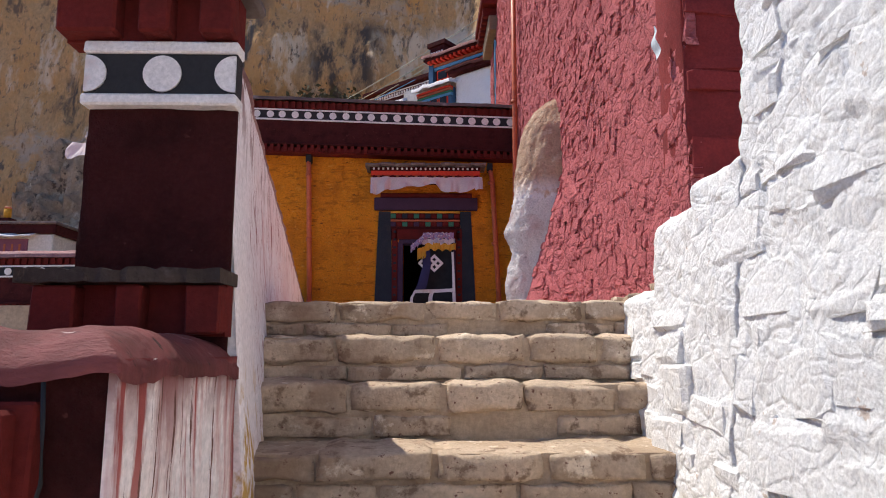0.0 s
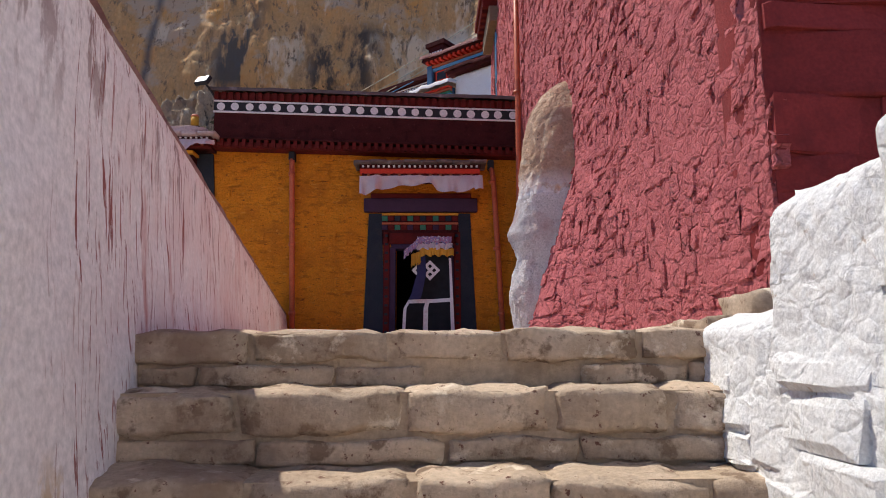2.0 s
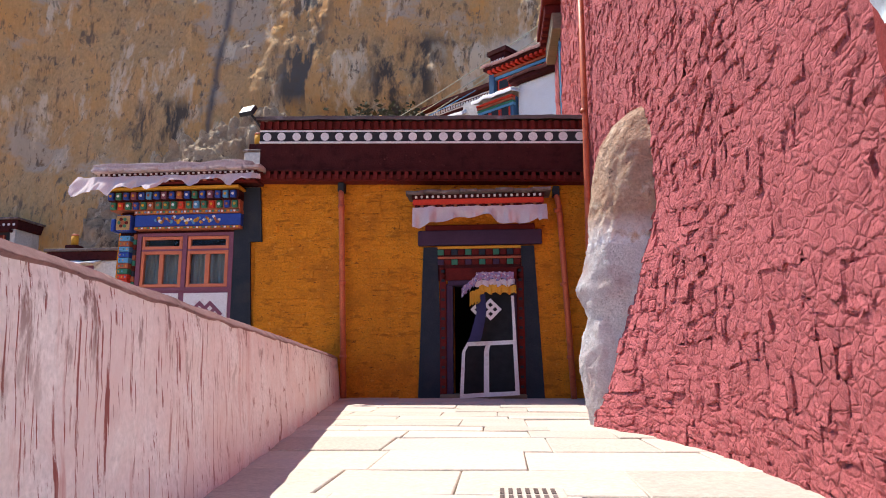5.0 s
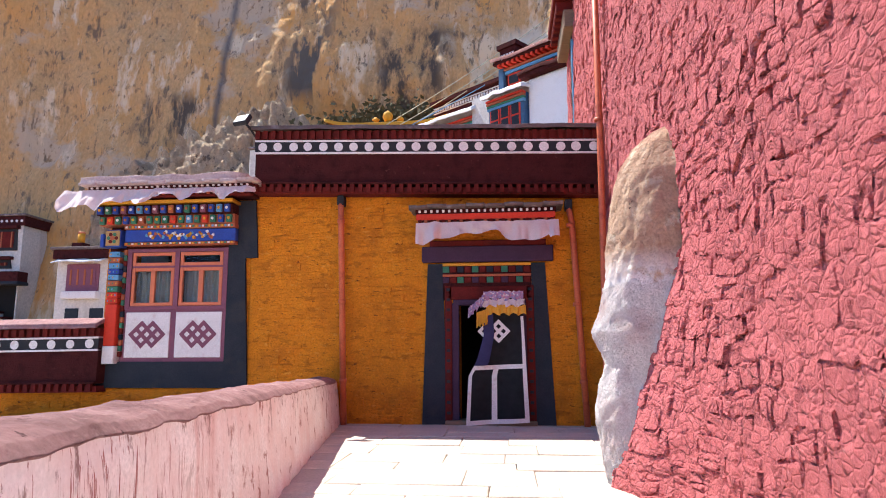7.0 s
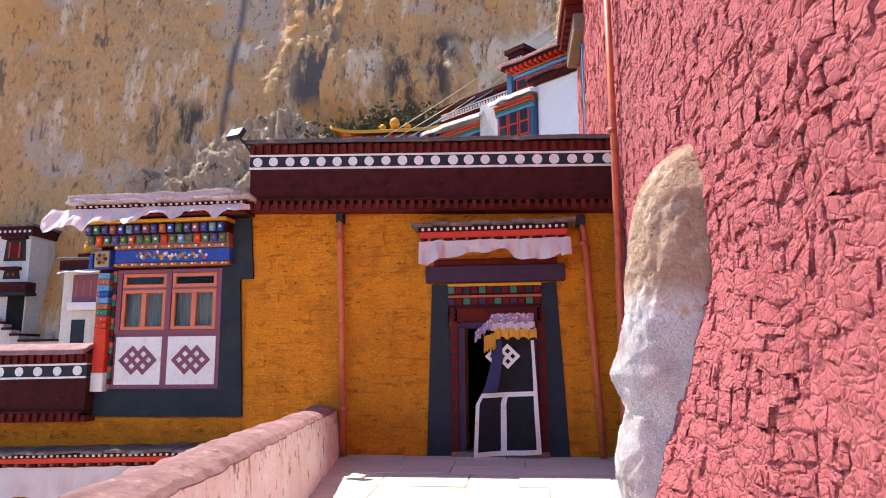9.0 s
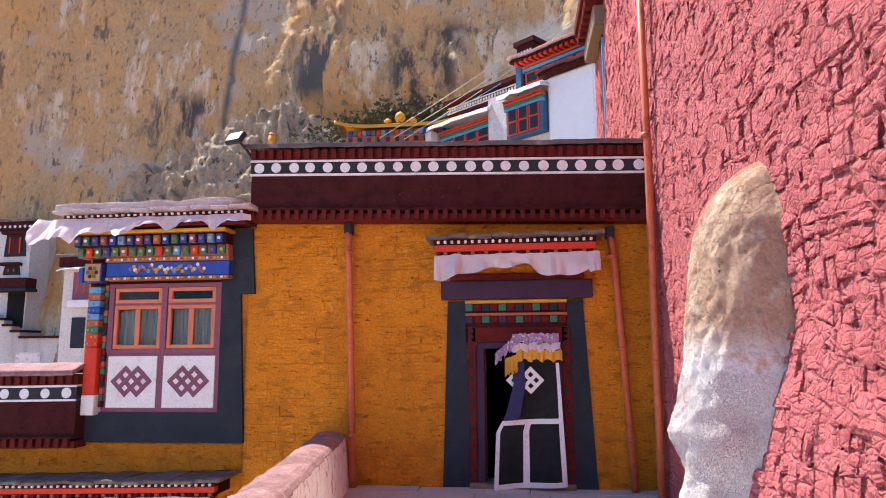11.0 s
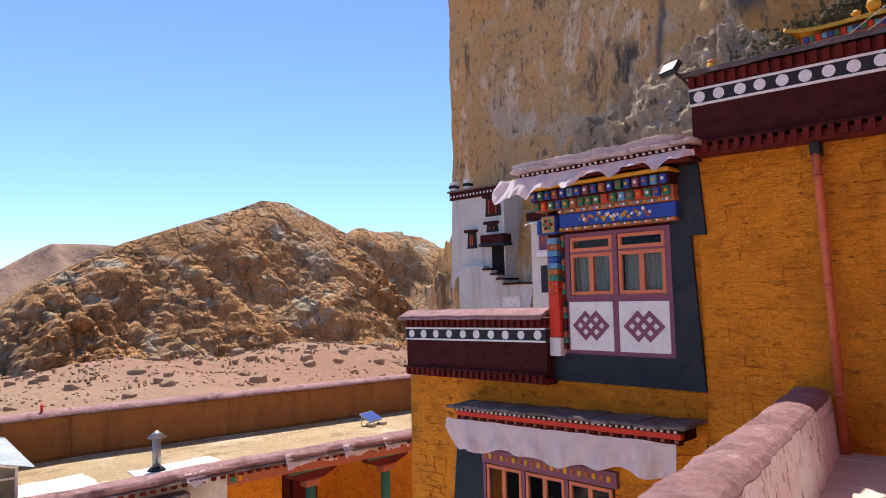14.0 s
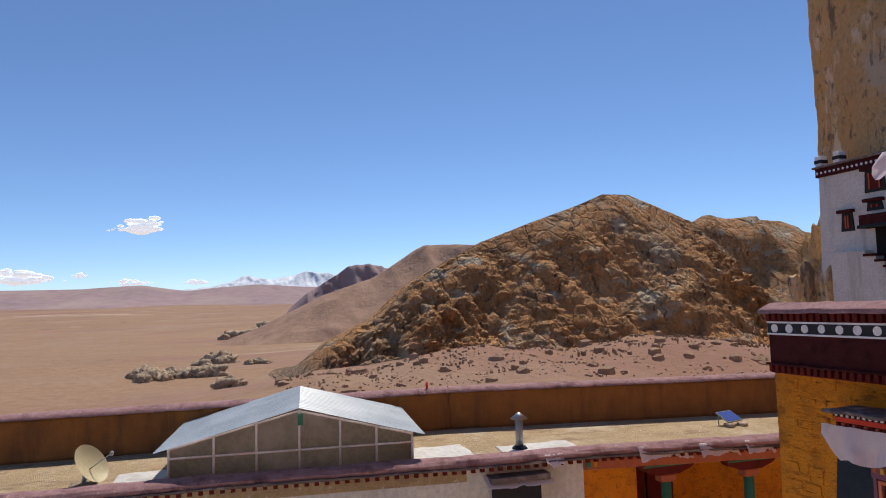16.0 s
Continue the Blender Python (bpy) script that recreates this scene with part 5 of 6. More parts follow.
part("frame", box(-5.67, -4.23, FY - 0.055, FY + 0.1, 2.57, 2.62), "mauve", bay, "mauve window frame")
part("frame", box(-5.67, -4.23, FY - 0.055, FY + 0.1, 1.70, 1.75), "mauve", bay, "mauve window frame")
def sash(x0, x1, z0, z1, y, parent, panes=1):
    s = part("sash", box(x0, x0 + 0.05, y - 0.03, y + 0.02, z0, z1, 0.004), "orange", parent, "coral painted sash")
    bars = [(x1 - 0.05, x1, z0, z1), (x0 + 0.05, x1 - 0.05, z0, z0 + 0.05), (x0 + 0.05, x1 - 0.05, z1 - 0.05, z1)]
    if panes == 2:
        m = (x0 + x1) / 2
        bars.append((m - 0.035, m + 0.035, z0 + 0.05, z1 - 0.05))
    for a, b, c, d in bars:
        part("bar", box(a, b, y - 0.029, y + 0.02, c, d, 0.004), "orange", s)
    g = part("pane", box(x0 + 0.04, x1 - 0.04, y - 0.006, y - 0.001, z0 + 0.04, z1 - 0.04), "glass", s)
    g.visible_shadow = False
for x0, x1 in ((-5.66, -4.995), (-4.905, -4.24)):
    sash(x0, x1, 2.36, 2.565, FY - 0.02, bay)
    sash(x0, x1, 1.755, 2.33, FY - 0.02, bay, 2)
    part("mullion_rail", box(x0, x1, FY - 0.05, FY + 0.08, 2.33, 2.36), "mauve", bay)
    xs, zs = np.meshgrid(np.linspace(x0, x1, 50), np.linspace(1.72, 2.36, 6), indexing="ij")
    part("net_curtain", sheet("net_curtain", xs, FY + 0.10 + 0.02 * np.sin(xs * 60) + 0.02 * fbm(xs * 8, zs, 0, 2, 5), zs), "curtain", bay, "grey net curtain")
col = part("column", box(-6.00, -5.80, FY - 0.16, FY + 0.02, 0.90, 1.16, 0.01), "white", bay, "painted column, white at its foot")
part("shaft", box(-5.99, -5.81, FY - 0.15, FY + 0.02, 1.16, 1.78, 0.01), "red", col, "bright red shaft")
for j in range(9):
    z = 1.79 + j * 0.088
    part("shaft_band", box(-5.985, -5.815, FY - 0.15, FY + 0.02, z, z + 0.08, 0.006), ("red", "red", "green", "rust", "skyblue", "blue", "skyblue", "rust", "skyblue")[j], col)
    for i in range(3):
        part("fleck", box(-5.965 + i * 0.055, -5.948 + i * 0.055, FY - 0.153, FY - 0.148, z + 0.025, z + 0.05), ("skyblue", "green", "gold")[(i + j) % 3], col)
cap = part("capital", box(-6.03, -5.79, FY - 0.21, FY + 0.02, 2.64, 2.90, 0.015), "blue", bay, "blue carved capital with a gilded flower panel")
part("flower_panel", box(-6.02, -5.80, FY - 0.218, FY - 0.20, 2.655, 2.885, 0.004), "old_gold", cap, "tan gilded panel")
for k in range(6):
    part("petal", disc(-5.91 + 0.062 * math.cos(k * 1.047), FY - 0.217, 2.77 + 0.062 * math.sin(k * 1.047), 0.028, 0.008, 8), ("red_dark", "green")[k % 2], cap)
part("flower", disc(-5.91, FY - 0.217, 2.77, 0.035, 0.012, 8), "rust", cap)
part("side_block", box(-6.12, -6.06, FY - 0.2, FY, 2.64, 2.84, 0.01), "blue", cap)
for j in range(19):
    z = 1.0 + j * 0.085
    part("inner_post_bead", box(-5.795, -5.745, FY - 0.08, FY + 0.02, z, z + 0.078, 0.006), ("red_dark", "green", "rust", "slate")[j % 4], bay)
beam = part("beam", box(-5.75, -4.02, FY - 0.16, FY + 0.02, 2.71, 2.90, 0.01), "blue", bay, "deep blue beam with gilded scrollwork")
rs = random.Random(5)
for i in range(46):
    x = -5.40 + i * 0.023
    z = 2.805 + 0.035 * math.sin(i * 1.1) + rs.uniform(-0.02, 0.02)
    part("scroll", disc(x, FY - 0.16, z, rs.uniform(0.016, 0.03), 0.008, 7), rs.choice(("gold", "rust", "gold", "white", "skyblue")), beam)
part("bead_rail", box(-5.75, -4.02, FY - 0.17, FY + 0.02, 2.66, 2.705, 0.004), "rust", bay)
part("bead_rail", box(-5.75, -4.02, FY - 0.19, FY + 0.02, 2.905, 2.965, 0.004), "rust", bay)
for i in range(34):
    x = -5.73 + i * 0.05
    part("bead", box(x, x + 0.03, FY - 0.195, FY - 0.185, 2.92, 2.95), ("white", "green", "gold", "skyblue")[i % 4], bay)
    part("bead", box(x, x + 0.03, FY - 0.178, FY - 0.168, 2.67, 2.695), ("gold", "green", "white")[i % 3], bay)
for row, (z, yy, cols) in enumerate(((2.98, 0.24, ("red", "blue", "rust", "green", "red", "skyblue")), (3.12, 0.32, ("green", "mauve", "skyblue", "mauve", "rust")))):
    part("block_rail", box(-6.15, -4.03, FY - yy + 0.05, FY + 0.02, z - 0.01, z + 0.135), "maroon" if row else "rust", bay)
    for i in range(17):
        x = -6.13 + i * 0.124
        b = part("beam_block", box(x, x + 0.085, FY - yy, FY - yy + 0.06, z, z + 0.115, 0.008), ("green", "blue")[row] if i % 2 == 0 else cols[i // 2 % len(cols)], bay)
        part("block_dot", disc(x + 0.042, FY - yy, z + 0.058, 0.022, 0.008, 8), ("rust", "gold", "white")[(i + row) % 3], b)
part("yellow_board", box(-6.2, -4.0, FY - 0.36, FY + 0.02, 3.265, 3.31, 0.006), "gold", bay, "orange-yellow board")

# lower window
low = thing("window_2", (-6.3, FY, -1.95), "lower window with coral sashes in a mauve frame", "window", kind="structure")
part("surround", poly_plate([(-7.95, -0.55), (-7.40, -0.55), (-7.40, -1.95), (-8.1, -1.95)], FY, 0.05), "slate", low, "blue-black painted surround")
part("head", box(-7.42, -5.05, FY - 0.07, FY + 0.1, -0.82, -0.60, 0.01), "mauve", low)
for i in range(20):
    part("stud", box(-7.38 + i * 0.115, -7.32 + i * 0.115, FY - 0.085, FY - 0.065, -0.74, -0.66, 0.005), "gold" if i % 2 else "rust", low)
for i in range(3):
    x0 = -7.34 + i * 0.76
    part("frame", box(x0 - 0.06, x0 - 0.01, FY - 0.06, FY + 0.1, -1.95, -0.8), "mauve", low)
    sash(x0, x0 + 0.68, -1.93, -0.84, FY - 0.02, low, 2)

# ---- boulder built into the red wall ----
def boulder_mesh(z0, z1, name, grow=0.0, ragged=0.0):
    a, k = np.meshgrid(np.linspace(0, 2 * np.pi, 140), np.linspace(0, 1, 110), indexing="ij")
    t = z0 + (z1 - z0 + ragged * (fbm(np.cos(a) * 6, np.sin(a) * 6, 0, 5, 407, 0.7) - 0.5)) * k
    left = np.interp(t, [-0.3, 0.05, 0.5, 0.8, 0.95, 1.2, 1.45, 1.9, 2.25, 2.55, 2.73, 2.87, 2.94], [0.72, 0.72, 0.65, 0.725, 0.77, 0.70, 0.745, 0.80, 0.845, 0.94, 1.05, 1.22, 1.36])
    half = np.interp(t, [-0.3, 0.5, 1.2, 2.0, 2.5, 2.82, 2.94], [0.40, 0.42, 0.50, 0.52, 0.44, 0.26, 0.02])
    ca, sa = np.cos(a), np.sin(a)
    n = ridged(ca * 1.3 + 5, sa * 1.3, t * 1.1, 5, 401) - 0.5
    f = fbm(ca * 4, sa * 4, t * 5, 5, 403) - 0.5
    g = fbm(ca * 13, sa * 13, t * 15, 3, 405) - 0.5
    r = np.clip(0.965 + 0.13 * (n - 0.12) + 0.10 * f + 0.05 * g, 0.6, 1.4) + grow
    mid = 1.42
    sq = np.sign(ca) * np.abs(ca) ** 0.92
    return sheet(name, mid + (mid - left) * r * sq * np.where(ca > 0, 0.4, 1), 7.86 + 0.80 * half * r * sa, t)
boulder = tagged(part("boulder", boulder_mesh(1.0, 2.94, "boulder"), "boulder"), "bare tan boulder standing against the red wall, whitewashed below", "boulder")
part("whitewashed_foot", boulder_mesh(-0.3, 1.56, "whitewashed_foot", 0.010, 0.10), "foot_wash", boulder, "whitewashed lower half")

# paper stuck on the red wall
xs, zs = np.meshgrid(np.linspace(0, 1, 14), np.linspace(0, 1, 20), indexing="ij")
wd = np.interp(zs, [0, 0.15, 0.4, 0.7, 1], [0.35, 0.9, 1.0, 0.6, 0.15])
tagged(part("paper_scrap", sheet("paper_scrap", 1.165 + 0.012 * np.sin(zs * 9) + 0.01 + 0 * xs, 3.86 + 0.10 * (xs - 0.5) * wd + 0.04 * (zs - 0.5), 1.60 + 0.24 * zs), "skyblue"),
       "crumpled pale blue paper scrap on the red wall", "paper")
M["paper"] = mat("pale_paper", (0.62, 0.70, 0.74), (0.55, 0.63, 0.68), 20, 0.8, 0.2, 60)
bpy.data.objects["paper_scrap"].data.materials[0] = M["paper"]

# grey ledge stones at the stair head
for i, (x0, x1, y0, y1, z0, z1) in enumerate(((0.97, 1.34, 3.34, 3.64, -0.02, 0.16), (0.66, 1.0, 3.0, 3.42, -0.03, 0.035), (0.98, 1.5, 2.85, 3.28, -0.05, 0.06))):
    tagged(part("ledge_stone", chunk(x0, x1, y0, y1, z0, z1, 60 + i, 6, 0.02, 0.12), "stone"), "rough grey stone block at the stair head", "stone", "ledge stones")

# ---- roof terrace across the courtyard ----
gh = thing("greenhouse", (-19.5, 4.7, TZ), "low greenhouse of clouded plastic panels under a pale sheet roof", "greenhouse")
GA, GB = Vector((-17.62, 1.84, TZ)), Vector((-17.12, 7.72, TZ))
gd = (GB - GA).normalized()
gn = Vector((-gd.y, gd.x, 0))
gl = (GB - GA).length
def gh_top(s):
    return np.interp(s, [0, 0.52, 1], [0.86, 1.60, 0.86])
def gpt(s, back, z):
    return GA + gd * (gl * s) + gn * back + Vector((0, 0, z))
cuts = [0, 0.175, 0.345, 0.52, 0.69, 0.845, 1]
for s in cuts:
    part("post", tube([gpt(s, 0, 0), gpt(s, 0, float(gh_top(s)))], 0.035, 6), "pale_wood", gh)
for a, b in zip(cuts, cuts[1:]):
    for lo, hi in ((None, 0.62), (0.62, None)):
        def q(s, w):
            return gpt(s, 0.03, 0.08 if w == 0 else float(gh_top(s)) - 0.05 if w == 2 else 0.62)
        w0, w1 = (0, 1) if lo is None else (1, 2)
        bm = bmesh.new()
        vs = [bm.verts.new(p) for p in (q(a, w0), q(b, w0), q(b, w1), q(a, w1))]
        bm.faces.new(vs)
        bmesh.ops.solidify(bm, geom=bm.faces[:], thickness=0.01)
        part("panel", bm, "film", gh)
    part("rail", tube([gpt(a, -0.01, 0.62), gpt(b, -0.01, 0.62)], 0.028, 6), "pale_wood", gh)
    part("rail", tube([gpt(a, -0.01, float(gh_top(a)) - 0.03), gpt(b, -0.01, float(gh_top(b)) - 0.03)], 0.03, 6), "pale_wood", gh)
for s0, s1 in ((-0.05, 0.52), (0.52, 1.05)):
    u, v = np.meshgrid(np.linspace(0, 1, 200), np.linspace(0, 1, 20), indexing="ij")
    s = s0 + (s1 - s0) * v
    bk = -0.25 + 4.3 * u
    z = np.interp(s, [-0.05, 0.52, 1.05], [0.80, 1.66, 0.82]) + 0.03 * np.sin(u * 4.5 * 2 * np.pi / 0.26) + 0.02 * fbm(u * 4, v * 3, 0, 3, 9)
    part("roof_sheet", sheet("roof_sheet", GA.x + gd.x * gl * s + gn.x * bk, GA.y + gd.y * gl * s + gn.y * bk, TZ + z), "tin", gh, "corrugated translucent roof sheet")
for s in (0, 1):
    bm = bmesh.new()
    bm.faces.new([bm.verts.new(p) for p in (gpt(s, 0, 0), gpt(s, 4.0, 0), gpt(s, 4.0, 0.84), gpt(s, 0, 0.84))])
    bmesh.ops.solidify(bm, geom=bm.faces[:], thickness=0.02)
    part("side_panel", bm, "film", gh)
part("sill", tube([gpt(0, 0, 0.05), gpt(1, 0, 0.05)], 0.06, 6), "wood", gh)
part("gable_box", box(-17.40, -17.30, 4.86, 4.98, TZ + 1.22, TZ + 1.5, 0.01), "green", gh, "small green box on the gable")
tagged(part("white_patch", chunk(-19.0, -17.3, 7.9, 9.6, TZ - 0.03, TZ + 0.03, 71, 5, 0.03), "far_white"), "patch of white rendering on the roof beside the greenhouse", "patch", kind="structure")
tagged(part("white_patch", chunk(-19.2, -17.3, 0.5, 1.7, TZ - 0.03, TZ + 0.03, 72, 5, 0.03), "far_white"), "patch of white rendering on the roof beside the greenhouse", "patch", kind="structure")

ch = thing("flue_chimney", (-17.8, 10.98, TZ), "small metal flue with a conical cowl on the roof", "chimney")
part("base", tube([(-17.8, 10.98, TZ - 0.01), (-17.8, 10.98, TZ + 0.10)], [0.26, 0.15], 14), "slate", ch)
part("pipe", tube([(-17.8, 10.98, TZ + 0.08), (-17.8, 10.98, TZ + 0.86)], 0.11, 14), "metal", ch)
part("cowl", tube([(-17.8, 10.98, TZ + 0.84), (-17.8, 10.98, TZ + 1.02)], [0.25, 0.02], 14), "metal", ch)
tagged(part("white_patch", chunk(-18.3, -17.2, 10.4, 12.6, TZ - 0.03, TZ + 0.02, 73, 5, 0.03), "far_white"), "white rendering round the flue's foot", "patch", kind="structure")

sp = thing("solar_panel", (-18.25, 18.4, TZ), "small solar panel propped on the roof", "solar panel")
m = Matrix.Translation((-18.25, 18.4, TZ + 0.26)) @ Matrix.Rotation(radians(15), 4, "Z") @ Matrix.Rotation(radians(28), 4, "Y")
part("frame", box(-0.26, 0.26, -0.36, 0.36, -0.02, 0.02, 0.006, m=m), "metal", sp)
for i in range(2):
    part("cell", box(-0.23, 0.23, -0.33 + 0.34 * i, -0.01 + 0.34 * i, 0.018, 0.026, m=m), "blue", sp, "dark blue cell sheet")
for y in (18.15, 18.65):
    part("leg", tube([(-18.45, y, TZ), (-18.43, y, TZ + 0.34)], 0.02, 6), "metal", sp)
    part("stone", chunk(-18.1, -17.8, y - 0.12, y + 0.12, TZ - 0.01, TZ + 0.12, int(y * 9), 2), "stone", sp)

dish = thing("satellite_dish", (-18.1, -0.05, TZ), "yellowed satellite dish on a rusty mount", "satellite dish")
a, r = np.meshgrid(np.linspace(0, 2 * np.pi, 40), np.linspace(0, 0.5, 12), indexing="ij")
me = sheet("bowl", r * np.cos(a), r * np.sin(a), 0.55 * r * r)
me.transform(Matrix.Translation((-18.1, 0.0, TZ + 0.52)) @ Matrix.Rotation(radians(-55), 4, "X") @ Matrix.Rotation(radians(20), 4, "Y"))
M["dish"] = mat("yellowed_dish", (0.62, 0.52, 0.30), (0.52, 0.43, 0.25), 5, 0.5, 0.1, 40)
part("bowl", me, "dish", dish)
part("mount", tube([(-18.1, -0.1, TZ), (-18.1, -0.02, TZ + 0.5)], 0.05, 8), "metal", dish)
part("arm", tube([(-18.1, 0.0, TZ + 0.42), (-18.0, 0.52, TZ + 0.78)], 0.015, 6), "metal", dish)
part("feed", box(-18.05, -17.95, 0.5, 0.58, TZ + 0.74, TZ + 0.84, 0.015), "metal", dish)
part("foot_stone", chunk(-18.4, -17.8, -0.4, 0.2, TZ - 0.02, TZ + 0.14, 90, 3), "outcrop", dish)

# its near front: coping, white wall and painted porch
EDGE = [(-17.3, -10.0), (-16.97, 3.2), (-16.40, 9.0), (-16.2, 12.8), (-15.35, 18.2), (-15.2, 21.0)]
def edge_sweep(name, prof, n=260):
    L = np.linspace(EDGE[0][1], EDGE[-1][1], n)
    X0 = np.interp(L, [e[1] for e in EDGE], [e[0] for e in EDGE])
    k = np.linspace(0, len(prof) - 1, (len(prof) - 1) * 4 + 1)
    A, B = np.meshgrid(L, k, indexing="ij")
    off = np.interp(B, range(len(prof)), [q[0] for q in prof])
    z = np.interp(B, range(len(prof)), [q[1] for q in prof])
    w = 0.06 * (fbm(A * 2.5, B, 0, 4, 501) - 0.5)
    return sheet(name, np.broadcast_to(X0[:, None], A.shape) + off + w, A, z + w)
edge = structure(part("terrace_edge", edge_sweep("terrace_edge", [(-0.55, -2.52), (-0.52, -2.36), (-0.40, -2.28), (-0.15, -2.26), (0.05, -2.30), (0.14, -2.38), (0.12, -2.46), (-0.1, -2.5)]), "pink_cap"), "rounded dusty pink roof edge with a slate lip", "trim")
part("slate_lip", edge_sweep("slate_lip", [(-0.1, -2.47), (0.18, -2.46), (0.18, -2.51), (-0.1, -2.53)]), "slab", edge)
rs = random.Random(8)
for i in range(90):
    y = -2 + i * 0.24
    x = float(np.interp(y, [e[1] for e in EDGE], [e[0] for e in EDGE]))
    part("beam_end", box(x, x + 0.10, y, y + 0.10, -2.62, -2.53), "red_dark", edge)
lw = structure(part("wall_lower_white", prism([(-17.5, -10), (-17.2, 3.2), (-16.6, 9), (-16.42, 12.2), (-17.2, 12.2), (-19, -10)], "z", -5.9, -2.52), "far_white"), "white plastered wall of the building across the court")
ww = thing("window_3", (-16.5, 10.3, -4.2), "dark window with a pale cloth canopy in the white wall", "window", kind="structure")
part("head", box(-16.60, -16.10, 9.5, 11.1, -2.92, -2.76, 0.01), "slab", ww)
part("dark_pane", box(-16.62, -16.38, 9.65, 10.95, -4.2, -2.92), "black", ww)
part("cloth", slab_mesh("cloth", lambda u, v: (-16.5 + 0.45 * v, 9.4 + 1.8 * u, -2.78 - 0.22 * v + 0.10 * (fbm(u * 6, v * 2, 0, 4, 503) - 0.5)), 40, 10, (0, 0, -0.01)), "cloth", ww, "crumpled pale cloth")
# painted porch
structure(part("porch_back", box(-18.6, -18.4, 12.2, 21, -5.9, -2.6), "yellow"), "ochre back wall of the porch")
structure(part("porch_beam", prism([(-16.35, 12.2), (-15.45, 18.0), (-15.2, 21), (-15.5, 21), (-15.8, 18), (-16.7, 12.2)], "z", -2.86, -2.60), "rust"), "painted beam over the porch", "beam")
for i in range(40):
    y = 12.25 + i * 0.21
    x = float(np.interp(y, [e[1] for e in EDGE], [e[0] for e in EDGE])) - 0.14
    part("beam_block", box(x, x + 0.06, y, y + 0.13, -2.80, -2.66, 0.005), ("green", "gold", "skyblue", "red")[i % 4], bpy.data.objects["porch_beam"])
structure(part("porch_panel", box(-16.9, -16.6, 12.25, 13.9, -5.9, -2.86), "yellow"), "ochre wall beside the porch")
def porch_column(y):
    x = float(np.interp(y, [e[1] for e in EDGE], [e[0] for e in EDGE])) - 0.35
    t = thing("porch_column", (x, y, -5.9), "green and red painted timber porch column", "column", "porch columns")
    part("shaft", tube([(x, y, -5.9), (x, y, -3.3)], 0.14, 10), "green", t)
    part("capital", box(x - 0.16, x + 0.16, y - 0.24, y + 0.24, -3.36, -3.16, 0.03), "rust", t)
    bm = prism([(y - 0.9, -2.87), (y + 0.9, -2.87), (y + 0.75, -3.02), (y + 0.35, -3.16), (y - 0.35, -3.16), (y - 0.75, -3.02)], "x", x - 0.1, x + 0.14)
    part("bracket", bm, "red_dark", t, "carved red bracket")
    part("bracket_strip", box(x + 0.14, x + 0.16, y - 0.78, y + 0.78, -2.93, -2.89), "green", t)
for y in (14.6, 17.0, 19.4):
    porch_column(y)
for i, y in enumerate((14.2, 15.2)):
    tagged(part("porch_screen", box(-18.2, -18.1, y, y + 0.9, -5.9, -3.3, 0.01), "red_dark"), "dark red lattice screen in the porch", "screen", "porch screens")
for i, (y, ln) in enumerate(((13.6, 1.6), (15.3, 1.2), (16.6, 0.9), (11.0, 0.5))):
    x = float(np.interp(y, [e[1] for e in EDGE], [e[0] for e in EDGE]))
    me = slab_mesh("cloth_scrap", lambda u, v, y=y, ln=ln, x=x, i=i: (x + 0.1 * u * (ln / 6) + 0.10 + 0.16 * v, y + ln * u, -2.33 - 0.30 * v * (0.4 + fbm(u * 5, v, i, 3, 505)) + 0.10 * (fbm(u * 8, v * 3, i, 3, 507) - 0.5)), 40, 12, (0, 0, -0.01))
    tagged(part("cloth_scrap", me, "cloth"), "crumpled pale cloth scrap lying on the roof edge", "cloth", "cloth scraps")
tagged(part("wall_post", tube([(-21.45, 9.3, -1.4), (-21.45, 9.3, -0.95)], 0.04, 8), "red"), "short red post on the terrace wall", "post")

# ---- monastery buildings above ----
MU = Matrix(((0.77, 0.64, 0, -0.14), (-0.64, 0.77, 0, 29.4), (0, 0, 1, 0), (0, 0, 0, 1)))
def upper(name, s0, s1, d0, d1, z0, z1, material, parent, label="", bev=0.0):
    return part(name, box(s0, s1, d0, d1, z0, z1, bev, m=MU), material, parent, label)
def lumpy_cover(name, s0, s1, d0, d1, z, material, parent, seed, label=""):
    me = slab_mesh(name, lambda u, v: (s0 + (s1 - s0) * u, d0 + (d1 - d0) * v, z + 0.16 * np.sin(v * math.pi) + 0.20 * (fbm(u * 6, v * 3, seed, 4, seed) - 0.5)), 40, 10, (0, 0, -0.16))
    me.transform(MU)
    return part(name, me, material, parent, label)
house = thing("monastery_house", (0, 31, 6.0), "whitewashed monastery house with painted windows below the cliff", "house")
upper("wall", -1.6, 4.4, 0.0, 5.0, 4.0, 12.2, "far_white", house)
upper("wall", -5.6, -1.6, 0.6, 5.0, 4.0, 11.5, "far_white", house)
upper("wall", -6.7, -0.6, 2.6, 6.0, 11.0, 13.95, "maroon", house, "maroon parapet wall")
upper("roof", -6.8, -0.5, 2.35, 6.2, 13.95, 14.15, "maroon", house, "dark maroon roof edge")
for z in (13.50, 13.78):
    upper("strip", -6.7, -0.6, 2.55, 2.61, z, z + 0.05, "white", house)
for i in range(34):
    upper("dot", -6.6 + i * 0.18, -6.5 + i * 0.18, 2.56, 2.61, 13.59, 13.73, "white", house)
tower = upper("tower", 1.62, 3.75, -0.14, 3.0, 4.0, 12.12, "white_stone", house, "bright whitewashed tower wall", 0.08)
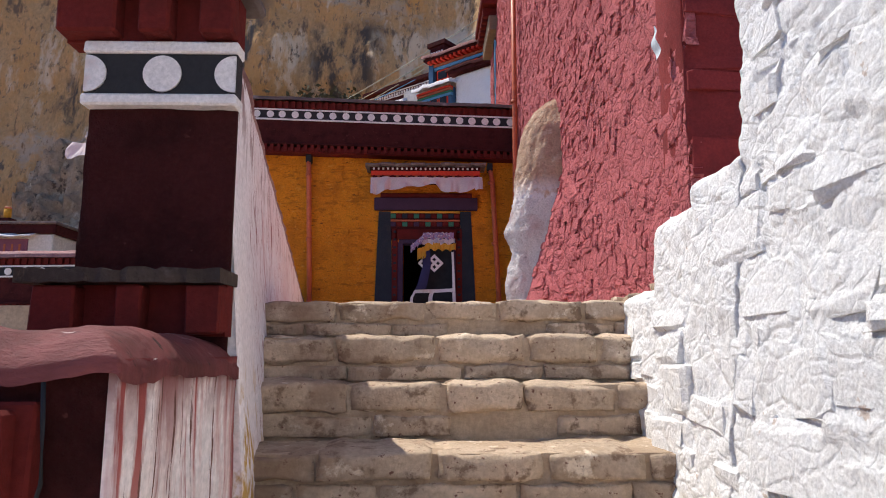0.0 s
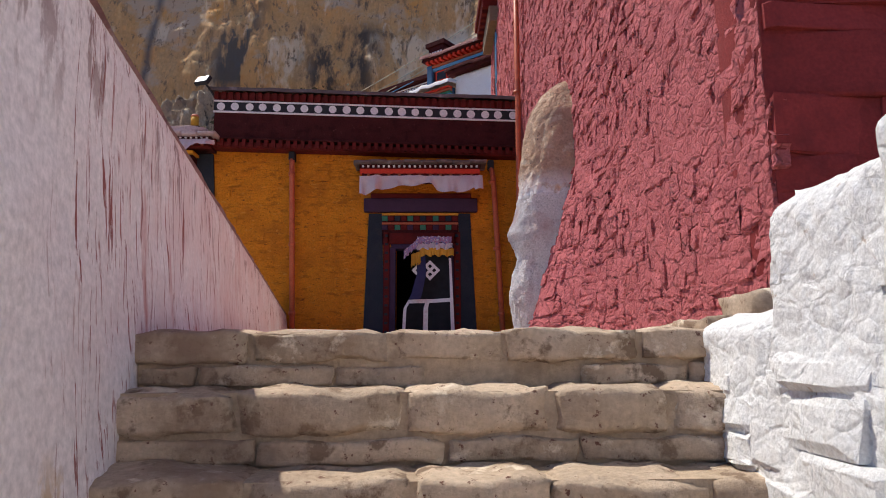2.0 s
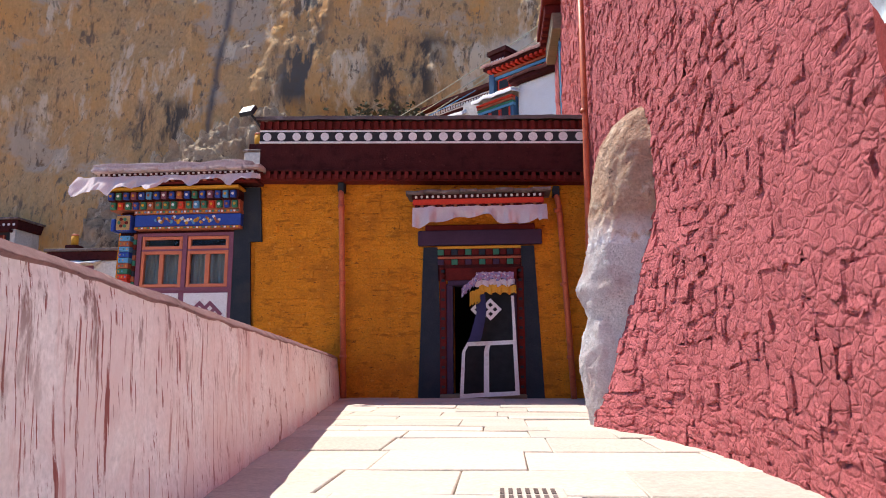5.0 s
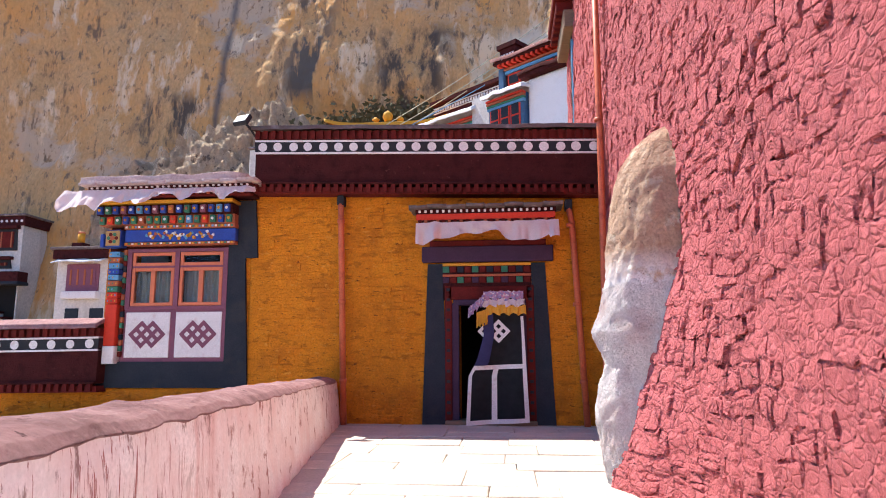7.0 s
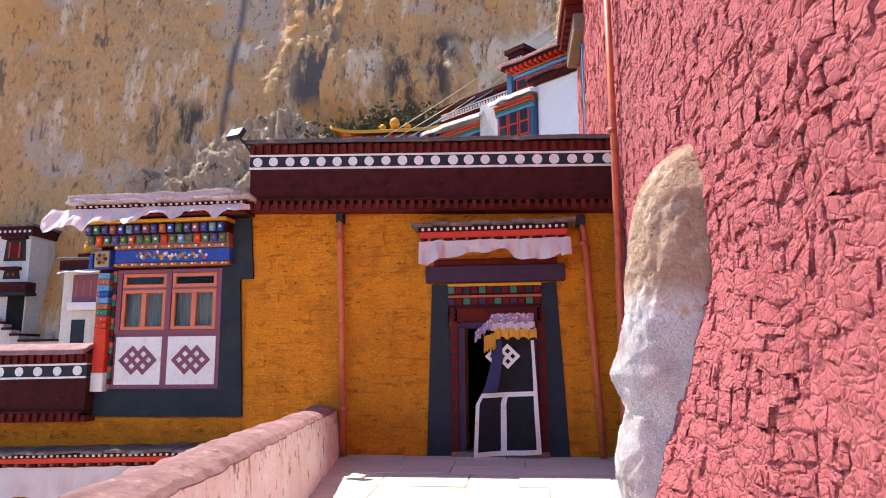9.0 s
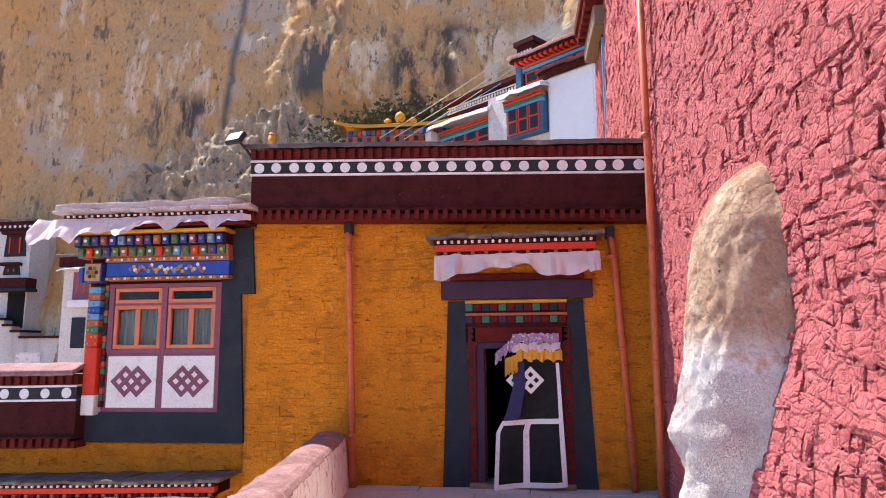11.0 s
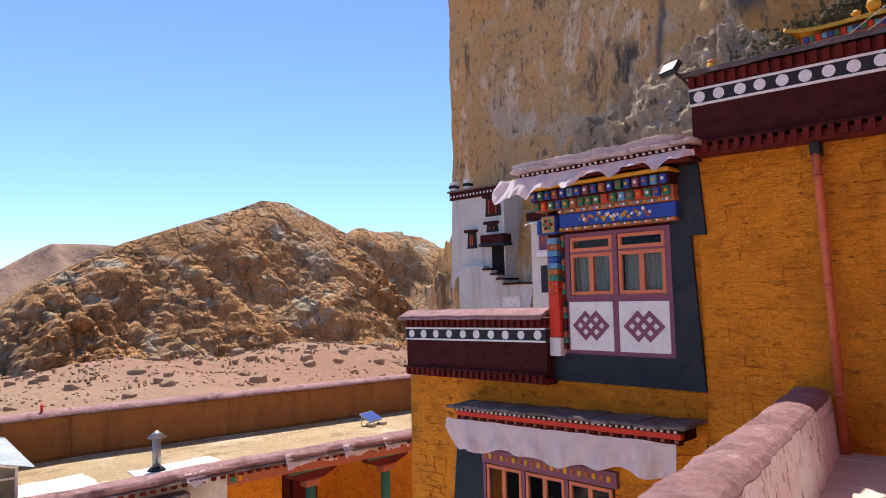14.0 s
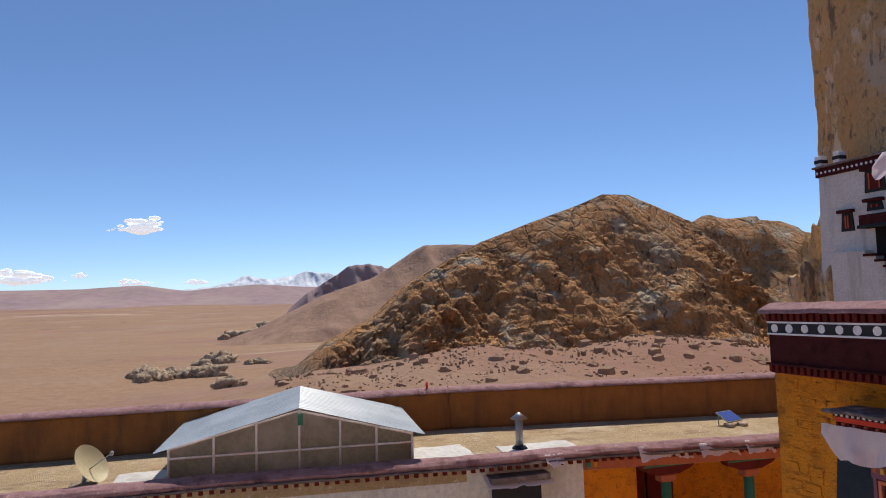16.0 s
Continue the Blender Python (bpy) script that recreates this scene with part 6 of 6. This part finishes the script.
upper("tower_eave", 1.40, 4.6, -0.42, 3.0, 12.12, 12.30, "maroon", house, "dark timber eave")
lumpy_cover("tower_cap", 1.35, 4.7, -0.5, 1.0, 12.42, "maroon", house, 607)
upper("upper_wall", -0.45, 6.0, 0.9, 5.0, 12.2, 13.6, "maroon", house, "maroon painted upper storey")
upper("corner_post", -0.62, -0.35, 0.70, 0.98, 12.1, 13.5, "teal", house, "blue painted corner post")
upper("post_foot", -0.64, -0.33, 0.68, 0.98, 12.1, 12.4, "white", house)
for i in range(6):
    w = upper("window", -0.2 + i * 0.85, 0.50 + i * 0.85, 0.82, 0.95, 12.62, 13.18, "red", house, "orange-red window frame")
    upper("pane", -0.1 + i * 0.85, 0.40 + i * 0.85, 0.78, 0.85, 12.72, 13.08, "slate", w)
upper("rail", -0.45, 6.0, 0.80, 0.95, 13.22, 13.36, "skyblue", house)
upper("rail", -0.45, 6.0, 0.74, 0.95, 13.38, 13.48, "rust", house)
for i in range(24):
    upper("rafter_end", -0.5 + i * 0.26, -0.36 + i * 0.26, 0.45, 0.95, 13.50, 13.62, "red", house)
upper("roof", -0.7, 6.2, 0.40, 5.2, 13.62, 13.74, "maroon", house, "dark maroon upper roof edge")
lumpy_cover("roof_cover", -0.75, 6.3, 0.3, 1.6, 13.86, "maroon_clay", house, 609, "rough maroon clay roof edge")
upper("chimney", -0.6, 0.25, 0.8, 1.6, 13.8, 14.45, "maroon", house)
upper("chimney_cap", -0.72, 0.37, 0.7, 1.7, 14.45, 14.66, "maroon", house)
for i in range(5):
    upper("chimney_dot", -0.55 + i * 0.16, -0.46 + i * 0.16, 0.77, 0.81, 13.98, 14.18, "white", house)
def upper_window(s0, s1, zt, zb, cols):
    w = upper("window", s0, s1, -0.35 if s0 > -1 else 0.25, 0.7, zb, zt, "teal", house, "blue painted timber window bay")
    f = -0.36 if s0 > -1 else 0.24
    for r, (c, h) in enumerate((("red", 0.09), ("rust", 0.09), ("green", 0.09), ("skyblue", 0.12))):
        upper("painted_beam", s0 - 0.05, s1 + 0.05, f - 0.16 + r * 0.035, f + 0.1, zt - 0.11 * (r + 1), zt - 0.11 * (r + 1) + h, c, w)
    n = cols
    for i in range(n):
        a = s0 + 0.1 + (s1 - s0 - 0.2) * i / n
        b = a + (s1 - s0 - 0.2) / n - 0.06
        upper("sash", a, b, f - 0.04, f + 0.05, zb + 0.12, zt - 0.48, "red", w, "orange-red sash")
        for r in range(2):
            upper("pane", a + 0.06, b - 0.06, f - 0.055, f - 0.03, zb + 0.18 + r * (zt - zb - 0.55) / 2, zb + 0.10 + (r + 1) * (zt - zb - 0.55) / 2, "slate", w)
    return w
upper_window(-0.30, 1.55, 11.62, 10.0, 3)
upper_window(-4.7, -1.6, 11.55, 10.2, 4)
lumpy_cover("canopy_cover", -0.45, 1.75, -0.75, 0.7, 11.80, "white", house, 611, "white draped canopy")
lumpy_cover("canopy_cover", -5.2, -1.4, -0.3, 0.9, 11.78, "white", house, 613, "white draped canopy")
upper("end_post", -5.35, -4.95, -0.2, 0.5, 10.0, 11.6, "far_white", house)

temple = thing("cliff_temple", (-5.5, 33, 8.0), "small painted temple with a yellow upturned roof edge", "temple")
part("wall", box(-8.2, -3.2, 33.0, 36.0, 6.0, 12.0, 0.05), "rust", temple)
for i in range(22):
    x = -8.1 + i * 0.225
    part("painted_block", box(x, x + 0.17, 32.9, 33.02, 11.70, 11.92), ("blue", "green", "red", "skyblue")[i % 4], temple)
    part("painted_block", box(x, x + 0.17, 32.93, 33.02, 11.38, 11.60), ("violet", "rust", "slate", "mauve")[i % 4], temple)
me = slab_mesh("roof_edge", lambda u, v: (-8.7 + 6.0 * u, 32.5 + 3.8 * v, 12.08 + 0.9 * v * (1 - v) + 0.30 * np.abs(2 * u - 1) ** 4), 50, 12, (0, 0, -0.16))
part("roof_edge", me, "gold", temple, "bright yellow roof edge")
part("ornament", tube([(-5.6, 32.8, 12.2), (-5.6, 32.8, 12.45), (-5.6, 32.8, 12.62), (-5.6, 32.8, 12.75)], [0.16, 0.26, 0.20, 0.03], 12), "gold", temple, "gilded roof ornament")
for x in (-6.2, -5.0):
    part("ornament", chunk(x - 0.16, x + 0.16, 32.7, 32.95, 12.18, 12.45, 5, 2, 0.03, 0.5), "gold", temple, "gilded roof ornament")

# small white house and roof finials
sh = thing("small_house", (-23, 38, 2), "small whitewashed house with a red latticed window at the cliff foot", "house")
part("wall", box(-24.4, -20.6, 36.0, 40.0, -5.5, 6.2, 0.06), "far_white", sh)
part("parapet", box(-24.6, -20.4, 35.85, 40.1, 6.2, 6.7, 0.03), "maroon", sh, "maroon parapet band")
part("roof_edge", box(-24.7, -20.3, 35.7, 40.2, 6.7, 6.85, 0.03), "slab", sh)
w = part("window", box(-23.75, -21.9, 35.9, 36.1, 4.0, 5.9, 0.02), "mauve", sh, "dark mauve window frame")
part("lattice", box(-23.6, -22.05, 35.85, 35.95, 4.75, 5.6), "mauve", w, "dark red lattice")
for i in range(4):
    part("bar", box(-23.5 + i * 0.4, -23.4 + i * 0.4, 35.82, 35.88, 4.75, 5.6), "rust", w)
part("sill", box(-23.8, -21.8, 35.6, 36.05, 4.0, 4.4, 0.03), "white", w)
for x in (-23.7, -22.3):
    part("lower_window", box(x, x + 0.75, 35.93, 36.05, 1.9, 3.5, 0.02), "slate", sh, "dark tapered window")
part("canopy_cloth", slab_mesh("canopy_cloth", lambda u, v: (-24.3 + 2.8 * u, 36.0 - 0.7 * (1 - v), 5.98 + 0.22 * v + 0.15 * (fbm(u * 7, v, 0, 3, 621) - 0.5)), 30, 8, (0, 0, -0.05)), "white", sh)
def finial(x, y, z, sc):
    t = thing("roof_finial", (x, y, z), "orange cloth-covered victory banner on a dark dotted base", "finial", "roof finials")
    part("base", box(x - 0.42 * sc, x + 0.42 * sc, y - 0.42 * sc, y + 0.42 * sc, z, z + 0.40 * sc, 0.02), "maroon", t)
    part("drum", tube([(x, y, z + 0.39 * sc), (x, y, z + 1.10 * sc)], 0.24 * sc, 14), "gold", t)
    part("top", tube([(x, y, z + 1.09 * sc), (x, y, z + 1.22 * sc)], [0.27 * sc, 0.20 * sc], 14), "orange", t)
finial(-23.6, 36.7, 6.85, 0.8)
hb = thing("roof_block", (-11.1, 31.3, 2), "plain whitewashed block of a house behind the temple roof", "house")
part("wall", box(-11.6, -10.5, 30.6, 32, 2, 10.3, 0.05), "far_white", hb)
part("roof_edge", box(-11.65, -10.45, 30.55, 32.05, 10.3, 10.42, 0.03), "slab", hb)
finial(-11.1, 31.0, 10.42, 0.75)

# ---- white hermitage on the cliff's edge ----
her = thing("cliff_house", (-36, 45, 0), "tall whitewashed house built against the cliff edge", "house")
part("wall", prism([(-39.2, 0.5), (-33.2, 0.5), (-33.2, 10.0), (-38.8, 10.0)], "y", 44.4, 49.0), "far_white", her)
part("parapet", box(-39.0, -33.0, 44.25, 49, 9.9, 10.55, 0.04), "maroon", her, "maroon parapet band")
part("roof_edge", box(-39.15, -32.9, 44.1, 49, 10.55, 10.7, 0.03), "slab", her)
for i in range(16):
    part("dot", disc(-38.8 + i * 0.37, 44.25, 10.2, 0.10, 0.02, 8), "white", her)
for x in (-39.0, -37.4):
    f = part("corner_turret", box(x, x + 0.55, 44.3, 44.9, 10.7, 11.5, 0.03), "white", her, "small black-and-white corner turret")
    part("band", box(x - 0.03, x + 0.58, 44.27, 44.93, 10.95, 11.2), "black", f)
def far_window(x0, x1, z0, z1, parent=her, lab="small dark window with a red lattice"):
    w = part("window", prism([(x0 - 0.12, z0), (x1 + 0.12, z0), (x1, z1), (x0, z1)], "y", 44.45, 44.30), "black", parent, lab)
    part("lattice", box(x0 + 0.15, x1 - 0.15, 44.26, 44.32, z0 + 0.2, z1 - 0.2), "red_dark", w)
    for i in range(2):
        part("bar", box(x0 + 0.3 + i * (x1 - x0 - 0.6) - 0.03, x0 + 0.36 + i * (x1 - x0 - 0.6), 44.22, 44.28, z0 + 0.2, z1 - 0.2), "rust", w)
    part("head", box(x0 - 0.2, x1 + 0.2, 44.0, 44.45, z1, z1 + 0.22, 0.02), "maroon", w)
far_window(-34.95, -33.6, 8.15, 9.65)
far_window(-37.0, -36.2, 5.7, 7.0)
far_window(-34.9, -33.9, 6.9, 7.5)
balc = part("balcony", box(-35.0, -32.6, 43.5, 44.5, 5.9, 6.6, 0.03), "maroon", her, "dark timber balcony")
part("balcony_floor", box(-35.1, -32.5, 43.4, 44.5, 5.7, 5.92, 0.03), "slate", balc)
# Solid near-black plate in place of an opening's shade.
part("dark_opening", box(-34.5, -33.3, 44.33, 44.5, 3.3, 5.7), "dark", her)
st = thing("terrace_wall", (-32, 44, 0), "whitewashed stepped terrace wall with a maroon coping", "wall")
part("wall", prism([(-37.5, -6), (-28.8, -6), (-28.8, 2.6), (-32.8, 2.6), (-32.8, 3.0), (-33.4, 3.0), (-33.4, 3.4), (-34.0, 3.4), (-34.0, 3.8), (-34.8, 3.8), (-34.8, 4.2), (-37.5, 4.2)], "y", 43.6, 46.0), "far_white", st)
for a, b, z in ((-32.8, -28.7, 2.6), (-33.45, -32.75, 3.0), (-34.05, -33.35, 3.4), (-34.85, -33.95, 3.8)):
    part("coping", box(a, b, 43.45, 46, z, z + 0.16, 0.02), "maroon", st)
part("vent", box(-32.9, -31.2, 43.55, 43.7, 0.9, 1.7), "boulder", st, "bare stone patch")
def rock_mass(name, cx, cy, cz, rx, ry, rz, seed, material, label, n=70):
    a, t = np.meshgrid(np.linspace(0, 2 * np.pi, n), np.linspace(0.0, math.pi, n // 2), indexing="ij")
    dx, dy, dz = np.cos(a) * np.sin(t), np.sin(a) * np.sin(t), np.cos(t)
    r = 1 + 0.95 * (0.5 - ridged(dx * 1.6 + seed, dy * 1.6, dz * 1.6, 5, seed)) + 0.35 * (fbm(dx * 6, dy * 6, dz * 6, 4, seed + 5) - 0.5)
    return tagged(part(name, sheet(name, cx + rx * r * dx, cy + ry * r * dy, cz + rz * r * dz), material), label, "rock", "rock masses")
rock_mass("rock_buttress", -40.4, 46.5, -2.0, 3.3, 3.4, 8.0, 631, "cliff", "pale streaked rock buttress under the cliff house", 120)

# ---- rocks in the valley ----
rs = random.Random(12)
clusters = ((-165, -12, 8, 4.6, 12), (-200, -3, 8, 4.4, 9), (-128, 1, 4, 3, 4), (-480, 1, 14, 11, 6), (-390, 16, 10, 9, 6), (-690, 36, 20, 11, 5), (-1150, 80, 40, 18, 4), (-190, 8, 4, 2, 4))
for cx, cy, spread, h, count in clusters:
    for i in range(count):
        x, y = cx + rs.uniform(-0.6, 0.6) * spread, cy + rs.uniform(-1, 1) * spread
        g = float(ground_height(np.array([x]), np.array([y]))[0])
        k = h * rs.uniform(0.4, 1.0)
        rock_mass("rock_outcrop", x, y, g + k * 0.1, k * 0.8, k * rs.uniform(0.7, 1.2), k * rs.uniform(0.5, 0.85), rs.randint(3, 90), "outcrop", "jagged tan rock outcrop standing in the desert plain", 40)
V, F = [], []
for i in range(2600):
    y = rs.uniform(8, 108)
    x = rs.uniform(-100, -72)
    if y > 20:
        x = rs.uniform(-99, -72)
    s = rs.uniform(0.05, 0.26) * (5.0 if rs.random() < 0.05 else 1)
    z = float(ground_height(np.array([x]), np.array([y]))[0]) - 0.15 * s
    k = len(V)
    ring = [(math.cos(q * 1.047) * s * rs.uniform(0.7, 1.2), math.sin(q * 1.047) * s * rs.uniform(0.7, 1.2)) for q in range(6)]
    V += [(x + a, y + b, z - 0.6) for a, b in ring] + [(x + a * 0.75, y + b * 0.75, z + s * rs.uniform(0.35, 0.75)) for a, b in ring] + [(x, y, z + s * 0.9)]
    F += [(k + q, k + (q + 1) % 6, k + 6 + (q + 1) % 6, k + 6 + q) for q in range(6)] + [(k + 6 + q, k + 6 + (q + 1) % 6, k + 12) for q in range(6)]
tagged(part("talus_stones", mesh_from("talus_stones", V, F, False), "scree"), "scattered fallen stones below the rock hill", "stones", kind="stuff")

# ---- scrub in the cave's mouth ----
V, F = [], []
for i in range(2600):
    u = rs.gauss(0, 1)
    x, z = -6.4 + u * 2.5, 14.7 + rs.gauss(0, 0.55) - 0.12 * u * u
    y = 40.0 + rs.uniform(-1.0, 1.0)
    s = rs.uniform(0.10, 0.26)
    a = Vector((rs.uniform(-1, 1), rs.uniform(-1, 1), rs.uniform(-0.3, 1))).normalized() * s
    b = a.cross(Vector((0.3, 1, 0.2))).normalized() * s * 0.5
    k = len(V)
    c = Vector((x, y, z))
    V += [tuple(c - a), tuple(c + b), tuple(c + a), tuple(c - b)]
    F.append((k, k + 1, k + 2, k + 3))
M["scrub"] = mat("dark_scrub", (0.10, 0.085, 0.04), (0.06, 0.06, 0.03), 3, 0.9, 0)
tagged(part("scrub", mesh_from("scrub", V, F, False), "scrub"), "dark dry scrub in the cliff hollow above the temple", "shrub", kind="stuff")

# ---- prayer-flag ropes ----
for i, (x0, z0, x1, z1, c) in enumerate(((-5.2, 11.0, 7.0, 21.0, "cord"), (-5.6, 11.0, 7.6, 21.4, "cord"), (-6.2, 10.9, 6.4, 21.3, "cord"), (-4.6, 11.0, 8.0, 20.2, "skyblue"))):
    pts = [(x0 + (x1 - x0) * t, 31.6 - 0.3 * i + 8.0 * t, z0 + (z1 - z0) * t + 2.0 * t - 1.6 * t * (1 - t)) for t in [k / 14 for k in range(15)]]
    tagged(part("rope", tube(pts, 0.022, 5), c), "thin prayer-flag rope stretched up to the cliff", "rope", "prayer-flag ropes")

# ---- clouds ----
def cloud(cx, cy, cz, ry, rz, seed):
    V, F = [], []
    q = random.Random(seed)
    for i in range(70):
        oy, oz = q.gauss(0, 0.42) * ry, abs(q.gauss(0, 0.35)) * rz
        s = q.uniform(0.12, 0.5) * rz * (1.1 - min(abs(oy) / ry, 0.9))
        a, t = np.meshgrid(np.linspace(0, 2 * np.pi, 25), np.linspace(0, math.pi, 14), indexing="ij")
        dx, dy, dz = np.cos(a) * np.sin(t), np.sin(a) * np.sin(t), np.cos(t)
        r = s * (0.8 + 0.4 * fbm(dx * 2.5 + i, dy * 2.5, dz * 2.5, 4, seed + i))
        k = len(V)
        V += np.stack([cx + r * dx, cy + oy + 1.7 * r * dy, cz + oz + 0.7 * r * dz], -1).reshape(-1, 3).tolist()
        idx = np.arange(350).reshape(25, 14) + k
        F += np.stack([idx[:-1, :-1], idx[1:, :-1], idx[1:, 1:], idx[:-1, 1:]], -1).reshape(-1, 4).tolist()
    return tagged(part("cloud", mesh_from("cloud", V, F), "cloud"), "small white fair-weather cloud low over the hills", "cloud", "clouds", "structure")
cloud(-3500, -490, 372, 120, 62, 1)
cloud(-3700, -1060, 140, 190, 60, 2)
cloud(-3700, -800, 160, 40, 18, 3)
cloud(-3700, -560, 118, 110, 26, 4)
cloud(-3700, -250, 116, 90, 20, 5)

# window trim high on the red wall
tw = thing("window_4", (1.35, 16.2, 6.5), "narrow window with pale blue trim and a timber cornice high in the red wall", "window", kind="structure")
part("trim", box(1.48, 1.75, 15.9, 16.3, 5.4, 7.8, 0.01), "slate", tw)
part("edge", box(1.46, 1.7, 15.84, 15.9, 5.6, 7.7, 0.01), "skyblue", tw, "pale blue edge")
part("cornice", box(1.30, 1.8, 15.6, 17.4, 7.85, 8.25, 0.02), "wood", tw)
for i in range(6):
    part("beam_end", box(1.15, 1.7, 15.7 + i * 0.3, 15.85 + i * 0.3, 8.25, 8.5, 0.02), "red_dark", tw)
part("cornice", box(1.10, 1.8, 15.5, 17.5, 8.5, 8.72, 0.02), "red_dark", tw)

# ---- drain in the platform ----
dg = thing("drain_grate", (0.07, 4.71, 0.01), "small pale slotted drain grate set flush in the flagstones", "drain grate")
part("frame", box(-0.08, 0.22, 4.55, 4.87, 0.0, 0.018, 0.003), "flag", dg)
for row in range(2):
    for i in range(7):
        part("slot", box(-0.055 + i * 0.036, -0.037 + i * 0.036, 4.58 + row * 0.145, 4.69 + row * 0.145, 0.016, 0.022), "slab", dg)

# ---- pieces: steps, flagstones, wall stones ----
rs = random.Random(3)
for k, (yf, zt) in enumerate(STEPS):
    zb = (STEPS[k + 1][1] if k + 1 < len(STEPS) else -1.62)
    yb = STEPS[k - 1][0] + 0.03 if k else yf + 0.42
    x = -1.02 + rs.uniform(-0.05, 0.05)
    h = (zt - zb) * rs.uniform(0.58, 0.66)
    while x < 0.72:
        w = rs.uniform(0.30, 0.46)
        part("step_block", chunk(x + 0.002, x + w - 0.002, yf + rs.uniform(-0.015, 0.012), yb + 0.03, zt - h, zt + rs.uniform(-0.008, 0.006), rs.randint(0, 999), 8, 0.016, 0.20), "stone", stair)
        x += w
    x = -1.0
    while x < 0.72:
        w = rs.uniform(0.16, 0.55)
        if rs.random() < 0.92:
            part("wedge_stone", chunk(x + 0.003, x + w - 0.003, yf + 0.002 + rs.uniform(0, 0.012), yf + 0.2, zb - 0.004, zt - h - 0.002, rs.randint(0, 999), 6, 0.013, 0.16), "stone", stair)
        x += w
y = 3.33
while y < 11.82:
    dpt = rs.uniform(0.36, 0.78)
    y1 = min(y + dpt, 11.84)
    x = -0.86 - 0.16 * (y - 1.85) + rs.uniform(-0.35, 0)
    while x < 1.35:
        w = rs.uniform(0.5, 1.15)
        z = float(platform_z((y + y1) / 2))
        bm = box(x + 0.003, x + w - 0.003, y + 0.003, y1 - 0.003, -0.03, z + rs.uniform(-0.004, 0.004), 0.006, jit=0.006)
        part("flagstone", bm, "flag", platform)
        x += w
    y = y1

def red_place(u, v, d):
    return (1.235 + 0.0125 * u - d + 0.014 * v - float(red_foot(u, v)), 3.66 + u, -0.25 + v)
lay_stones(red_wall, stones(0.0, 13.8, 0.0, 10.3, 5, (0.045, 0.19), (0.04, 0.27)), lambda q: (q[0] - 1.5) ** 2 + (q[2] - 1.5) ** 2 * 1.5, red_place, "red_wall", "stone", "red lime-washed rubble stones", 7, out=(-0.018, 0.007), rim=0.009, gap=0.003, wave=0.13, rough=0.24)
lay_stones(red_end, stones(0.0, 3.1, 0.0, 6.0, 9, (0.18, 0.34), (0.3, 0.7)), lambda q: q[0] ** 2 + (q[2] - 1.5) ** 2, lambda u, v, d: (1.275 + max(u, 0.0), 3.655 - d, -0.25 + v), "red_end", "stone", "red squared stones, darkened for their shade", 11, out=(0.008, 0.018), wave=0.03, rim=0.008, gap=0.004)
def white_place(u, v, d):
    z = v - 2.2
    return (float(white_face(u, z)) - d * 1.15, u, z)
def under_top(q):
    top = 2.25 if q[1] < 1.80 else 0.33 if q[1] < 2.13 else 0.26 if q[1] < 2.55 else -0.02
    return q[1] < 2.94 and q[3] - 2.2 < top
lay_stones(white_wall, [q for q in stones(-1.2, 3.0, 0.4, 4.4, 15, (0.06, 0.20), (0.07, 0.27)) if under_top(q)], lambda q: (q[0] - 1.6) ** 2 + (q[2] - 2.2) ** 2, white_place, "white_stone", "stone", "whitewashed rubble stones", 17, out=(-0.016, 0.008), rim=0.010, gap=0.002, wave=0.07, rough=0.17)
dressed = [q for q in stones(1.83, 2.56, 1.55, 2.53, 19, (0.15, 0.23), (0.22, 0.40)) if q[0] > 1.80 and under_top(q)]
lay_stones(white_wall, dressed, lambda q: q[0], white_place, "white_stone", "stone", "whitewashed dressed stones", 23, out=(0.002, 0.012), rim=0.014, gap=0.002, wave=0.03, rough=0.08)

def wall_bricks(parent, x0, x1, z0, z1, seed, clear):
    """Ochre bricks that show through the plaster."""
    rects = [q for q in stones(x0, x1, z0, z1, seed, (0.09, 0.14), (0.20, 0.38)) if q[0] > x0 and q[1] < x1 and q[3] < z1 and not any(q[1] > c[0] and q[0] < c[1] and q[3] > c[2] and q[2] < c[3] for c in clear)]
    lay_stones(parent, rects, lambda q: (q[0] + 1) ** 2 + (q[2] - 1.2) ** 2, lambda u, v, d: (u, FY - 0.004 - d, v), "yellow", "brick", "ochre plastered bricks", seed, out=(0.001, 0.013), rim=0.007, gap=0.003, wave=0.05, rough=0.14)
wall_bricks(main_wall, -3.78, 1.30, 0.02, 3.42, 31, [(-1.24, 0.66, -1, 2.6), (-2.5, -2.3, 3.2, 3.5)])
wall_bricks(left_wall, -9.05, -3.80, -2.6, 0.48, 33, [(-8.2, -4.9, -2.7, -0.5), (-7.6, -3.8, -0.2, 0.2)])
